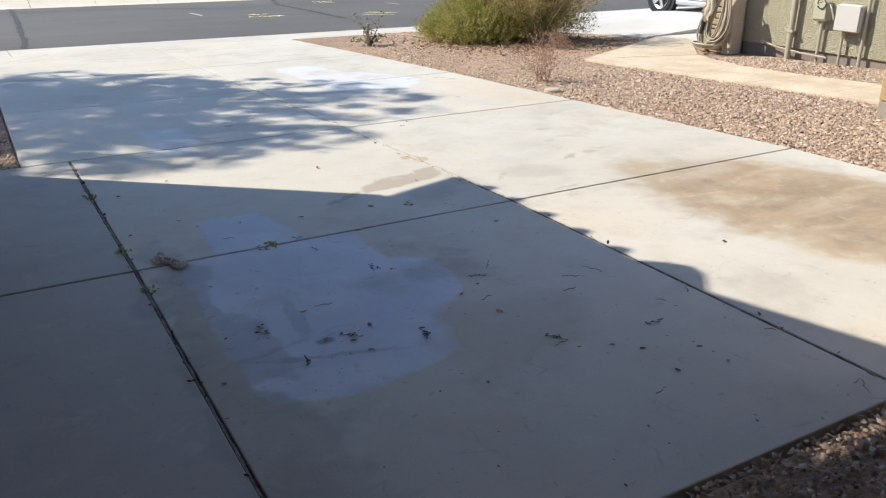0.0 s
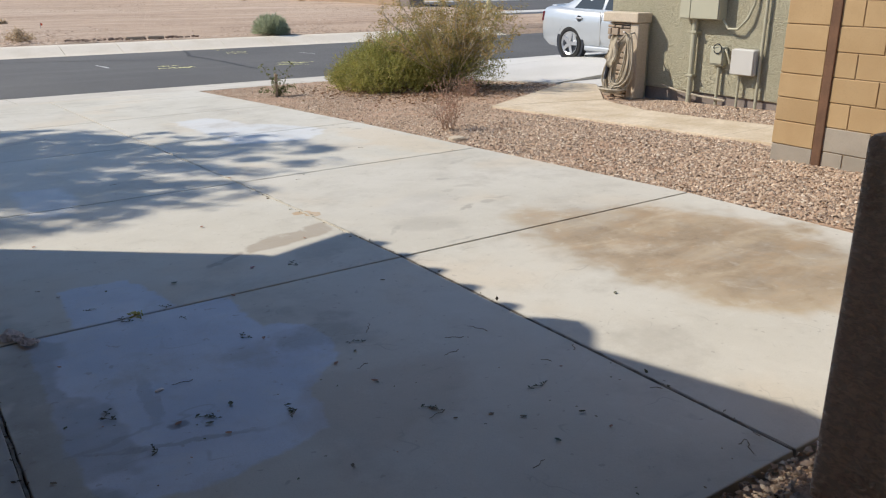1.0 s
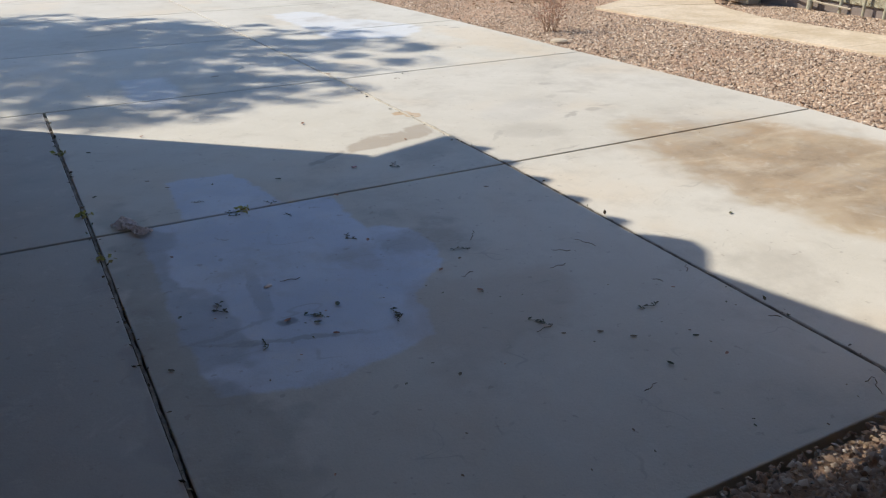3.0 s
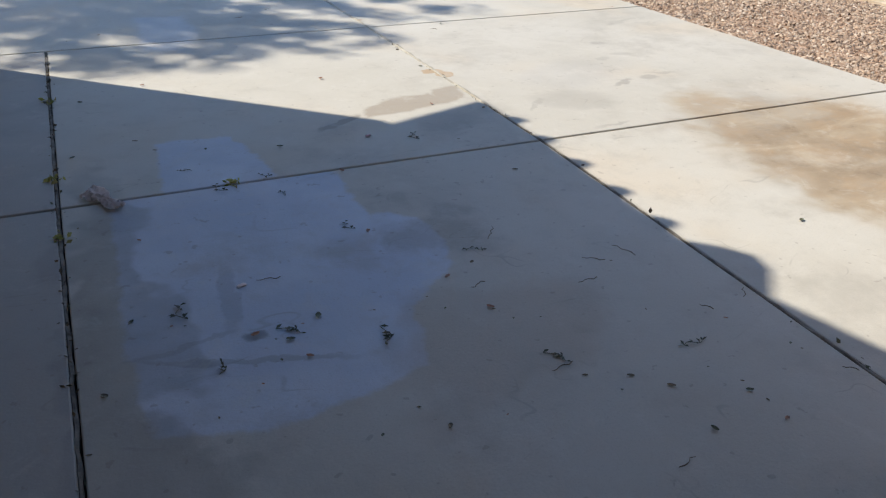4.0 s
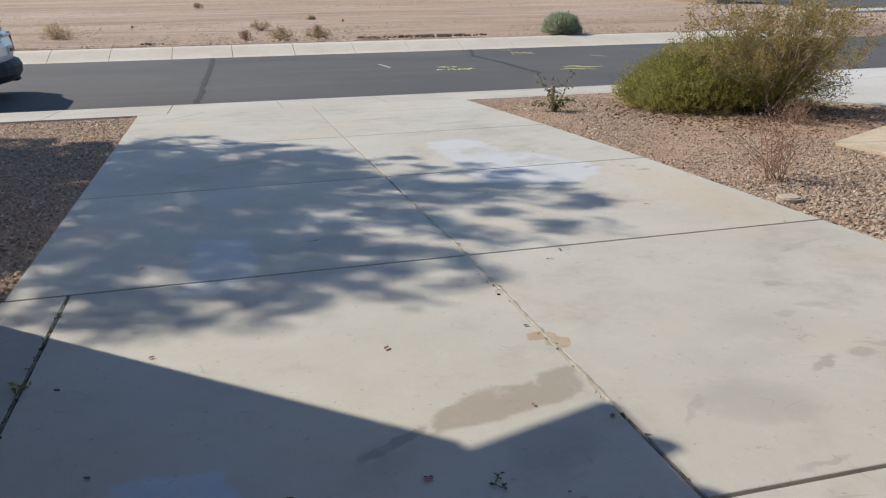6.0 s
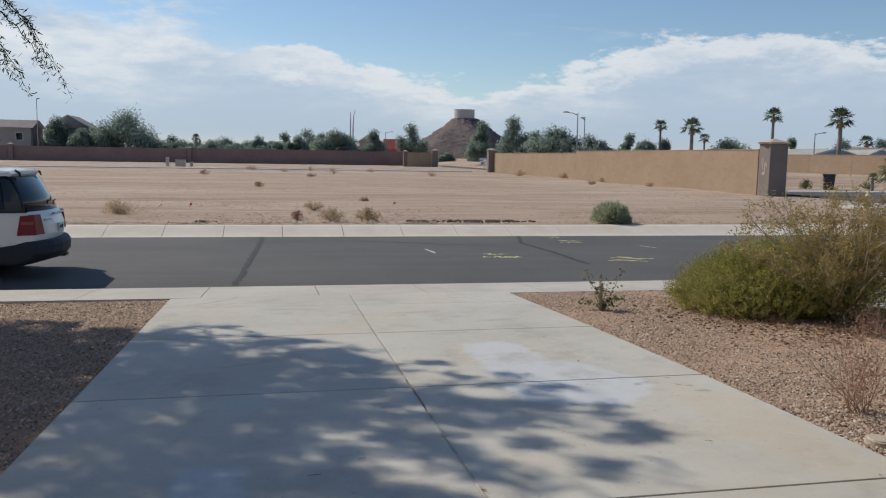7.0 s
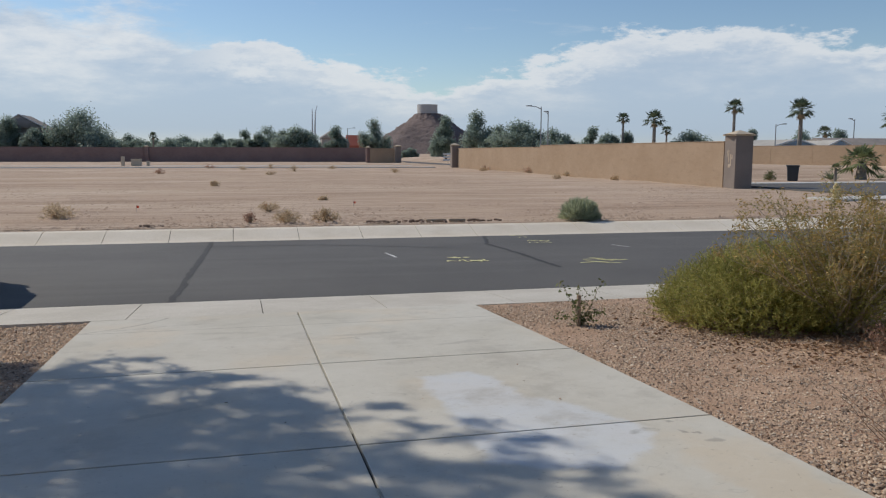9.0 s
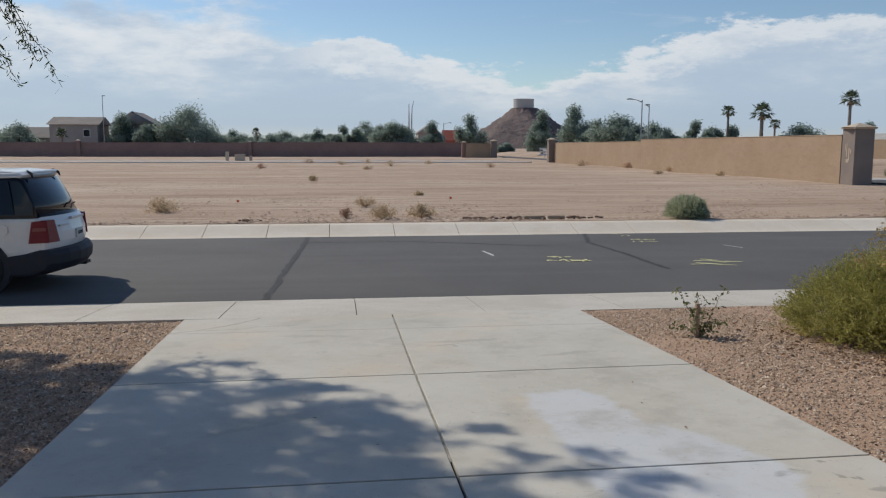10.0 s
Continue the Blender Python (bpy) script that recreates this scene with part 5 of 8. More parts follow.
def shade_tree():
    random.seed(61)
    g = np.random.default_rng(61)
    bx, by = -5.8, 8.8
    bz = lawn_z(bx, by)
    t = thing("tree", "feathery desert tree with drooping branchlets beside the driveway", "tree", pose(bx, by, bz))
    sx, sy = TO_SUN.x / TO_SUN.z, TO_SUN.y / TO_SUN.z
    bm = bmesh.new()
    fork = branch(bm, (0, 0, -0.1), (0.0, 0.1, 2.1), 0.13, 0.09, 0, 5, 9)[-1]
    spots = [(-6.4 + 0.72 * i + random.uniform(-0.3, 0.3), 2.1 + 0.72 * j + random.uniform(-0.3, 0.3)) for i in range(11) for j in range(10)]
    for gx, gy in spots:
        if not inside(np.array([gx]), np.array([gy]), SHADE)[0] or gx > -0.7 or gy > 7.2:
            continue
        h = random.uniform(4.6, 6.6)
        end = Vector((gx + sx * h - bx, gy + sy * h - by, h - bz))
        limb = branch(bm, fork, end, 0.045, 0.01, 0.35, 6, 6)
        for k in range(7):
            o = limb[random.randint(4, 6)]
            tip = o + Vector((random.uniform(-0.6, 0.6), random.uniform(-0.6, 0.6), random.uniform(-0.2, 0.5)))
            branch(bm, o, tip, 0.008, 0.002, 0.06, 4, 4)
    # branchlets that hang towards the street
    hang = []
    for a, b in (((1.3, 1.0, 3.7), (1.9, 1.4, 2.6)), ((1.15, 1.25, 3.6), (1.55, 1.75, 2.9)), ((0.9, 1.5, 3.4), (1.25, 2.1, 2.65)), ((1.3, 0.9, 3.75), (1.75, 1.15, 2.85)), ((0.8, 1.4, 3.5), (1.1, 1.9, 2.9))):
        a, b = Vector(a) + Vector((0.45, -0.45, 0)), Vector(b) + Vector((0.45, -0.45, 0))
        branch(bm, fork, a + Vector((-0.5, -0.3, 1.0)), 0.03, 0.012, 0.4, 6, 5)
        branch(bm, a + Vector((-0.5, -0.3, 1.0)), a, 0.012, 0.009, 0.1, 4, 4)
        line = branch(bm, a, b, 0.008, 0.002, 0.12, 8, 4)
        for p, q in zip(line, line[1:]):
            hang += [tuple(p.lerp(q, k / 6)) for k in range(6)]
    part("trunk", bm, M_BARK, t)
    # the crown: leaves set up-sun of their shade on the falling ground, frayed at the rim and open in flecks
    n = 355000
    px, py = g.uniform(-6.6, 1.4, n), g.uniform(1.7, 9.0, n)
    rim = np.full(n, 9.0)
    for (ax, ay), (cx, cy) in zip(SHADE, SHADE[1:] + SHADE[:1]):
        f = np.clip(((px - ax) * (cx - ax) + (py - ay) * (cy - ay)) / ((cx - ax) ** 2 + (cy - ay) ** 2), 0, 1)
        rim = np.minimum(rim, np.hypot(px - ax - f * (cx - ax), py - ay - f * (cy - ay)))
    rim = np.where(inside(px, py, SHADE), rim, -rim)
    gaps = 0.12 * patchy(px + 20, py + 20, 1.3, 63) + 0.38 * patchy(px + 29, py + 29, 4.2, 64) + 0.50 * patchy(px + 40, py + 40, 6.8, 65) - 0.5
    near = np.clip((4.4 - py) / 1.2, 0, 1)
    edge = np.clip((0.6 + 0.4 * near - rim) / (0.95 + 0.4 * near), 0, 1)
    gravel = np.clip((-2.4 - px) / 0.3, 0, 1)
    fill = 0.46 - 0.06 * np.clip((px + 0.3) / 0.9, 0, 1) + gaps * (1.6 + 1.0 * edge) - 0.52 * edge + gravel * (0.3 - 0.6 * np.exp(-((py - 5.75) / 0.3) ** 2))
    ok = (g.random(n) < np.clip(fill, 0, 1)) & (rim > -0.4)
    px, py = px[ok], py[ok]
    h = 4.7 + 1.9 * patchy(px + 11, py + 11, 0.9, 66) + g.normal(0, 0.25, len(px))
    lift = h + 0.012 + 0.04 * py
    pts = np.stack([px + sx * lift - bx, py + sy * lift - by, h - bz], -1)
    v, f = leaves(pts, 0.12, 4, 0.5, 0.26, 0.9)
    raw("crown", v, f, M_LEAF_TREE, t)
    hang = np.array(hang)
    k = g.integers(0, len(hang), 620)
    pts = hang[k] + g.normal(0, 1, (620, 3)) * [0.03, 0.03, 0.03]
    v, f = leaves(pts, 0.085, 5, 0.8, 0.17, 0.9)
    raw("crown", v, f, M_LEAF_TREE, t)


shade_tree()

# ---- the house behind: garage wing, porch ----
wing = thing("house", "tan stucco house with tiled roof and porch behind the driveway", "house", kind="structure")
part("wall", box((-9.0, -6.2, -0.5), (-2.88, 2.69, 2.72), 0.02), M_GARAGE, wing)


def tiled_slope(eave_a, eave_b, rise, depth, overhang_side, pitch, thick=0.06):
    """Roof slope with barrel tiles along an eave parallel to y; the tile ends scallop the edge."""
    bm = bmesh.new()
    x0, y0, z0 = eave_a
    y1 = eave_b[1]
    n = int(round((y1 - y0) / pitch))
    for i in range(n):
        yc = y0 + pitch * (i + 0.5)
        pts = []
        for s in (0.0, 1.0):
            x, z = x0 - overhang_side * depth * s, z0 + rise * s
            pts.append((x, yc, z))
        add_tube(bm, pts, [pitch * 0.16, pitch * 0.16], 10)
    add = [bm.verts.new(q) for q in ((x0 - overhang_side * 0.02, y0, z0), (x0 - overhang_side * 0.02, y1, z0), (x0 - overhang_side * depth, y1, z0 + rise), (x0 - overhang_side * depth, y0, z0 + rise))]
    low = [bm.verts.new(v.co - Vector((0, 0, thick))) for v in add]
    bm.faces.new(add)
    bm.faces.new(low[::-1])
    for i in range(4):
        bm.faces.new((low[i], low[(i + 1) % 4], add[(i + 1) % 4], add[i]))
    bmesh.ops.recalc_face_normals(bm, faces=bm.faces)
    return bm


part("roof", tiled_slope((-2.285, 1.1, 2.74), (0, 2.79, 0), 1.1, 3.6, 1, 0.31), M_TILE, wing, "barrel-tiled roof slope")
part("roof", prism([(-3.0, 1.098), (-2.31, 1.098), (-2.2, 1.0), (-2.13, 0.9), (-2.15, 0.8), (-2.28, 0.66), (-2.04, -0.14), (-2.04, -0.368), (-3.0, -0.368)], 2.68, 2.74), M_TILE, wing, "boxed eave with a stepped end")
part("roof", tiled_slope((-9.6, -0.36, 2.74), (0, 2.71, 0), 1.35, 3.6, -1, 0.31), M_TILE, wing, "barrel-tiled roof slope")
bm = bmesh.new()
gable = [bm.verts.new(q) for q in ((-8.95, 2.6, 2.72), (-2.9, 2.6, 2.72), (-5.9, 2.6, 4.0))]
gback = [bm.verts.new(v.co - Vector((0, 3.0, 0))) for v in gable]
bm.faces.new(gable)
bm.faces.new(gback[::-1])
for i in range(3):
    bm.faces.new((gable[i], gback[i], gback[(i + 1) % 3], gable[(i + 1) % 3]))
bmesh.ops.recalc_face_normals(bm, faces=bm.faces)
part("gable", bm, M_COLUMN, wing)
part("wall", box((-2.88, -6.2, -0.5), (4.02, -5.25, 3.2), 0.02), M_WING, wing)
part("roof", prism([(-2.04, -6.4), (0.75, -6.4), (0.75, -2.45), (-0.1, -2.3), (-2.04, -0.75)], 2.74, 2.95), M_TILE, wing, "flat soffit and roof over the porch")
part("roof", box((-9.0, -6.4, 2.74), (-2.05, -0.37, 2.93), 0.02), M_TILE, wing, "roof between porch and garage")
# unseen pale panel under the roof, added to bounce light onto the slabs
part("bounce_soffit", prism([(-2.02, -6.3), (0.73, -6.3), (0.73, -2.47), (-0.11, -2.32), (-2.02, -0.79)], 2.722, 2.737), M_BOUNCE, wing, "unseen pale boards under the roof, added to bounce light")
porch_column = thing("porch_column", "dark brown rough stucco porch column on a wider base", "column", pose(0.048, 0.018, -0.076))
part("base", box((-0.25, -3.28, -0.12), (0.45, -2.605, 1.175), 0.022, 3), M_COLUMN, porch_column)
part("shaft", box((-0.19, -3.22, 1.178), (0.39, -2.67, 2.812), 0.025, 3), M_COLUMN, porch_column)

# ---- block fence ----
fence = thing("wall_block", "tan concrete block garden wall with a grey bottom course", "wall", pose(0.026, 0.003, -0.021), kind="structure")
FX, FZ0, COURSE = 4.03, -0.065, 0.199
part("core", box((FX + 0.008, -5.24, -0.3), (FX + 0.19, 0.418, FZ0 + COURSE * 10 - 0.01)), M_MORTAR, fence, "recessed mortar")
blocks = {}


def block_mesh(length, material):
    key = (round(length, 3), material.name)
    if key not in blocks:
        bm = box((0, -length + 0.007, 0.0035), (0.2, 0, COURSE - 0.0035), 0.004)
        me = bpy.data.meshes.new("block")
        bm.to_mesh(me)
        bm.free()
        me.materials.append(material)
        blocks[key] = me
    return blocks[key]


for k in range(10):
    z = FZ0 + COURSE * k
    material = M_BLOCKBASE if k == 0 else M_BLOCK
    grey = 0
    mesh_ob("block", block_mesh(0.385, material), fence, m=pose(FX - 0.004 * (k % 2) - 0.002, 0.43, z))
    y = -0.02
    if k % 2 == 0:
        mesh_ob("block", block_mesh(0.2, material), fence, m=pose(FX, y, z))
        y -= 0.2
    while y > -3.4:
        grey += 1
        mesh_ob("block", block_mesh(0.4, M_BLOCKBASE if k == 1 and grey == 1 else material), fence, m=pose(FX + random.uniform(-0.002, 0.002), y, z))
        y -= 0.4
part("post", box((FX - 0.016, -0.036, -0.3), (FX + 0.16, 0.045, 1.95), 0.008, 2), M_RUST, fence, "rusted steel post let into the wall")

# ---- neighbour's house corner ----
WX = 6.75
BY_SIDE, BY_PIER = pose(0.062, -0.008, 0.047), pose(0.042, -0.028, 0.071)
side = thing("house", "neighbouring house wall in rough grey-green stucco", "house", BY_SIDE, kind="structure")
part("wall", box((WX, -4.5, -0.05), (13.0, 5.06, 3.0), 0.01), M_HOUSE, side)
part("foundation", box((WX + 0.03, -4.45, -0.4), (12.95, 5.04, -0.05), 0.005), M_PILLAR, side, "dark exposed foundation strip")
part("roof", box((WX - 0.15, -4.8, 3.0), (13.3, 5.4, 3.18), 0.02), M_TILE, side)


def stone_pier():
    """A low pier faced with stacked ledger stones under a concrete cap."""
    t = thing("stone_pier", "short pier of stacked ledger stone with concrete cap", "pier", BY_PIER)
    x0, x1, y0, y1, zb, zt = 6.5, 6.745, 4.3, 4.87, -0.25, 0.79
    part("core", box((x0 + 0.05, y0 + 0.02, zb), (x1, y1 - 0.05, zt)), M_HOUSE, t)
    random.seed(71)
    z = zb
    while z < zt - 0.02:
        h = min(random.uniform(0.045, 0.11), zt - z)
        y = y0 + 0.165
        while y < y1:
            w = min(random.uniform(0.10, 0.36), y1 - y)
            d = random.uniform(-0.01, 0.045)
            part("stone", box((x0 - d + 0.02, y + 0.003, z + 0.003), (x0 + 0.09, y + w - 0.003, z + h - 0.003 - random.uniform(0, 0.008)), 0.014, 2), M_STONE, t)
            y += w
        x = x0 + 0.1
        while x < x1:
            w = min(random.uniform(0.12, 0.26), x1 - x)
            part("stone", box((x + 0.003, y1 - 0.07, z + 0.003), (x + w - 0.003, y1 + random.uniform(0, 0.03), z + h - 0.003), 0.008), M_STONE, t)
            x += w
        z += h
    part("stucco_edge", box((x0 - 0.005, y0, zb), (x0 + 0.2, y0 + 0.16, zt), 0.012), M_CAP, t, "plain stucco return")
    part("cap", box((x0 - 0.05, y0 - 0.012, zt + 0.002), (x1 - 0.002, y1 + 0.07, zt + 0.135), 0.016, 2), M_CAP, t, "pale concrete cap")


stone_pier()


def coiled_hose():
    random.seed(81)
    t = thing("garden_hose", "coiled beige garden hose hung on the stone pier", "hose", BY_PIER)
    cx, cy = 6.37, 4.36
    ground_z = fall(cx, cy) - 0.02
    for i in range(15):
        # each turn hangs from the hook, narrow above and wide below, its foot drawn towards the street
        half, reach = random.uniform(0.12, 0.25), random.uniform(0.04, 0.24)
        top, low = 0.63 + random.uniform(-0.04, 0.03), max(ground_z + 0.02, random.uniform(-0.2, 0.02))
        out, lean = random.uniform(0.0, 0.1), random.uniform(-0.025, 0.025)
        pts = []
        for k in range(25):
            a = k / 24 * 2 * math.pi
            f = (1 - math.cos(a)) / 2
            pts.append((cx - out * f - 0.035 * (i % 4) / 4, cy + lean + reach * f + math.sin(a) * half * (0.3 + 0.75 * f ** 0.7), top + (low - top) * f))
        part("coil", tube(pts, 0.0125, 6), M_HOSE, t)
    for i in range(3):
        r = 0.17 + 0.03 * i
        pts = [(cx - 0.12 + math.cos(k * math.pi / 12) * r * 0.6, cy + 0.14 + math.sin(k * math.pi / 12) * r, ground_z + 0.03 + 0.022 * i) for k in range(25)]
        part("coil", tube(pts, 0.0125, 6), M_HOSE, t)
    part("hook", tube([(6.5, 4.37, 0.66), (6.36, 4.37, 0.64), (6.28, 4.37, 0.68)], 0.01, 6), M_STEEL, t, "steel hose hook")
    part("nozzle", tube([(cx - 0.1, cy + 0.3, 0.02), (cx - 0.1, cy + 0.26, 0.2), (cx - 0.08, cy + 0.2, 0.3)], [0.02, 0.03, 0.018], 8), M_TRIM, t, "black spray nozzle")
    bm = bmesh.new()
    rows = []
    for i in range(9):
        rows.append([bm.verts.new((6.27 + 0.022 * math.sin(j * 1.9 + i * 0.35) - 0.004 * i, 4.46 + (0.016 + 0.0015 * i) * j + 0.014 * math.sin(i * 0.9), 0.62 - i * (0.055 - 0.004 * abs(j - 3)) + 0.012 * math.sin(j * 1.3))) for j in range(8)])
    for a, b in zip(rows, rows[1:]):
        for j in range(7):
            bm.faces.new((a[j], a[j + 1], b[j + 1], b[j]))
    bmesh.ops.solidify(bm, geom=list(bm.faces), thickness=0.006)
    tagged(part("rag", bm, M_RAG, m=BY_PIER, smooth=True), "pale cloth rag draped over the hose coil", "rag")


coiled_hose()


def utilities():
    m = thing("meter_panel", "khaki painted electric meter panel on stucco", "meter panel", BY_SIDE)
    part("body", box((WX - 0.16, 3.08, 0.9), (WX - 0.002, 3.7, 1.75), 0.012, 2), M_METER, m)
    part("door", box((WX - 0.175, 3.09, 0.91), (WX - 0.162, 3.52, 1.74), 0.004), M_METER, m)
    part("door", box((WX - 0.172, 3.53, 0.91), (WX - 0.162, 3.69, 1.74), 0.004), M_METER, m)
    part("conduit", cyl((WX - 0.07, 3.5, -0.2), (WX - 0.07, 3.5, 0.905), 0.038, None, 14), M_PIPE, m, "stout painted riser conduit")
    for z in (0.16, 0.72):
        part("strap", box((WX - 0.115, 3.445, z), (WX - 0.002, 3.555, z + 0.03), 0.004), M_PIPE, m)
    part("cable_loop", tube([(WX - 0.07, 3.1, 0.93), (WX - 0.08, 2.98, 0.80), (WX - 0.08, 2.84, 0.80), (WX - 0.07, 2.72, 0.93), (WX - 0.05, 2.66, 1.1), (WX - 0.05, 2.65, 1.35)], 0.016, 8), M_PIPE, m, "looped flexible conduit")
    s = thing("junction_box", "small khaki service box with wire loop on a pipe", "junction box", BY_SIDE)
    part("body", box((WX - 0.1, 3.0, 0.34), (WX - 0.002, 3.2, 0.575), 0.012, 2), M_METER, s)
    part("cover", box((WX - 0.112, 3.01, 0.36), (WX - 0.102, 3.19, 0.56), 0.006), M_METER, s)
    part("conduit", cyl((WX - 0.05, 3.08, -0.2), (WX - 0.05, 3.08, 0.345), 0.02, None, 10), M_PIPE, s)
    bm = bmesh.new()
    pts = [(WX - 0.12, 3.08 + 0.06 * math.cos(a), 0.55 + 0.06 * math.sin(a)) for a in np.linspace(0, 5.8, 14)]
    add_tube(bm, pts, 0.007, 6)
    part("wire_loop", bm, M_TRIM, s, "black wire loop")
    c = thing("junction_box", "larger grey cable box on a thin pipe", "junction box", BY_SIDE)
    part("body", box((WX - 0.13, 2.52, 0.25), (WX - 0.002, 2.86, 0.57), 0.03, 3), M_GREYBOX, c)
    part("lid", box((WX - 0.142, 2.53, 0.26), (WX - 0.131, 2.85, 0.56), 0.004), M_GREYBOX, c)
    part("conduit", cyl((WX - 0.06, 2.76, -0.2), (WX - 0.06, 2.76, 0.255), 0.017, None, 10), M_PIPE, c)
    part("cable", tube([(WX - 0.07, 3.0, 0.55), (WX - 0.09, 2.95, 0.5), (WX - 0.09, 2.9, 0.38), (WX - 0.05, 2.87, 0.33)], 0.012, 6), M_PIPE, c)
    p = thing("conduit_pipe", "thin painted pipe with elbow up the stucco", "pipe", BY_SIDE)
    part("riser", tube([(WX - 0.05, 2.49, -0.2), (WX - 0.05, 2.48, 1.32), (WX - 0.05, 2.5, 1.36), (WX - 0.05, 2.62, 1.37)], 0.02, 10), M_PIPE, p)
    part("collar", cyl((WX - 0.05, 2.485, 1.25), (WX - 0.05, 2.485, 1.3), 0.027, None, 10), M_PIPE, p)
    u = thing("utility_box", "small khaki box with cable above the pipe", "junction box", BY_SIDE)
    part("body", box((WX - 0.1, 2.55, 1.37), (WX - 0.002, 2.75, 1.62), 0.01), M_METER, u)
    g = thing("drain_pipe", "thin pale pipe lying along the foundation", "pipe", BY_SIDE)
    part("pipe", tube([(WX - 0.04, 4.0, 0.0), (WX - 0.06, 3.7, -0.05), (WX - 0.08, 3.3, -0.08), (WX - 0.1, 2.9, -0.09)], 0.014, 6), M_HOSE, g)


utilities()

# ---- vehicles ----
def body_shell(profile, half, tuck_lo, tuck_hi, rise=0.0, edge=0.05, bend=0.0):
    """A car's shell from its side view (x, z): drawn across the width, drawn in above and below the waist, edges rounded, its tail bowed in plan."""
    bm = bmesh.new()
    zs = [p[1] for p in profile]
    zlo, zhi = min(zs), max(zs)

    def wide(z):
        f = (z - zlo) / (zhi - zlo)
        return half - tuck_hi * max(0, f - 0.45) ** 1.5 / 0.55 ** 1.5 - tuck_lo * max(0, 0.45 - f) ** 2 / 0.2
    cuts = (-1, -0.85, -0.6, -0.3, 0, 0.3, 0.6, 0.85, 1) if bend else (-1, 1)
    rows = [[bm.verts.new((x, c * wide(z), z)) for x, z in profile] for c in cuts]
    n = len(profile)
    caps = [bm.faces.new(rows[0]), bm.faces.new(rows[-1][::-1])]
    for a, b in zip(rows, rows[1:]):
        for i in range(n):
            bm.faces.new((a[i], b[i], b[(i + 1) % n], a[(i + 1) % n]))
    bmesh.ops.recalc_face_normals(bm, faces=bm.faces)
    edges = list({e for f in caps for e in f.edges})
    bmesh.ops.bevel(bm, geom=edges, offset=edge, segments=3, affect="EDGES", profile=0.6)
    return bow(bm, bend)


def loft(rings):
    """A closed shell over a row of rings of equal length."""
    bm = bmesh.new()
    rows = [[bm.verts.new(q) for q in r] for r in rings]
    n = len(rows[0])
    for a, b in zip(rows, rows[1:]):
        for i in range(n):
            bm.faces.new((a[i], a[(i + 1) % n], b[(i + 1) % n], b[i]))
    bm.faces.new(rows[0][::-1])
    bm.faces.new(rows[-1])
    bmesh.ops.recalc_face_normals(bm, faces=bm.faces)
    return bm


def bow(bm, bend):
    """Bows the rear of a car in plan: the corners lie further forward than the middle."""
    for v in bm.verts:
        if bend and v.co.x < 1.2:
            v.co.x += bend * abs(v.co.y) ** 2.4 * (1 - v.co.x / 1.2)
    return bm


def panel(points, push, thick=0.008):
    """A thin curved-in panel from corner points in space, set proud along push."""
    bm = bmesh.new()
    p = Vector(push).normalized()
    top = [bm.verts.new(Vector(q) + p * thick) for q in points]
    low = [bm.verts.new(Vector(q) - p * 0.02) for q in points]
    n = len(points)
    bm.faces.new(top)
    bm.faces.new(low[::-1])
    for i in range(n):
        bm.faces.new((low[i], low[(i + 1) % n], top[(i + 1) % n], top[i]))
    bmesh.ops.recalc_face_normals(bm, faces=bm.faces)
    return bm


def wheel(parent, x, y, r, w, out, spokes=5):
    """A wheel whose outer side looks along out (+1 or -1 in y)."""
    bm = bmesh.new()
    prof = [(r * 0.66, -w * 0.42), (r * 0.9, -w * 0.5), (r, -w * 0.36), (r, w * 0.36), (r * 0.9, w * 0.5), (r * 0.66, w * 0.42)]
    n = 28
    rings = [[bm.verts.new((math.cos(k * 2 * math.pi / n) * q, s, math.sin(k * 2 * math.pi / n) * q)) for k in range(n)] for q, s in prof]
    for i in range(len(rings)):
        a, b = rings[i], rings[(i + 1) % len(rings)]
        for k in range(n):
            bm.faces.new((a[k], a[(k + 1) % n], b[(k + 1) % n], b[k]))
    bmesh.ops.recalc_face_normals(bm, faces=bm.faces)
    tyre = part("wheel", bm, M_TYRE, parent, "black rubber tyre", pose(x, y, r), True)
    bm = bmesh.new()
    add_cyl(bm, (0, out * w * 0.30, 0), (0, out * w * 0.35, 0), r * 0.66, None, 24)
    part("disc", bm, M_TRIM, tyre, "dark wheel well behind the spokes")
    bm = bmesh.new()
    for k in range(spokes):
        a = k * 2 * math.pi / spokes + 0.3
        m = Matrix.Rotation(a, 4, "Y")
        vs = add_box(bm, (-r * 0.10, -0.02, r * 0.08), (r * 0.10, 0.02, r * 0.64), 0.0)
        for v in vs:
            v.co = m @ Vector((v.co.x * (1.2 - 0.35 * v.co.z / r), v.co.y * 0.7 + out * w * 0.42, v.co.z))
    add_cyl(bm, (0, out * w * 0.36, 0), (0, out * w * 0.5, 0), r * 0.16, None, 16)
    for k in range(24):
        a0, a1 = k * math.pi / 12, (k + 1) * math.pi / 12
        q = [bm.verts.new((math.cos(a) * rr, out * s, math.sin(a) * rr)) for a, rr, s in ((a0, r * 0.68, w * 0.49), (a1, r * 0.68, w * 0.49), (a1, r * 0.58, w * 0.38), (a0, r * 0.58, w * 0.38))]
        bm.faces.new(q)
    part("rim", bm, M_ALLOY, tyre, "silver alloy rim")
    return tyre


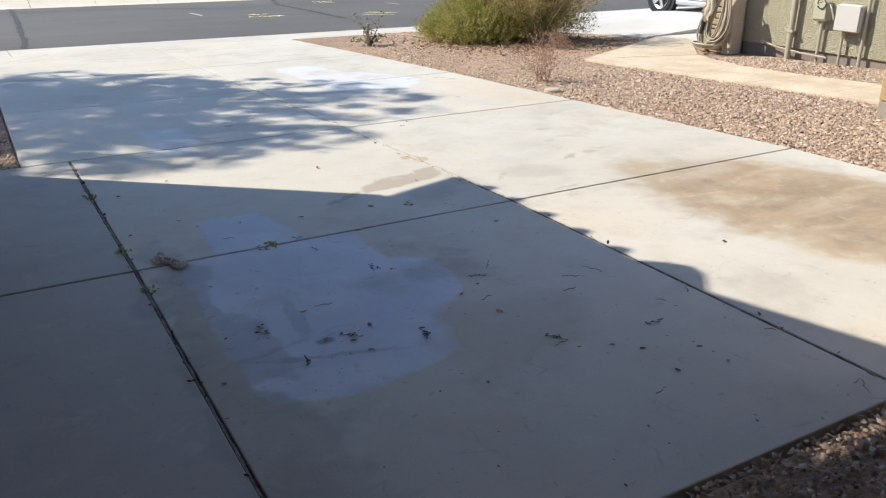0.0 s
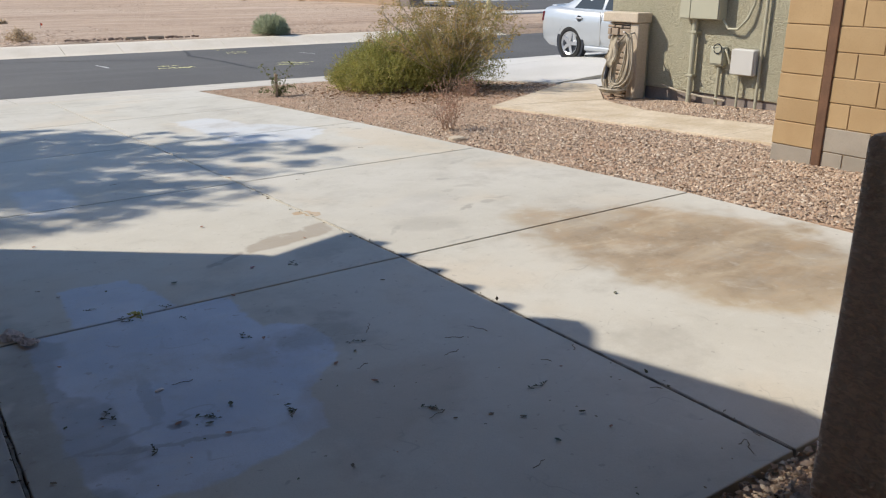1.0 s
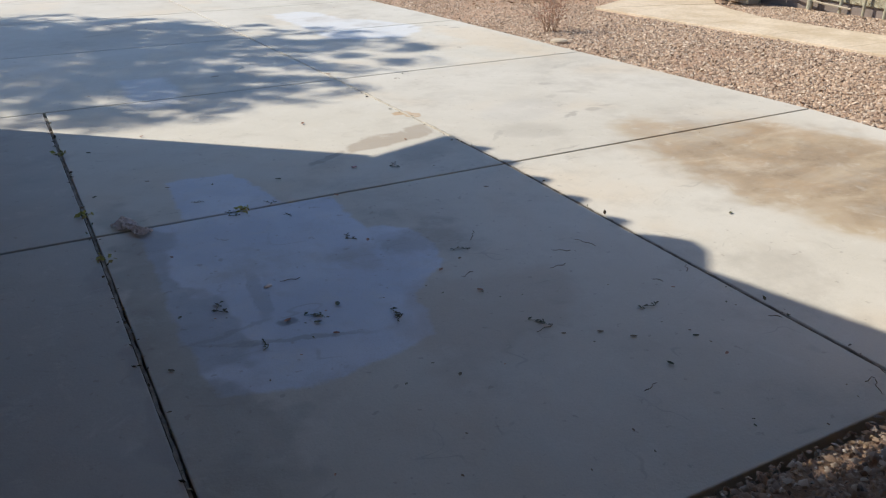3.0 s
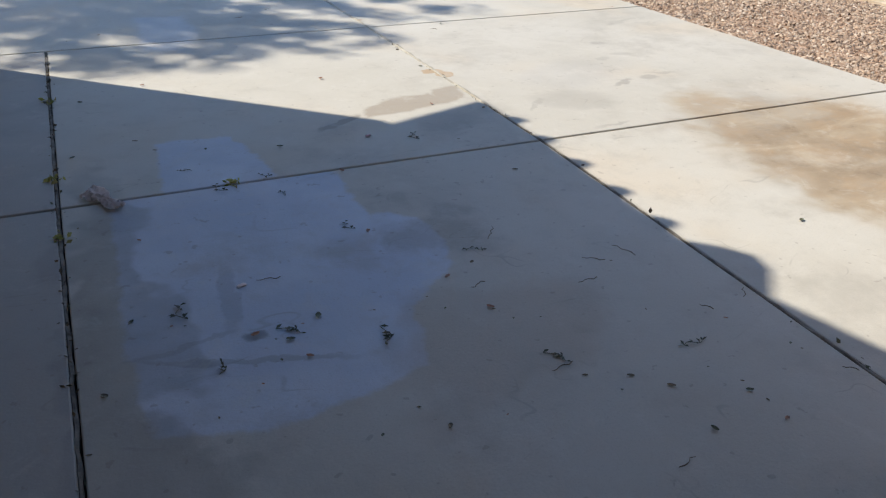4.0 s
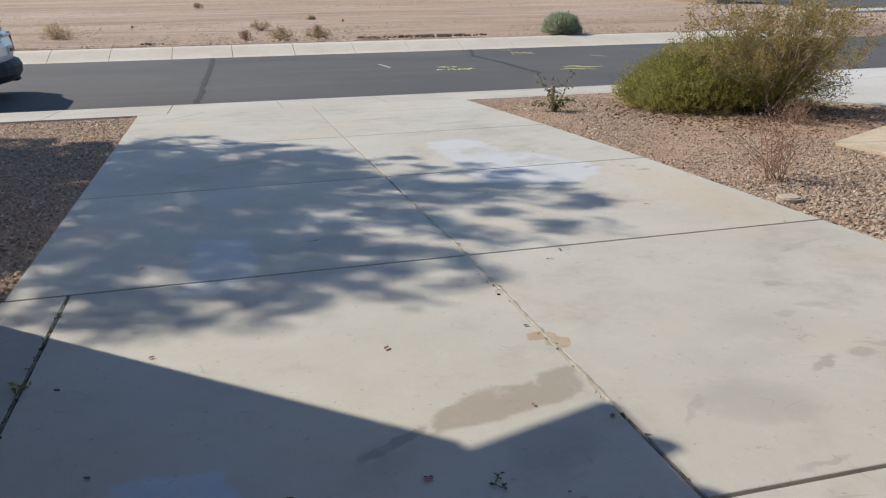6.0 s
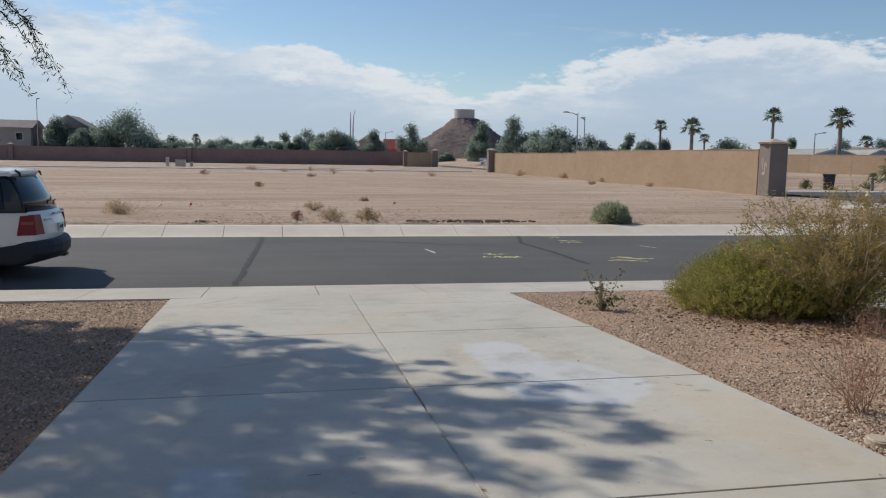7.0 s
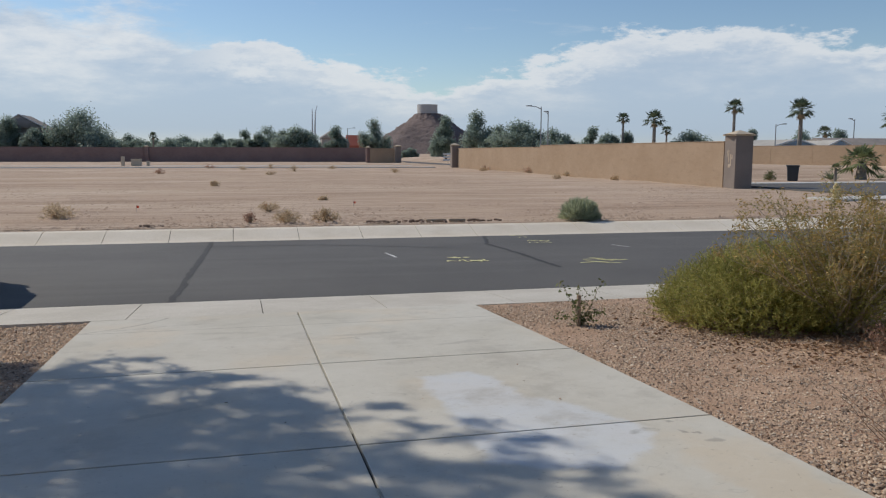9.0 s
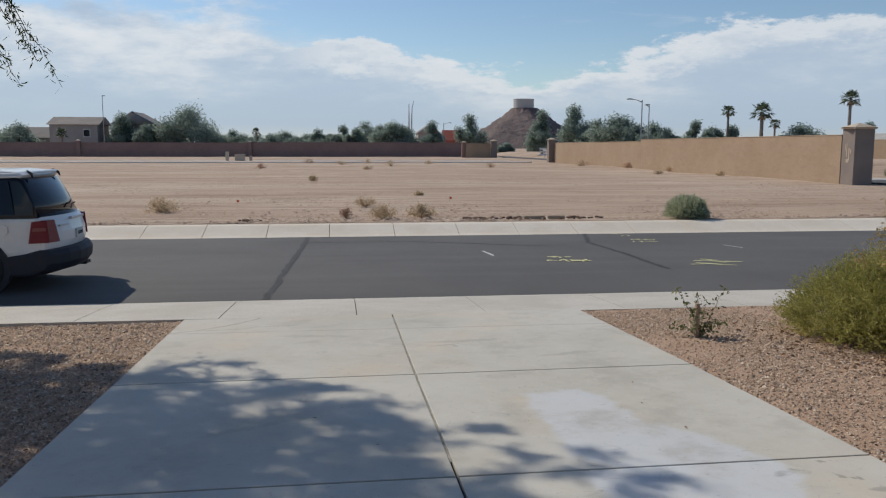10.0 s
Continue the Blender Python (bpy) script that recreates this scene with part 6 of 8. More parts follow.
def ring(x, y, z, r0, r1, out, n=28):
    """A flat dark ring round a wheel, in the car's side, closed behind."""
    bm = bmesh.new()
    loops = [[bm.verts.new((x + math.cos(k * 2 * math.pi / n) * r, y + o, z + math.sin(k * 2 * math.pi / n) * r)) for k in range(n)] for r, o in ((r1, -out * 0.12), (r1, 0), (r0, 0), (r0, -out * 0.12))]
    for a, b in zip(loops, loops[1:] + loops[:1]):
        for k in range(n):
            bm.faces.new((a[k], a[(k + 1) % n], b[(k + 1) % n], b[k]))
    bmesh.ops.recalc_face_normals(bm, faces=bm.faces)
    return bm


def suv():
    """A large white estate-bodied off-roader; x forward of its rear bumper, y to its left."""
    t = thing("suv", "large white utility vehicle parked at the kerb", "car", pose(-4.72, 14.5, road_z(13.6) - 0.006, 0, 0, 180) @ Matrix.Scale(0.965, 4))
    H, B = 0.98, 0.26
    lower = [(0.14, 0.62), (0.30, 0.44), (1.0, 0.36), (4.6, 0.36), (5.15, 0.5), (5.2, 0.8), (5.1, 1.02), (3.95, 1.14), (0.2, 1.2), (0.15, 1.1), (0.10, 0.95), (0.1, 0.8)]
    part("body", body_shell(lower, H, 0.06, 0.03, 0, 0.07, B), M_SUVWHITE, t, smooth=False)
    # dark glasshouse under a white roof
    house = [(0.21, 1.17), (4.0, 1.12), (3.1, 1.76), (2.7, 1.82), (1.2, 1.86), (0.66, 1.84), (0.56, 1.78), (0.36, 1.45)]
    part("glasshouse", body_shell(house, 0.95, 0.0, 0.15, 0, 0.06, B), M_GLASS, t, "dark tinted glass all round the rear", smooth=True)
    roof = [(0.62, 1.80), (3.1, 1.75), (2.75, 1.86), (1.9, 1.925), (1.1, 1.93), (0.66, 1.90), (0.55, 1.85)]
    part("roof", body_shell(roof, 0.83, 0.0, 0.09, 0, 0.04, B), M_SUVWHITE, t)

    def sy(z):
        f = (z - 1.12) / 0.74
        return 0.95 - 0.15 * max(0, f - 0.45) ** 1.5 / 0.55 ** 1.5
    for s in (1, -1):
        for a, b, c, d in ((0.75, 1.62, 1.62, 0.85), (1.72, 2.6, 2.52, 1.72), (2.7, 3.62, 3.0, 2.62)):
            part("side_window", panel([(a, s * (sy(1.24) - 0.002), 1.24), (b, s * (sy(1.24) - 0.002), 1.24), (c, s * (sy(1.76) - 0.004), 1.76), (d, s * (sy(1.76) - 0.004), 1.76)], (0, s, 0.2), 0.008), M_GLASS, t, "dark tinted side glass")
        part("door_pillar", panel([(2.6, s * sy(1.2), 1.2), (2.7, s * sy(1.2), 1.2), (2.62, s * sy(1.78), 1.78), (2.52, s * sy(1.78), 1.78)], (0, s, 0.2), 0.006), M_SUVWHITE, t)
        lamp = part("tail_lamp", bow(panel([(0.11, s * 0.72, 0.80), (0.11, s * 0.97, 0.80), (0.14, s * 0.965, 1.15), (0.14, s * 0.78, 1.15)], (-1, 0, 0), 0.05), B), M_LAMP_RED, t, "red tail lamp with pale band")
        part("lamp_band", panel([(0.29, s * 0.975, 0.985), (0.49, s * 0.988, 0.98), (0.48, s * 0.987, 1.03), (0.29, s * 0.973, 1.035)], (-0.1, s, 0), 0.012), M_LAMP_CLEAR, lamp, "pale reversing light band")
        part("lamp_side", panel([(0.25, s * 0.955, 0.80), (0.56, s * 0.972, 0.79), (0.50, s * 0.968, 1.13), (0.28, s * 0.95, 1.15)], (-0.1, s, 0), 0.02), M_LAMP_RED, lamp, "red side of the lamp round the corner")
        for c0, c1 in ((1.7, 3.75),):
            part("cladding", box((c0, s * 0.955 if s > 0 else -1.0, 0.34), (c1, 1.0 if s > 0 else -0.955, 0.6), 0.025, 2), M_TRIM, t, "dark grey lower cladding")
        part("door_handle", box((1.9, s * 0.97 if s > 0 else -1.005, 1.03), (2.08, 1.005 if s > 0 else -0.97, 1.07), 0.008), M_SUVWHITE, t)
        part("mirror", box((3.45, s * 0.98 if s > 0 else -1.22, 1.18), (3.62, 1.22 if s > 0 else -0.98, 1.34), 0.03, 2), M_TRIM, t)
        part("spoiler_notch", tube([(0.66, s * 0.58, 1.915), (0.58, s * 0.62, 1.86), (0.56, s * 0.64, 1.80)], [0.012, 0.024, 0.012], 6), M_TRIM, t, "small black spoiler bracket")
    part("spoiler", bow(box((0.56, -0.6, 1.865), (0.8, 0.6, 1.905), 0.018, 2), 0.15), M_SUVWHITE, t)
    part("rear_bumper", body_shell([(0.02, 0.68), (-0.03, 0.6), (-0.02, 0.46), (0.08, 0.34), (0.4, 0.25), (0.85, 0.27), (0.85, 0.58), (0.45, 0.63), (0.16, 0.70)], 1.0, 0.03, 0.02, 0, 0.06, 0.3), M_TRIM, t, "dark blue-grey plastic bumper")
    plate = part("number_plate", box((0.078, -0.16, 0.80), (0.12, 0.16, 0.95), 0.004), M_PLATE, t, "rear plate with unreadable bars")
    for k in range(5):
        part("bar", box((0.074, -0.12 + k * 0.05, 0.85), (0.077, -0.09 + k * 0.05, 0.905)), M_TRIM, plate)
    part("plate_bar", box((0.10, -0.3, 1.12), (0.16, 0.3, 1.16), 0.008), M_ALLOY, t, "chrome strip above the plate")
    part("badge", bow(box((0.09, 0.42, 1.03), (0.12, 0.66, 1.055), 0.002), B), M_ALLOY, t, "plain chrome badge bar")
    part("wiper", tube([(0.22, -0.05, 1.28), (0.25, -0.2, 1.34), (0.27, -0.42, 1.35)], 0.012, 6), M_TRIM, t)
    part("tow_hitch", box((0.12, -0.5, 0.27), (0.4, -0.4, 0.34), 0.01), M_TRIM, t)
    part("exhaust", cyl((0.12, -0.62, 0.30), (0.5, -0.62, 0.30), 0.03), M_STEEL, t)
    part("fuel_door", cyl((0.95, 0.972, 1.0), (0.95, 0.981, 1.0), 0.1, None, 20), M_SUVWHITE, t)
    part("underbody", box((0.5, -0.8, 0.28), (4.8, 0.8, 0.45), 0.03), M_TRIM, t)
    for x in (1.32, 4.2):
        for s in (1, -1):
            part("wheel_arch", ring(x, s * 0.985, 0.40, 0.37, 0.47, s), M_TRIM, t, "black wheel opening")
            wheel(t, x, s * 0.88, 0.39, 0.26, s, 6)
    return t


suv()


def sedan():
    """A silver saloon; x forward from its rear, seen from its right rear."""
    t = thing("sedan", "silver saloon car parked on the neighbouring driveway", "car", pose(11.33, 10.67, fall(11, 9) + 0.085, 2.4, 0, -90) @ Matrix.Scale(1.1, 4))
    def ring_of(x, w, zb, zt, crown):
        half = [(0.0, zb), (w * 0.86, zb), (w * 0.97, zb + 0.10), (w, zb + 0.28), (w * 0.995, zt - 0.22), (w * 0.965, zt - 0.06), (w * 0.90, zt), (w * 0.6, zt + crown * 0.6), (0.0, zt + crown)]
        return [(x, y, z) for y, z in half] + [(x, -y, z) for y, z in half[-2:0:-1]]

    lower = [(0.0, 0.66, 0.42, 0.74), (0.02, 0.76, 0.34, 0.86), (0.08, 0.82, 0.28, 0.95), (0.2, 0.86, 0.24, 0.985), (0.6, 0.885, 0.21, 0.985), (1.1, 0.895, 0.2, 0.965), (2.2, 0.895, 0.2, 0.94), (3.2, 0.885, 0.2, 0.91), (3.9, 0.86, 0.21, 0.84), (4.3, 0.79, 0.24, 0.74), (4.48, 0.68, 0.3, 0.62), (4.52, 0.55, 0.36, 0.54)]
    part("body", loft([ring_of(x, w, zb, zt, 0.03) for x, w, zb, zt in lower]), M_SILVER, t, smooth=True)
    glass = [(0.52, 0.78, 0.955, 0.985, 0.70), (0.8, 0.80, 0.955, 1.13, 0.64), (1.05, 0.815, 0.95, 1.29, 0.60), (1.35, 0.82, 0.945, 1.375, 0.585), (1.7, 0.82, 0.94, 1.40, 0.58), (2.1, 0.82, 0.935, 1.385, 0.58), (2.5, 0.81, 0.93, 1.27, 0.60), (2.95, 0.79, 0.92, 1.06, 0.66), (3.25, 0.76, 0.91, 0.94, 0.70)]

    def cabin_ring(x, wl, zl, zt, wt):
        half = [(0.0, zl - 0.05), (wl, zl - 0.05), (wl, zl), (wl + (wt - wl) * 0.5, zl + (zt - zl) * 0.55), (wt + 0.02, zt - 0.02 * (zt - zl > 0.1)), (wt - 0.08, zt + 0.012), (wt * 0.5, zt + 0.03), (0.0, zt + 0.035)]
        return [(x, y, z) for y, z in half] + [(x, -y, z) for y, z in half[-2:0:-1]]
    part("cabin", loft([cabin_ring(*q) for q in glass]), M_SILVER, t, smooth=True)

    def flank(x, z):
        """How far out the cabin's side lies."""
        wl, zl, zt, wt = (float(np.interp(x, [q[0] for q in glass], [q[k] for q in glass])) for k in (1, 2, 3, 4))
        f = min(1.0, max(0.0, (z - zl) / (zt - zl)))
        return wl + (wt - wl) * (f * 0.5 / 0.55 if f < 0.55 else 0.5 + 0.5 * (f - 0.55) / 0.45) + 0.004

    for s in (1, -1):
        for pts in (((0.98, 0.985), (1.72, 0.975), (1.72, 1.33), (1.42, 1.325), (1.2, 1.24)), ((1.80, 0.975), (2.86, 0.945), (2.66, 1.06), (2.4, 1.24), (2.15, 1.315), (1.80, 1.335))):
            part("side_window", panel([(x, s * flank(x, z), z) for x, z in pts], (0, s, 0.35), 0.008), M_CARGLASS, t, "grey tinted side glass")
        handle = part("door_handle", box((1.12, s * 0.885 if s > 0 else -0.915, 0.79), (1.29, 0.915 if s > 0 else -0.885, 0.825), 0.01), M_ALLOY, t)
        # dark disc on the door in place of the shade inside the hollow
        part("recess_shade", cyl((1.2, s * 0.892, 0.80), (1.2, s * 0.897, 0.80), 0.06, None, 14), M_TRIM, handle, "dark disc for the shade in the finger hollow")
        part("sill", box((1.36, s * 0.86 if s > 0 else -0.91, 0.21), (3.2, 0.91 if s > 0 else -0.86, 0.31), 0.03, 2), M_SILVER, t)
        part("tail_lamp", panel([(0.03, s * 0.66, 0.70), (0.10, s * 0.84, 0.72), (0.13, s * 0.83, 0.90), (0.06, s * 0.68, 0.90)], (-1, s * 0.6, 0), 0.015), M_LAMP_RED, t)
        part("door_seam", box((1.765, s * 0.885 if s > 0 else -0.899, 0.32), (1.771, 0.899 if s > 0 else -0.885, 0.93)), M_GREYBOX, t)
        part("mirror", box((2.75, s * 0.85 if s > 0 else -1.02, 0.95), (2.9, 1.02 if s > 0 else -0.85, 1.08), 0.025), M_SILVER, t)
    part("rear_window", panel([(0.62, -0.6, 1.01), (0.62, 0.6, 1.01), (1.04, 0.54, 1.29), (1.04, -0.54, 1.29)], (-1, 0, 1.2), 0.012), M_CARGLASS, t)
    part("rear_bumper", box((-0.04, -0.66, 0.36), (0.1, 0.66, 0.58), 0.05, 3), M_SILVER, t)
    part("spoiler", box((0.12, -0.6, 0.985), (0.26, 0.6, 1.012), 0.012, 2), M_SILVER, t, "small boot-lid lip")
    for x in (0.95, 3.55):
        for s in (1, -1):
            part("wheel_arch", ring(x, s * 0.885, 0.34, 0.305, 0.375, s), M_TRIM, t, "black wheel opening")
            wheel(t, x, s * 0.80, 0.325, 0.21, s, 5)


sedan()

# ---- far walls, gate, second street ----
def capped_pillar(x, y, size, height, material, label):
    t = thing("wall_pillar", label, "pillar", pose(x, y, -0.5), "wall pillars", "structure")
    part("shaft", box((-size / 2, -size / 2, 0), (size / 2, size / 2, height), 0.02), material, t)
    bm = bmesh.new()
    add_box(bm, (-size * 0.58, -size * 0.58, height + 0.003), (size * 0.58, size * 0.58, height + 0.1), 0.01)
    add_cyl(bm, (0, 0, height + 0.1), (0, 0, height + 0.32), size * 0.78, size * 0.08, 4)
    bmesh.ops.rotate(bm, verts=[v for v in bm.verts if v.co.z > height + 0.1005 or (v.co.xy.length > size * 0.6 and v.co.z > height + 0.099)], cent=(0, 0, 0), matrix=Matrix.Rotation(math.pi / 4, 3, "Z"))
    part("cap", bm, M_CAP, t, "pale pyramid cap")


def wall_run(name, x0, y0, x1, y1, height, material, label, bays):
    """A boundary wall in bays between two plan points, each with a coping."""
    t = thing(name, label, "wall", kind="structure")
    for i in range(bays):
        a, b = i / bays, (i + 1) / bays
        ax, ay, bx, by = x0 + (x1 - x0) * a, y0 + (y1 - y0) * a, x0 + (x1 - x0) * b, y0 + (y1 - y0) * b
        L, ang = math.hypot(bx - ax, by - ay), math.degrees(math.atan2(by - ay, bx - ax))
        h = height[i] if isinstance(height, (list, tuple)) else height
        part("bay", box((0.004, -0.1, -0.6), (L - 0.004, 0.1, h - 0.06), 0.01), material, t, m=pose(ax, ay, 0, 0, 0, ang))
        part("coping", box((0, -0.125, h - 0.058), (L, 0.125, h), 0.01), material, t, m=pose(ax, ay, 0, 0, 0, ang))
    return t


wall_run("wall_lot", 27.35, 43.6, 27.2, 105.08, [2.3, 2.12], M_TANWALL, "sunlit tan block wall beside the empty lot", 2)
capped_pillar(27.85, 43.0, 1.15, 3.1, M_PILLAR, "grey-brown stucco pillar ending the tan wall")
capped_pillar(26.85, 105.6, 0.95, 2.95, M_PILLAR, "grey-brown stucco gate pillar")
capped_pillar(27.9, 152.0, 1.1, 3.1, M_PILLAR, "grey-brown stucco gate pillar")
smear = thing("paint_smear", "pale smears of paint on the grey-brown pillar", "paint smear")
for dy, z0, z1, w in ((0.0, 0.85, 1.55, 0.1), (0.3, 1.05, 1.8, 0.08), (0.14, 0.75, 0.95, 0.2), (-0.2, 1.25, 1.5, 0.1), (0.5, 1.4, 1.75, 0.06)):
    part("stroke", box((27.262, 42.85 + dy * 0.7, z0), (27.272, 42.85 + dy * 0.7 + w, z1), 0.003), M_SMEAR, smear)
wall_run("wall_gate", 22.75, 152.6, 27.3, 152.2, 2.25, M_TANWALL, "short tan wall beside the gate", 1)
capped_pillar(22.5, 153.5, 0.8, 2.85, M_BROWNWALL, "brown wall pillar")
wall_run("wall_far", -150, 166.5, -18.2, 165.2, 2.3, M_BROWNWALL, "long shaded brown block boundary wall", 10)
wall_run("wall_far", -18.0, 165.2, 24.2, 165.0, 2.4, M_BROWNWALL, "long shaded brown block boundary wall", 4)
capped_pillar(-18.1, 164.9, 0.7, 2.9, M_BROWNWALL, "brown wall pillar")
capped_pillar(-50.2, 165.3, 0.8, 3.05, M_BROWNWALL, "brown wall pillar")
wall_run("wall_east_lot", 59.0, 91.0, 64.0, 68.0, 2.48, M_TANWALL, "tan boundary wall behind the side street", 4)

strip_walk = part("pavement_far", sweep([(118.5, -0.405), (120.5, -0.400)], -150, 24, 0.08), M_PALE)
tagged(strip_walk, "pale concrete walk across the empty lot", "pavement", kind="structure")


def level_plate(name, outline, z, material, label, category):
    return tagged(part(name, prism(outline, z - 0.1, z, 0.0), material), label, category, kind="structure")


level_plate("road_side", [(29.3, 33.5), (80, 38), (80, 49), (29.3, 46.5)], -0.385, M_ROAD, "asphalt side street past the tan wall", "road")
level_plate("pavement_side", [(24, 29.8), (80, 36), (80, 37.9), (24, 31.8)], -0.35, M_PALE, "pale concrete kerb of the side street", "pavement")
level_plate("pavement_side", [(29.4, 46.6), (80, 49.1), (80, 51.0), (29.4, 48.2)], -0.35, M_PALE, "pale concrete kerb of the side street", "pavement")
level_plate("road_gate", [(30.5, 108), (34.5, 108), (34, 150), (48, 220), (40, 222), (29.6, 152)], -0.375, M_ROAD, "asphalt road curving through the gate", "road")
level_plate("pavement_gate", [(35, 112), (36.4, 112), (38.5, 150), (52, 220), (50, 221), (37, 150)], -0.34, M_PALE, "pale kerb of the gate road", "pavement")

# ---- hill and tank ----
def hill():
    g = np.random.default_rng(3)
    n, k = 30, 56
    v = []
    cx, cy = 136.3, 604.0
    for i in range(n + 1):
        f = i / n
        for j in range(k):
            a = j * 2 * math.pi / k
            r = 9 + 46 * f ** 1.15 * (1 + 0.10 * math.sin(3 * a + 1) + 0.06 * math.sin(7 * a)) + g.normal(0, 0.5) * (0 < i)
            z = 30.0 * (1 - f) ** 0.92 + g.normal(0, 0.55) * (0 < i < n) - 1.5 * f
            v.append((cx + math.cos(a) * r, cy + math.sin(a) * r, z))
    faces = [(i * k + j, i * k + (j + 1) % k, (i + 1) * k + (j + 1) % k, (i + 1) * k + j) for i in range(n) for j in range(k)]
    v.append((cx, cy, 30.2))
    ob = raw("hill", v, faces, M_HILL)
    tagged(ob, "dark reddish rocky desert hill", "hill", kind="structure")
    plate = cyl((cx, cy, 29.0), (cx, cy, 30.05), 9.6, None, 40)
    tagged(part("hill_top", plate, M_HILL), "levelled rocky hill top", "hill", kind="structure")
    t = thing("water_tank", "pale round water tank on the rocky hill", "water tank", pose(cx - 1, cy, 30.05))
    part("shell", cyl((0, 0, 0), (0, 0, 6.6), 7.6, None, 48), M_TANK, t)
    part("roof", cyl((0, 0, 6.603), (0, 0, 7.1), 7.75, 0.6, 48), M_TANK, t)
    for z in (1.6, 3.2, 4.8):
        part("band", cyl((0, 0, z), (0, 0, z + 0.12), 7.66, None, 48), M_TANK, t)


hill()
scatter = np.random.default_rng(8)
for i in range(9):
    x, y = scatter.uniform(36, 62), scatter.uniform(190, 260)
    far_tree(x, y, scatter.uniform(1.6, 3.0), scatter.uniform(3, 6), 300 + i)

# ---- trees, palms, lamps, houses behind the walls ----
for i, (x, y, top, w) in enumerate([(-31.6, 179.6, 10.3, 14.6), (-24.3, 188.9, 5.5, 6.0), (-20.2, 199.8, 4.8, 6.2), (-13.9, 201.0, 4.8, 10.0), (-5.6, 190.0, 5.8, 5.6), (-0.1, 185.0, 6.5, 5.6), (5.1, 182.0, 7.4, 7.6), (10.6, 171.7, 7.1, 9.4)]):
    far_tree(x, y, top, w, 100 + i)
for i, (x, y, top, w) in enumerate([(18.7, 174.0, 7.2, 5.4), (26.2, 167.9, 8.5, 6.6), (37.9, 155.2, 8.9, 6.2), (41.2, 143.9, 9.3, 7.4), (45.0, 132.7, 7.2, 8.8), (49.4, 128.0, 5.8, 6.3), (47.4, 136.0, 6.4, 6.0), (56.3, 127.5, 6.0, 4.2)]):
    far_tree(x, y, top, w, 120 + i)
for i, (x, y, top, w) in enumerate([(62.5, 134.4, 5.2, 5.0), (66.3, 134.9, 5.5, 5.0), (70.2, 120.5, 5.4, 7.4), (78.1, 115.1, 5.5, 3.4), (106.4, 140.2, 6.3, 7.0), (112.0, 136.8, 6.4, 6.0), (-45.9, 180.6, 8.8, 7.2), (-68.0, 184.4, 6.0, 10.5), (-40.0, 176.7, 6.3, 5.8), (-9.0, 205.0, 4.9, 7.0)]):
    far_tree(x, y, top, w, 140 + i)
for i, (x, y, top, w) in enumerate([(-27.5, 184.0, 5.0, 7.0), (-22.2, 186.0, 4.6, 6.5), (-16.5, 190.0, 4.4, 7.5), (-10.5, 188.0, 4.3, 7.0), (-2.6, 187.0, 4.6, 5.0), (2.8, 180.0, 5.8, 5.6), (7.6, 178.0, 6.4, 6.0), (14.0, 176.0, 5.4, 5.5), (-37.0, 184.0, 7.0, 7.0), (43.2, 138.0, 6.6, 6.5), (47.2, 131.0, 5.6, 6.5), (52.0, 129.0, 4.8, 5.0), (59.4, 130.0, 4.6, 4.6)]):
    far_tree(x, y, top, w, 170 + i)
for i, (x, y, top, w) in enumerate([(65.0, 134.4, 8.7, 3.3), (65.1, 123.2, 8.5, 4.6), (76.4, 139.5, 6.6, 2.8), (67.4, 104.3, 9.2, 3.4), (62.5, 83.4, 7.8, 3.8), (98.8, 124.5, 6.4, 3.4), (93.0, 101.5, 8.8, 6.2), (-55.6, 172.7, 5.2, 3.4), (-17.4, 169.5, 5.3, 2.4)]):
    fan_palm(x, y, top, w, 200 + i)


def street_lamp(x, y, top, arm, label="grey steel street lamp with a long arm"):
    t = thing("street_lamp", label, "street lamp", pose(x, y, -0.45), "street lamps")
    h = top + 0.45
    part("pole", cyl((0, 0, 0), (0, 0, h), 0.09, 0.055, 8), M_STEEL, t)
    part("arm", tube([(0, 0, h - 0.25), (arm * 0.35, 0, h - 0.02), (arm, 0, h + 0.06)], [0.045, 0.04, 0.03], 6), M_STEEL, t)
    part("head", box((arm - 0.35 * math.copysign(1, arm) - 0.22, -0.12, h), (arm - 0.35 * math.copysign(1, arm) + 0.32, 0.12, h + 0.13), 0.04), M_STEEL, t)


street_lamp(30.9, 84.2, 6.5, -1.75)
street_lamp(35.2, 93.3, 6.4, -0.6)
street_lamp(62.9, 88.3, 5.1, 1.5)
street_lamp(20.6, 168.9, 6.4, 1.6)
street_lamp(-46.2, 168.2, 11.2, 0.6)
street_lamp(76.5, 91.1, 6.0, -1.0)


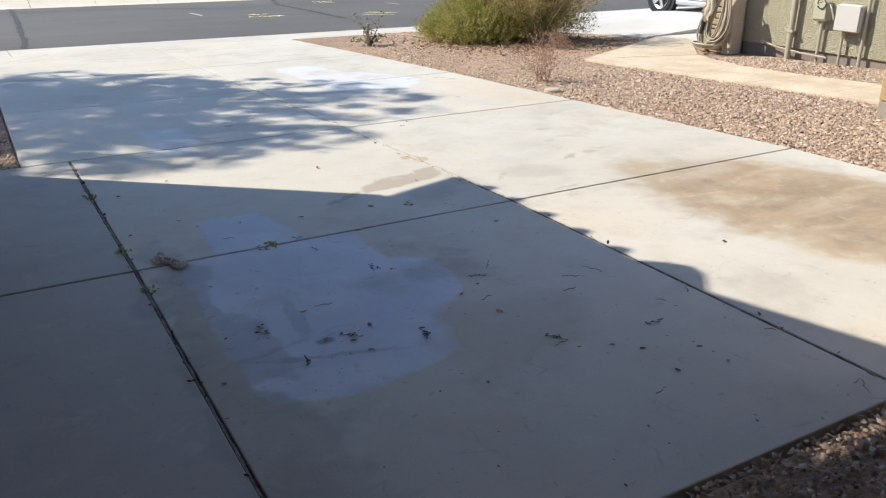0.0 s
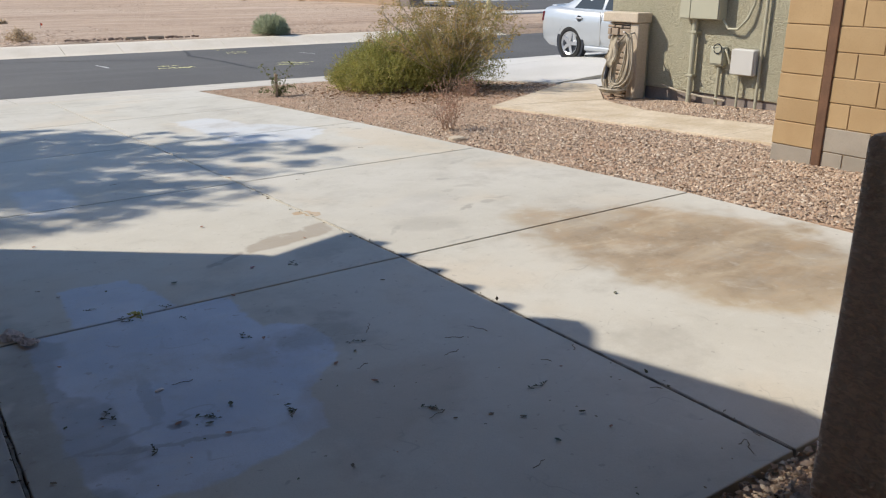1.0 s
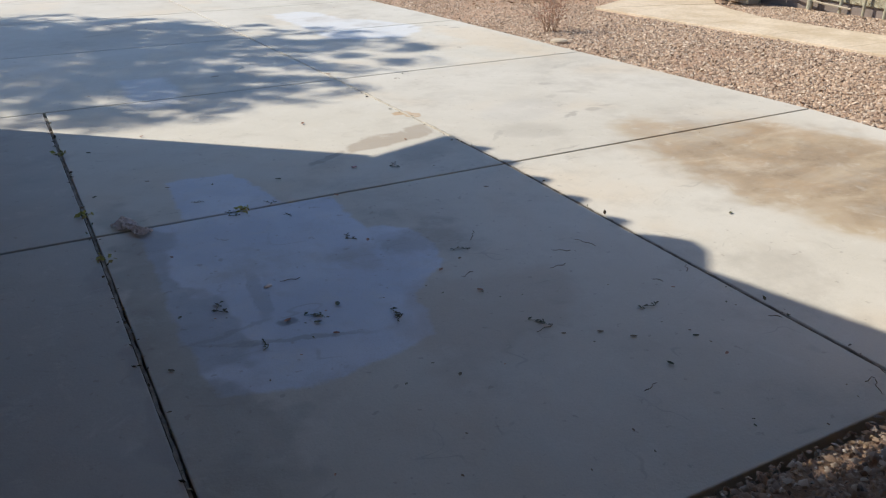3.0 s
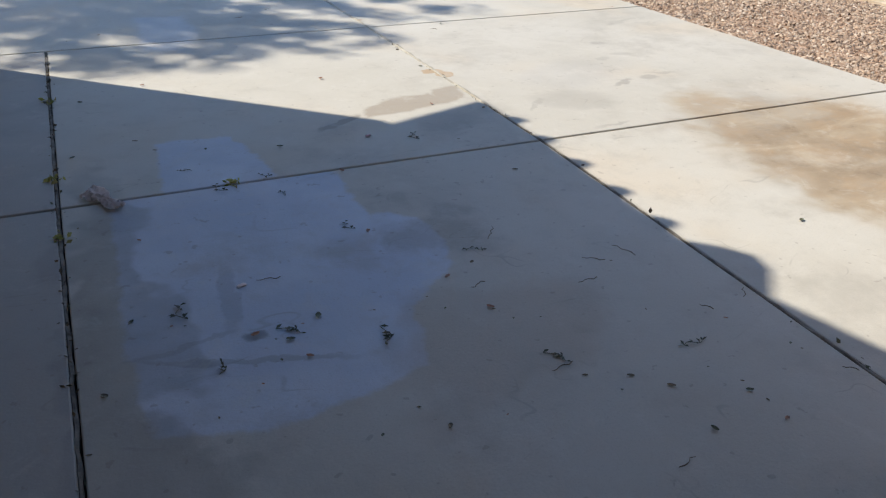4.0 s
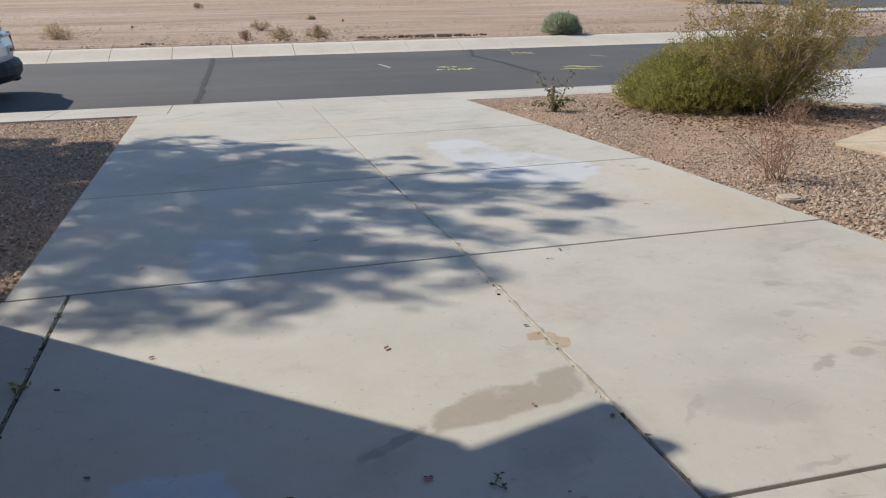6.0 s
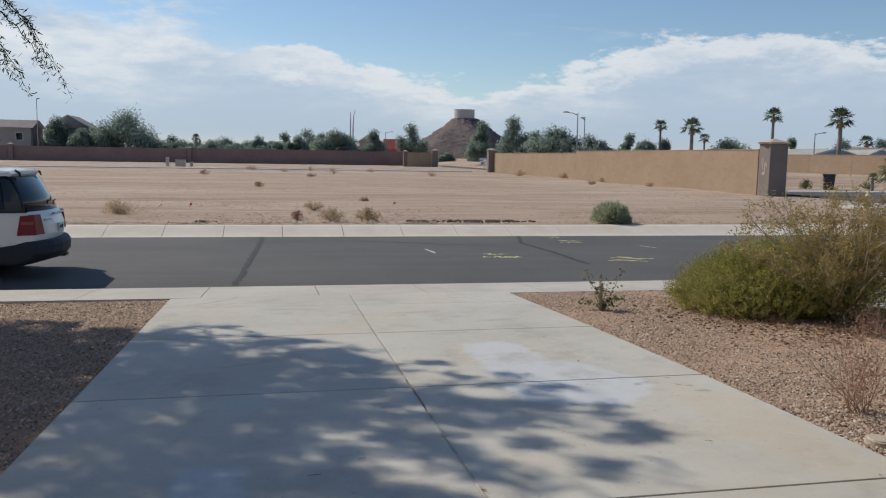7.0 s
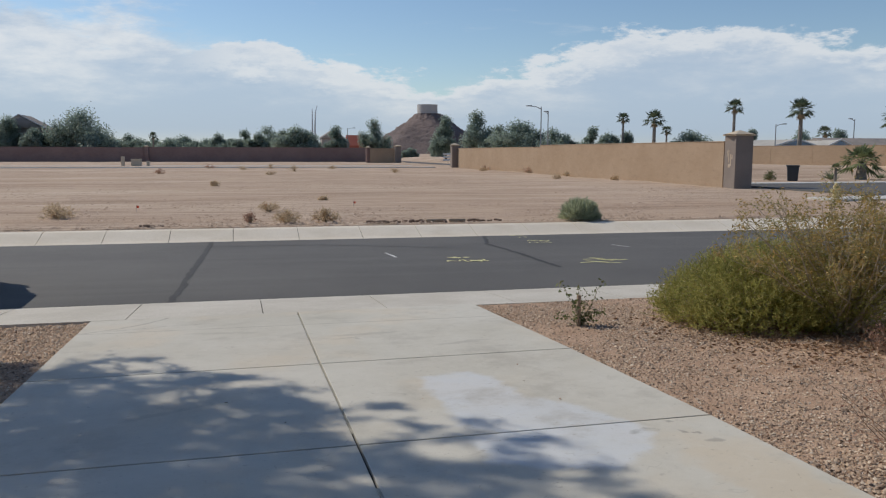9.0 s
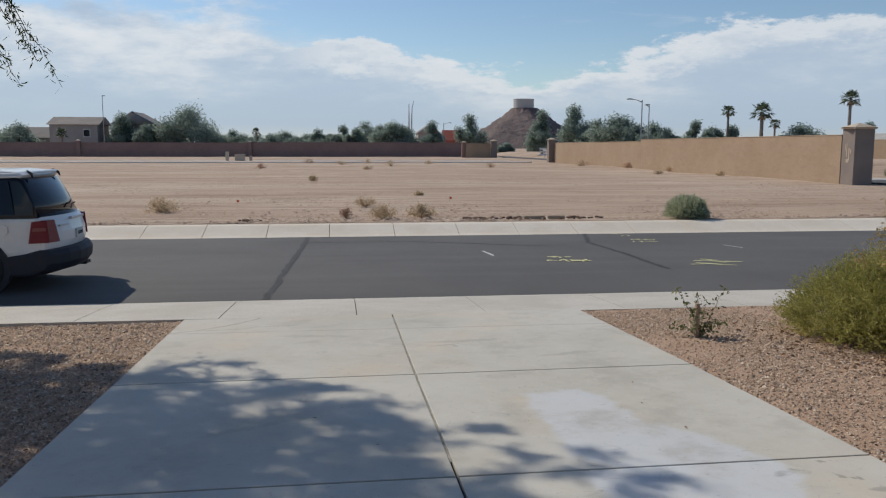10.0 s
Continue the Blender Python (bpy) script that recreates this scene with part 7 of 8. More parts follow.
def gable_house(x, y, w, d, eave, ridge, wall_mat, roof_mat, label, along_x=True, windows=()):
    t = thing("house", label, "house", pose(x, y, -0.45), "far houses")
    e, r, o = eave + 0.45, ridge + 0.45, 0.5
    part("wall", box((-w / 2, -d / 2, 0), (w / 2, d / 2, e), 0.02), wall_mat, t)
    bm = bmesh.new()
    if along_x:
        pts = [(-w / 2 - o, -d / 2 - o, e), (w / 2 + o, -d / 2 - o, e), (w / 2 + o, d / 2 + o, e), (-w / 2 - o, d / 2 + o, e), (-w / 2 - o, 0, r), (w / 2 + o, 0, r)]
        faces = [(0, 1, 5, 4), (2, 3, 4, 5), (3, 0, 4), (1, 2, 5), (0, 3, 2, 1)]
    else:
        pts = [(-w / 2 - o, -d / 2 - o, e), (w / 2 + o, -d / 2 - o, e), (w / 2 + o, d / 2 + o, e), (-w / 2 - o, d / 2 + o, e), (0, -d / 2 - o, r), (0, d / 2 + o, r)]
        faces = [(1, 2, 5, 4), (3, 0, 4, 5), (0, 1, 4), (2, 3, 5), (0, 3, 2, 1)]
    vs = [bm.verts.new(p) for p in pts]
    for f in faces:
        bm.faces.new([vs[k] for k in f])
    bmesh.ops.recalc_face_normals(bm, faces=bm.faces)
    part("roof", bm, roof_mat, t)
    if not along_x:
        y0, y1, hw = -d / 2 - o - 0.12, -d / 2 - o - 0.02, w / 2 + o - 0.25
        corners = [(-hw, y0, e + 0.01), (hw, y0, e + 0.01), (0, y0, r - 0.1), (-hw, y1, e + 0.01), (hw, y1, e + 0.01), (0, y1, r - 0.1)]
        raw("gable", np.array(corners), [(0, 1, 2), (5, 4, 3), (0, 3, 4), (0, 4, 1), (1, 4, 5), (1, 5, 2), (2, 5, 3), (2, 3, 0)], wall_mat, t)
        for sx in (-1, 1):
            part("barge_board", tube([(sx * (w / 2 + o), -d / 2 - o - 0.16, e), (0, -d / 2 - o - 0.16, r + 0.02)], 0.1, 5), M_TRIMWHITE, t, "white gable trim")
    for wx, wz, ww, wh in windows:
        frame_ob = part("window", box((wx - ww / 2 - 0.1, -d / 2 - 0.06, wz - 0.1), (wx + ww / 2 + 0.1, -d / 2 - 0.004, wz + wh + 0.1), 0.01), M_TRIMWHITE, t)
        part("pane", box((wx - ww / 2, -d / 2 - 0.075, wz), (wx + ww / 2, -d / 2 - 0.062, wz + wh)), M_GLASS, frame_ob)
    return t


gable_house(-55.3, 184.0, 9.5, 9.0, 6.0, 7.7, M_FARHOUSE, M_FARROOF, "two-storey beige stucco house beyond the wall", True, ((2.6, 4.0, 1.2, 1.4), (-2.5, 4.0, 1.4, 1.4), (0.5, 1.2, 1.6, 1.4)))
gable_house(-44.3, 188.5, 8.6, 9.0, 6.2, 8.9, M_FARROOF, M_FARROOF, "dark hip-roofed house among trees", False)
gable_house(-66.0, 196.0, 12.0, 9.0, 3.4, 5.8, M_FARHOUSE, M_FARROOF, "low beige house beyond the wall", True)
gable_house(65.7, 92.5, 6.2, 8.0, 2.35, 3.3, M_BLUEHOUSE, M_PALEROOF, "grey-blue gabled house behind the wall", False)
gable_house(69.9, 90.0, 3.6, 8.0, 2.3, 3.25, M_BLUEHOUSE, M_PALEROOF, "grey-green gabled house with white trim", False)
gable_house(76.0, 90.0, 11.5, 8.0, 2.5, 3.55, M_FARHOUSE, M_FARROOF, "low house with grey-brown roof behind the wall", True)
gable_house(39.6, 299.0, 5.4, 8.0, 3.8, 7.6, M_REDROOF, M_REDROOF, "red-roofed building far off", True)
gable_house(31.8, 305.0, 8.0, 8.0, 6.5, 9.5, M_FARHOUSE, M_FARROOF, "grey gabled hall beside a spire", False)

spire = thing("spire", "slender twin metal spire far off", "spire", pose(26.0, 318.9, -0.5))
part("mast", cyl((0, 0, 0), (0, 0, 18.4), 0.55, 0.14, 6), M_TRIMGREY, spire)
part("mast", tube([(0.9, 0, 0), (1.0, 0, 12), (1.2, 0, 17), (1.9, 0, 19.6)], [0.4, 0.3, 0.16, 0.1], 6), M_TRIMGREY, spire)


def corner_house():
    """House on the side street: cream stucco, stone pier, dark garage door, tiled roof."""
    t = thing("house", "cream stucco house with dark garage door and tiled roof", "house", pose(57.0, 62.4, 0.2, 0, 0, -43) @ Matrix.Scale(1.2, 4))
    part("wall", box((0, 0.5, 0), (9, 10, 2.9), 0.02), M_CREAM, t)
    part("front_wall", box((0, 0.0, 0), (1.5, 0.49, 2.75), 0.02), M_CREAM, t)
    for k in range(7):
        part("stone", box((-0.05, -0.06, 1.05 + 0.2 * k), (1.1, 0.0, 1.24 + 0.2 * k), 0.02), M_STONE, t)
    part("ledge", box((-0.1, -0.12, 0.85), (1.55, 0.0, 1.03), 0.02), M_CREAM, t)
    door = part("garage_door", box((1.9, 0.42, 0.0), (6.4, 0.49, 2.25), 0.01), M_DOOR, t, "dark brown sectional garage door")
    for k in range(4):
        part("door_panel", box((1.95, 0.39, 0.05 + 0.55 * k), (6.35, 0.418, 0.56 + 0.55 * k), 0.015), M_DOOR, door)
    part("frame", box((1.6, 0.2, 0), (1.88, 0.49, 2.5), 0.02), M_CREAM, t)
    bm = bmesh.new()
    pts = [(-0.8, -0.7, 2.85), (9.8, -0.7, 2.85), (9.8, 11, 2.85), (-0.8, 11, 2.85), (4.5, 4.6, 4.7), (4.5, 6.2, 4.7)]
    vs = [bm.verts.new(p) for p in pts]
    for f in ((0, 1, 4), (1, 2, 5, 4), (2, 3, 5), (3, 0, 4, 5), (0, 3, 2, 1)):
        bm.faces.new([vs[k] for k in f])
    for k in range(48):
        x = -0.7 + k * 0.225
        f = 1 - abs(x - 4.5) / 5.3
        if f > 0.05:
            add_tube(bm, [(x, -0.72, 2.9), (x, -0.7 + 5.3 * f, 2.9 + 1.85 * f)], 0.055, 6)
    bmesh.ops.recalc_face_normals(bm, faces=bm.faces)
    part("roof", bm, M_TILE, t, "brown barrel-tiled hip roof")
    return t


corner_house()
level_plate("driveway_corner", [(46.5, 50.8), (52.0, 49.5), (58, 57.5), (54.2, 58.0)], -0.33, M_PALE, "pale concrete driveway of the corner house", "driveway")


def wheelie_bin():
    t = thing("wheelie_bin", "dark blue-black wheeled rubbish bin at the kerb", "bin", pose(38.5, 52.2, -0.5, 0, 0, -35))
    part("body", box((-0.34, -0.38, 0.06), (0.34, 0.38, 1.12), 0.05, 2, -0.18), M_BIN, t)
    part("lid", box((-0.46, -0.5, 1.122), (0.46, 0.48, 1.24), 0.04, 2), M_BIN, t)
    part("handle", tube([(-0.3, 0.5, 1.1), (0, 0.56, 1.12), (0.3, 0.5, 1.1)], 0.02, 6), M_BIN, t)
    for s in (1, -1):
        part("wheel", cyl((s * 0.34, 0.34, 0.12), (s * 0.26, 0.34, 0.12), 0.12), M_TYRE, t)


wheelie_bin()


def hydrant():
    t = thing("fire_hydrant", "faded yellow fire hydrant on the far verge", "hydrant", pose(24.75, 30.9, -0.5))
    part("barrel", cyl((0, 0, 0), (0, 0, 0.62), 0.13, 0.12, 14), M_HYDRANT, t)
    part("flange", cyl((0, 0, 0.06), (0, 0, 0.11), 0.2, None, 14), M_HYDRANT, t)
    part("bonnet", cyl((0, 0, 0.62), (0, 0, 0.82), 0.15, 0.05, 14), M_HYDRANT, t)
    for s in (1, -1):
        part("nozzle", cyl((s * 0.08, 0, 0.48), (s * 0.25, 0, 0.48), 0.07), M_HYDRANT, t)


hydrant()
fan_palm(47.5, 55.8, 2.3, 4.2, 231, -0.4, True)
fan_palm(41.0, 50.8, 0.9, 1.1, 232, -0.4, True)


def agave(x, y, size, seed):
    random.seed(seed)
    t = thing("agave", "blue-grey spiky agave in a gravel bed", "agave", pose(x, y, -0.42), "agaves")
    bm = bmesh.new()
    for i in range(26):
        a, e = i * 2.4, random.uniform(0.2, 1.25)
        d = Vector((math.cos(a) * math.cos(e), math.sin(a) * math.cos(e), math.sin(e))) * size * random.uniform(0.8, 1)
        add_tube(bm, [(0, 0, 0.02), d * 0.45 + Vector((0, 0, 0.02)), d], [size * 0.03, size * 0.05, 0.004], 4)
    part("leaves", bm, M_LEAF_GREY, t)


agave(43.4, 54.2, 0.85, 5)
agave(49.8, 56.2, 0.55, 6)

# ---- things on the empty lot ----
scrub(9.5, 23.55, 1.2, 0.66, M_LEAF_GREY, 401, "round grey-green desert bush beside the kerb", M_LEAF_GREY, 9000, 0.17, "desert_bush")
scrub(37.6, 53.6, 1.1, 0.75, M_LEAF_SAPLING, 440, "dark green low shrub in a gravel bed", count=900, size=0.12)
scrub(-6.1, 26.8, 1.4, 0.42, M_LEAF_DRY, 402, "dry straw-coloured scrub on bare soil", count=1500)
scrub(0.6, 24.0, 0.9, 0.36, M_LEAF_DRY, 403, "dry straw-coloured scrub on bare soil", count=1100)
scrub(1.7, 24.1, 0.85, 0.38, M_LEAF_DRY, 404, "yellowish dry scrub on bare soil", count=1300)
scrub(-0.45, 24.2, 0.5, 0.28, M_LEAF_RED, 405, "withered reddish weed on bare soil", count=350)
scrub(0.25, 28.6, 1.0, 0.3, M_LEAF_DRY, 406, "dry straw-coloured scrub on bare soil", count=600)
for i, (x, y, w) in enumerate([(-7.8, 77.0, 1.3), (4.7, 86.0, 1.9), (1.8, 72.0, 1.0), (24.0, 83.0, 1.2), (27.0, 77.0, 1.5), (22.8, 59.0, 0.9), (26.2, 56.0, 0.8), (2.6, 34.0, 0.45), (-4.4, 101.0, 1.6), (2.6, 98.0, 1.5), (-0.5, 92.0, 1.3), (26.5, 66.0, 1.0), (25.9, 88.0, 1.6), (9.5, 95.0, 1.3), (-2.2, 50.0, 0.8), (14.0, 80.0, 1.2)]):
    scrub(x, y, w, w * 0.38, M_LEAF_DRY if i % 4 else M_LEAF_RED, 410 + i, "small dry scrub scattered over the lot", count=260, size=0.13)


def timber(x, y, length, turn, seed):
    random.seed(seed)
    t = part("timber", box((-length / 2, -0.07, 0), (length / 2, 0.07, 0.10), 0.03, 2), M_WOOD, m=pose(x, y, DESERT_Z - 0.03, 0, 0, turn))
    tagged(t, "weathered timber offcut lying on bare soil", "timber", "timbers")


timber(4.9, 23.5, 0.62, 3, 1)
timber(5.55, 23.52, 0.5, -4, 2)


def rubble(x, y, spread, count, seed):
    """A low scatter of broken clods and bark chips."""
    g = np.random.default_rng(seed)
    bm = bmesh.new()
    for k in range(count):
        r = g.uniform(0.015, 0.055)
        px, py = x + g.normal(0, spread), y + g.normal(0, 0.10)
        add_box(bm, (px - r * g.uniform(0.8, 2.2), py - r, DESERT_Z - 0.02), (px + r * g.uniform(0.8, 2.2), py + r, DESERT_Z + r * g.uniform(0.5, 1.3)), r * 0.3, 1, 0.0)
    tagged(part("rubble", bm, M_RUBBLE), "dark broken bark and clods on bare soil", "rubble", "rubble heaps", kind="stuff")


rubble(3.25, 23.5, 0.24, 34, 5)
rubble(4.4, 23.55, 0.4, 26, 6)
rubble(6.1, 23.6, 0.35, 20, 7)
rubble(-3.0, 23.5, 0.15, 9, 8)


def flag(x, y):
    t = thing("survey_flag", "small orange survey flag in bare soil", "flag", pose(x, y, DESERT_Z), "survey flags")
    part("stake", cyl((0, 0, -0.05), (0, 0, 0.23), 0.005, None, 5), M_STEEL, t)
    bm = bmesh.new()
    q = [bm.verts.new(p) for p in ((0, 0.005, 0.22), (0.08, 0.02, 0.2), (0.07, -0.01, 0.13), (0, 0.005, 0.14))]
    bm.faces.new(q)
    bmesh.ops.solidify(bm, geom=list(bm.faces), thickness=0.004)
    part("flag", bm, M_ORANGE, t)


for x, y in ((-4.1, 29.1), (0.1, 29.2), (3.35, 30.2)):
    flag(x, y)

box_a = thing("utility_pedestal", "small beige utility pedestals in the lot", "utility box", pose(-16.35, 119.0, -0.45))
part("post", box((-0.22, -0.2, 0), (0.22, 0.2, 1.3), 0.03), M_CAP, box_a)
box_b = thing("utility_cabinet", "low beige utility cabinet in the lot", "utility box", pose(-14.6, 119.0, -0.45))
part("body", box((-0.66, -0.5, 0), (0.66, 0.5, 0.85), 0.04), M_CAP, box_b)
part("lid", box((-0.71, -0.55, 0.853), (0.71, 0.55, 0.95), 0.03), M_CAP, box_b)
box_c = thing("utility_pedestal", "small beige utility pedestal in the lot", "utility box", pose(-13.1, 119.0, -0.45))
part("post", box((-0.2, -0.2, 0), (0.2, 0.2, 0.7), 0.03), M_CAP, box_c)

gate_sign = thing("road_sign", "small striped road barrier sign by the gate", "sign", pose(34.6, 140.0, -0.4))
part("post", cyl((0, 0, 0), (0, 0, 1.2), 0.05, None, 6), M_STEEL, gate_sign)
for k in range(3):
    part("board", box((-0.9, -0.05, 0.5 + 0.5 * k), (0.9, 0.0, 0.8 + 0.5 * k), 0.01), M_SIGN, gate_sign)

track = part("track", sweep([(104.5, DESERT_Z + 0.10), (106.5, DESERT_Z + 0.10)], -95, 24, 0.3), M_PALE)
tagged(track, "thin pale graded track across the far end of the lot", "track", kind="structure")

# clods and pebbles on the graded soil
g = np.random.default_rng(77)
n = 34000
cx, cy = g.uniform(-16, 26, n), 23.1 + g.random(n) ** 2.2 * 34
keep = patchy(cx, cy, 0.5, 5) > 0.35 * g.random(n) + 0.2
cx, cy = cx[keep], cy[keep]
n = len(cx)
tri = np.array([(0, 2, 4), (2, 1, 4), (1, 3, 4), (3, 0, 4)])
s = 0.009 + 0.05 * g.random(n) ** 5
v = np.array([(1, 0, 0), (-1, 0, 0), (0, 1, 0), (0, -1, 0), (0, 0, 0.8)], float)[None] * s[:, None, None] * g.uniform(0.6, 1.4, (n, 5, 3)) + np.stack([cx, cy, np.full(n, DESERT_Z - 0.005)], -1)[:, None]
tagged(raw("clods", v.reshape(-1, 3), (tri[None] + 5 * np.arange(n)[:, None, None]).reshape(-1, 3), M_CLOD), "scattered soil clods on the graded lot", "soil", kind="stuff")

# ---- litter on the slabs ----
def site_pose(x, y, turn=0.0, z=0.0):
    return SITE @ pose(x, y, z + apron(y), 0, 0, turn)


def curled_leaf(size, curl, seed):
    g = random.Random(seed)
    bm = bmesh.new()
    rows = []
    for i in range(6):
        f = i / 5
        w = math.sin(math.pi * (0.08 + 0.84 * f)) * size * 0.3
        rows.append([bm.verts.new(((f - 0.5) * size, w * s + g.gauss(0, size * 0.02), 0.003 + abs(s) * curl * size * 0.25 + curl * size * 0.3 * (f - 0.5) ** 2 + g.random() * size * 0.03)) for s in (-1, -0.4, 0.4, 1)])
    for a, b in zip(rows, rows[1:]):
        for j in range(3):
            bm.faces.new((a[j], a[j + 1], b[j + 1], b[j]))
    me = bpy.data.meshes.new("leaf")
    bm.to_mesh(me)
    bm.free()
    return me


def leaf_clump(size, seed):
    """A fallen sprig: a bent stalk with several narrow leaflets."""
    q = random.Random(seed)
    bm = bmesh.new()
    line = [Vector((size * (k / 4 - 0.5), size * 0.18 * math.sin(k * 1.3 + seed), 0.003 + 0.004 * q.random())) for k in range(5)]
    add_tube(bm, line, 0.0011, 4)
    for k in range(9):
        o = line[q.randrange(5)]
        a, long = q.uniform(0, 6.28), size * q.uniform(0.2, 0.38)
        d, up = Vector((math.cos(a), math.sin(a), 0)), q.uniform(0.0, 0.35)
        w = Vector((-d.y, d.x, q.uniform(-0.5, 0.5))) * long * 0.2
        mid, tip = o + d * long * 0.5 + Vector((0, 0, long * up)), o + d * long + Vector((0, 0, long * up * 0.7))
        bm.faces.new([bm.verts.new(v) for v in (o, mid + w, tip, mid - w)])
    me = bpy.data.meshes.new("leaf")
    bm.to_mesh(me)
    bm.free()
    return me


leaf_meshes = []
for i in range(7):
    me = curled_leaf(0.024 + 0.004 * (i % 3), 0.35 + 0.15 * (i % 4), 500 + i)
    me.materials.append((M_LEAF_DEAD, M_LEAF_FALLEN, M_LEAF_RED, M_LEAF_FALLEN)[i % 4])
    leaf_meshes.append(me)
clump_meshes = []
for i in range(5):
    me = leaf_clump(0.05 + 0.008 * i, 520 + i)
    me.materials.append(M_LEAF_FALLEN)
    clump_meshes.append(me)
g = random.Random(91)


def drop_leaf(x, y, scale=1.0, sprig=False):
    me = g.choice(clump_meshes if sprig else leaf_meshes)
    scale *= g.uniform(0.7, 1.1)
    ob = mesh_ob("leaf", me, m=site_pose(x, y, g.uniform(0, 360)) @ Matrix.Scale(scale, 4))
    tagged(ob, "fallen grey-green sprig of small leaves on concrete" if sprig else "dry curled dead leaf lying on concrete", "leaf", "fallen leaves")


for x, y in [(-1.61, 0.21), (-1.31, 0.03), (-1.52, -0.03), (-1.29, -0.16), (-1.14, -0.52), (-1.8, -0.89), (-1.73, -1.22), (-1.51, -1.1), (-0.77, -0.85), (-0.83, -1.51), (-0.55, 0.26), (-1.25, -1.23), (-0.41, -1.61)]:
    drop_leaf(x, y, 1.0, True)
for x, y in [(-1.77, 0.65), (-1.70, 0.50), (-1.49, 0.43), (-1.00, -0.03), (-1.86, -0.37), (-1.08, -0.59), (-1.61, -1.09), (-1.52, -1.15), (-1.49, -1.25), (-1.41, -1.06), (-0.94, -0.99), (-0.82, -0.93), (-0.80, -1.62), (-0.68, -1.67), (-0.60, -1.75), (-2.04, -1.22), (-1.24, -1.67), (-0.40, -1.98), (-0.41, -1.85), (-0.61, -1.94)]:
    drop_leaf(x, y)
for x, y in [(-0.89, -1.21), (-1.94, -0.89), (-0.75, 0.34), (-1.17, 0.35), (-0.68, 1.35), (-1.97, 1.34), (-2.04, 0.53), (0.54, -1.1), (-0.29, -0.27), (-0.03, 1.41), (0.03, 1.95), (0.04, 2.75), (-1.64, 1.56), (2.18, 2.57), (0.57, 2.45), (-0.27, 0.69), (-0.04, 0.53), (-0.79, 6.15), (-0.39, 5.53), (1.61, 5.58), (1.68, 6.75), (1.54, 6.18), (-1.78, 2.88)]:
    drop_leaf(x, y)
for i in range(40):
    drop_leaf(g.uniform(-2.0, 0.0), g.uniform(-2.4, -0.9), 0.42)
for i in range(26):
    drop_leaf(g.uniform(-2.3, 2.3), g.uniform(-0.5, 9.8), 0.4)
for i in range(14):
    drop_leaf(g.uniform(-2.14, -2.08), g.uniform(-2.4, 2.4), 0.6, i % 3 == 0)

twig_meshes = []
for i in range(4):
    bm = bmesh.new()
    L = 0.045 + 0.018 * i
    pts = [(L * (k / 5 - 0.5), g.gauss(0, L * 0.06) + L * 0.25 * (k / 5 - 0.5) ** 2, 0.004 + g.random() * 0.006) for k in range(6)]
    add_tube(bm, pts, [0.0014, 0.0016, 0.0015, 0.0013, 0.0012, 0.0008], 4)
    me = bpy.data.meshes.new("twig")
    bm.to_mesh(me)
    bm.free()
    me.materials.append(M_BARK if i % 2 else M_LEAF_DEAD)
    twig_meshes.append(me)
for i in range(18):
    x, y = (g.uniform(-1.1, 0.0), g.uniform(-2.4, -1.0)) if i < 12 else (g.uniform(-2.3, 2.2), g.uniform(-1.0, 4.0))
    tagged(mesh_ob("twig", g.choice(twig_meshes), m=site_pose(x, y, g.uniform(0, 360))), "thin dry twig lying on concrete", "twig", "fallen twigs")


def crumpled_paper():
    gg = random.Random(7)
    bm = bmesh.new()
    rows = []
    for i in range(19):
        f = i / 18
        rows.append([bm.verts.new(((f - 0.5) * 0.21 + gg.gauss(0, 0.003), (j / 8 - 0.5) * (0.095 - 0.05 * f + 0.02 * math.sin(f * 9)) + gg.gauss(0, 0.003), 0.005 + 0.016 * gg.random() + 0.02 * (1 - f) * math.sin(math.pi * j / 8))) for j in range(9)])
    for a, b in zip(rows, rows[1:]):
        for j in range(8):
            bm.faces.new((a[j], a[j + 1], b[j + 1], b[j]))
    bmesh.ops.solidify(bm, geom=list(bm.faces), thickness=0.003)
    bmesh.ops.triangulate(bm, faces=bm.faces)
    tagged(part("paper_towel", bm, M_PAPER, m=site_pose(-1.945, 0.0, -64)), "crumpled dirty paper towel lying on a slab joint", "litter")


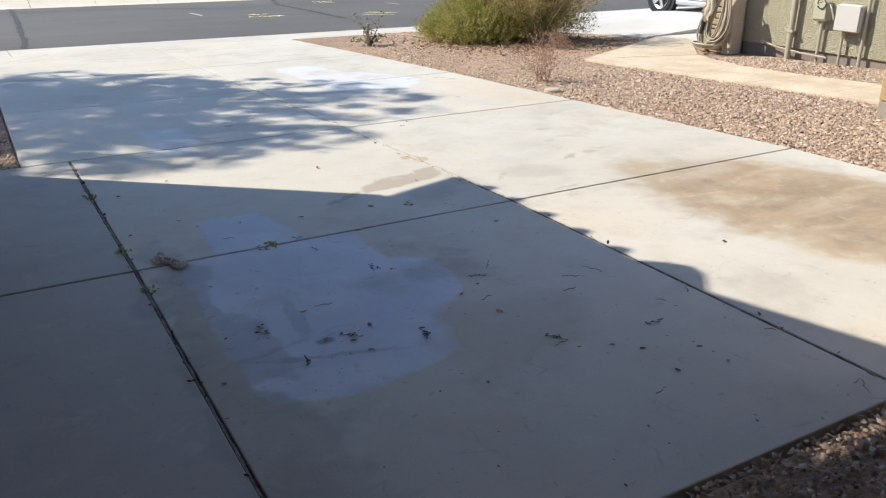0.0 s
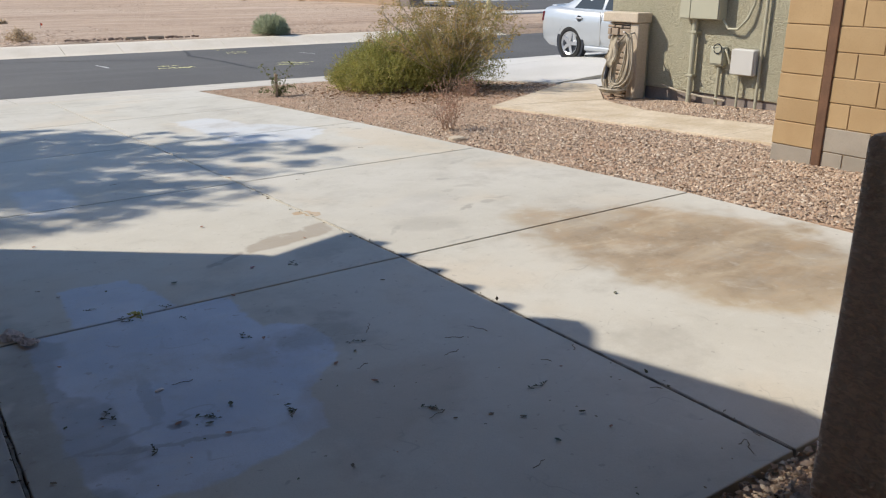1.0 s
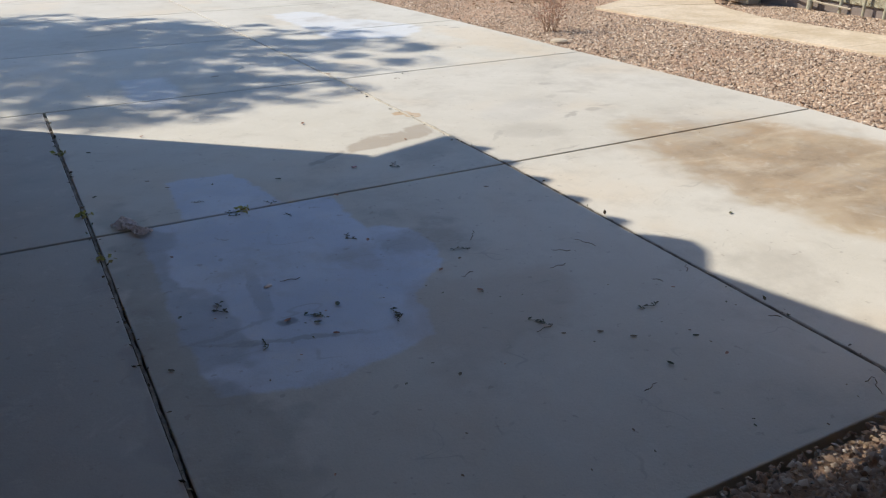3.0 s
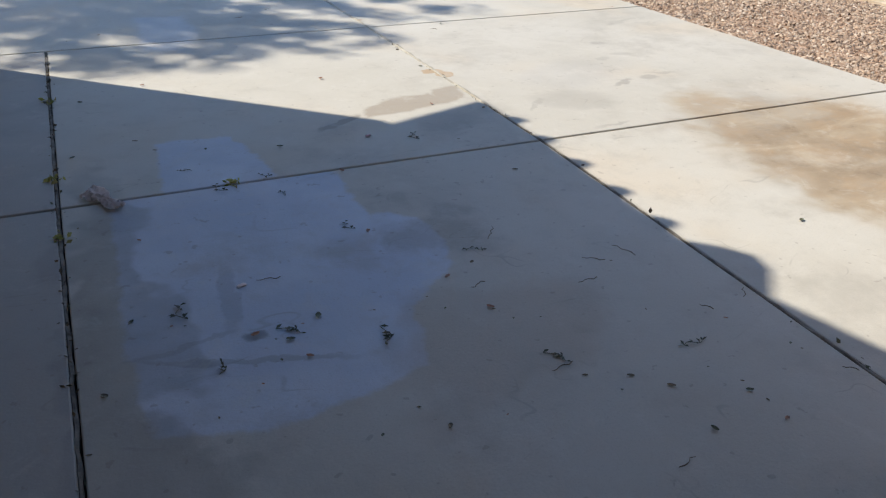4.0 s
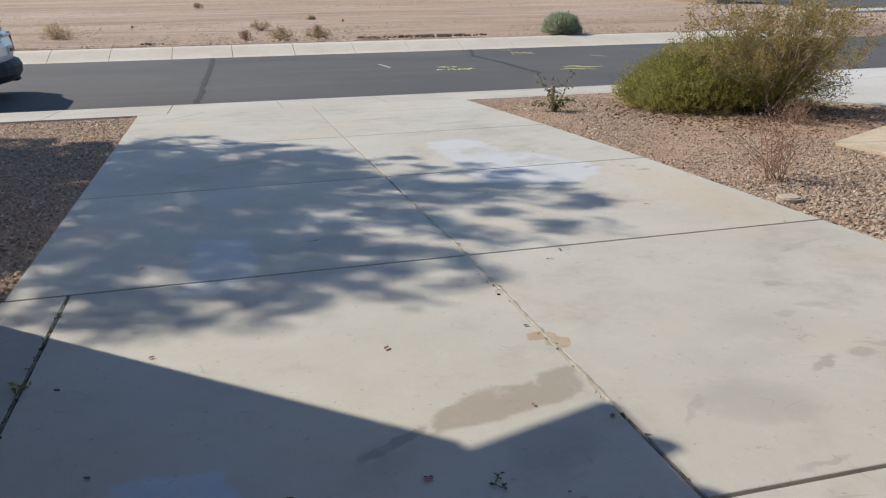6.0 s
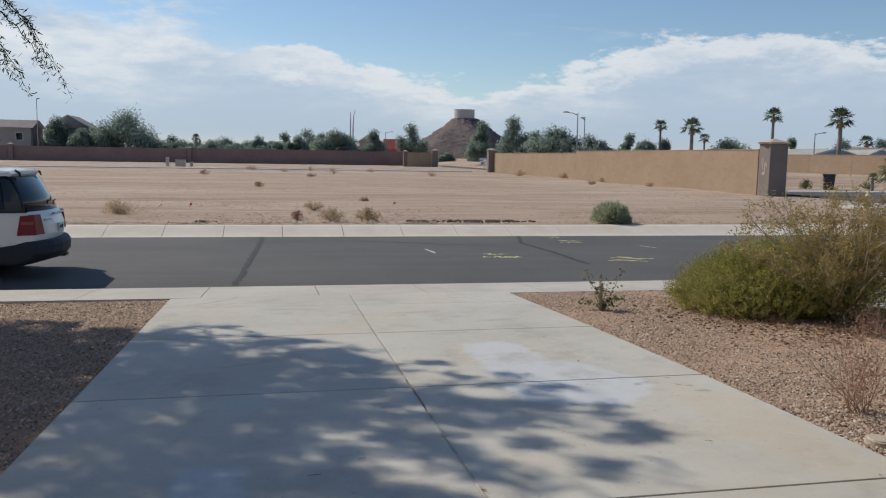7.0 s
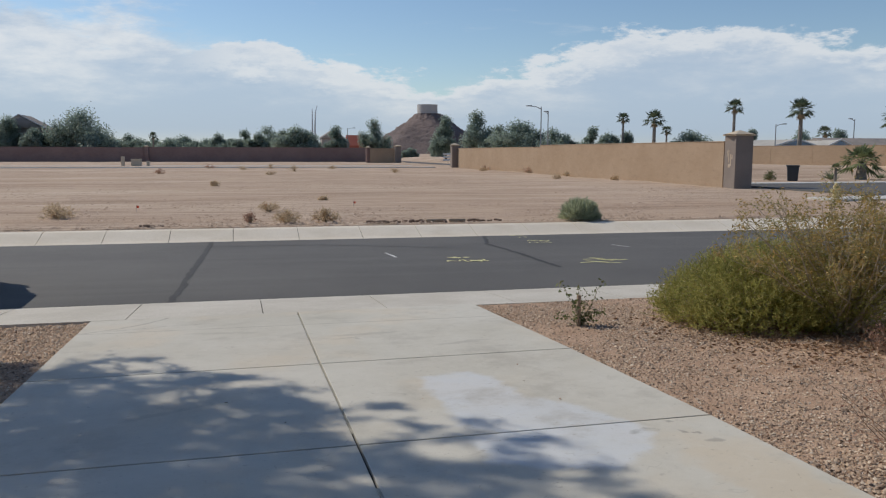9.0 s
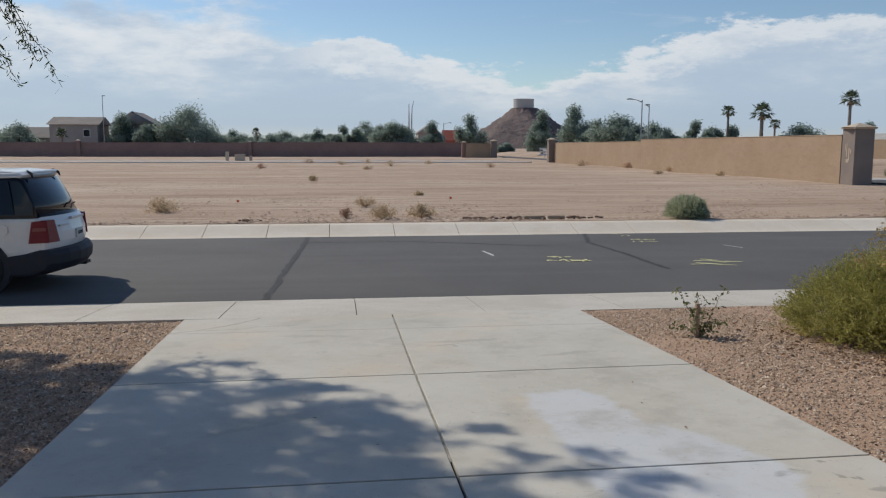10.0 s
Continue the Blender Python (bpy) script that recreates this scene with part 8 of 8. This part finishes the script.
crumpled_paper()
tagged(part("paper_scrap", box((-0.02, -0.011, 0.002), (0.02, 0.011, 0.009), 0.004, 1, 0.5), M_PAPER, m=site_pose(-1.59, -0.8, 20)), "small white scrap on the slab", "litter")

petal = curled_leaf(0.036, 0.4, 3)
petal.materials.append(M_PETAL)
tagged(mesh_ob("petal", petal, m=site_pose(-0.75, 0.335, 30)), "small pink flower petal on the slab", "litter")

# weeds in the left joint
random.seed(95)
for x, y in ((-2.115, -0.25), (-2.115, 0.3), (-1.46, 0.0), (-2.115, 1.4)):
    t = thing("weed", "small green weed growing in a slab joint", "weed", site_pose(x, y), "joint weeds")
    pts = [(random.gauss(0, 0.018), random.gauss(0, 0.03), 0.002 + abs(random.gauss(0, 0.008))) for k in range(16)]
    v, f = leaves(pts, 0.03, int(abs(x * 100 + y * 1000)) + 1, 0, 0.5, 0.6)
    raw("leaves", v, f, M_LEAF_BUSH, t)
n = 260
g2 = np.random.default_rng(14)
pts = np.stack([np.where(g2.random(n) < 0.75, -2.115, 0.0) + g2.normal(0, 0.008, n), g2.uniform(-2.4, 2.4, n), np.full(n, -0.004)], -1)
pts[:, 2] += 0.028 * np.minimum(0, pts[:, 1])
v, f = leaves(pts, 0.022, 3, -0.2, 0.6, 0.5)
tagged(raw("joint_debris", v, f, M_LEAF_DEAD, m=SITE), "bits of dry leaf caught in the joints", "litter", kind="stuff")

# dry leaf litter under the shrubs
n = 5200
g2 = np.random.default_rng(15)
a, q = g2.uniform(0, 2 * np.pi, n), np.abs(g2.normal(0, 0.75, n)) + 0.25
lx, ly = np.where(g2.random(n) < 0.5, 4.9, 5.5) + np.cos(a) * q, np.where(g2.random(n) < 0.5, 8.0, 7.0) + np.sin(a) * q
ok = (lx > 2.6) & (ly < 10.2) & ~inside(lx, ly, PATH_OUT)
pts = np.stack([lx, ly, 0.00436 * lx - 0.0384 * ly - 0.024 + 0.008 * g2.random(n)], -1)[ok]
v, f = leaves(pts, 0.05, 8, 0, 0.4, 0.15)
tagged(raw("leaf_litter", v, f, M_LEAF_LITTER), "dry reddish leaf litter strewn on gravel under the shrubs", "litter", kind="stuff")
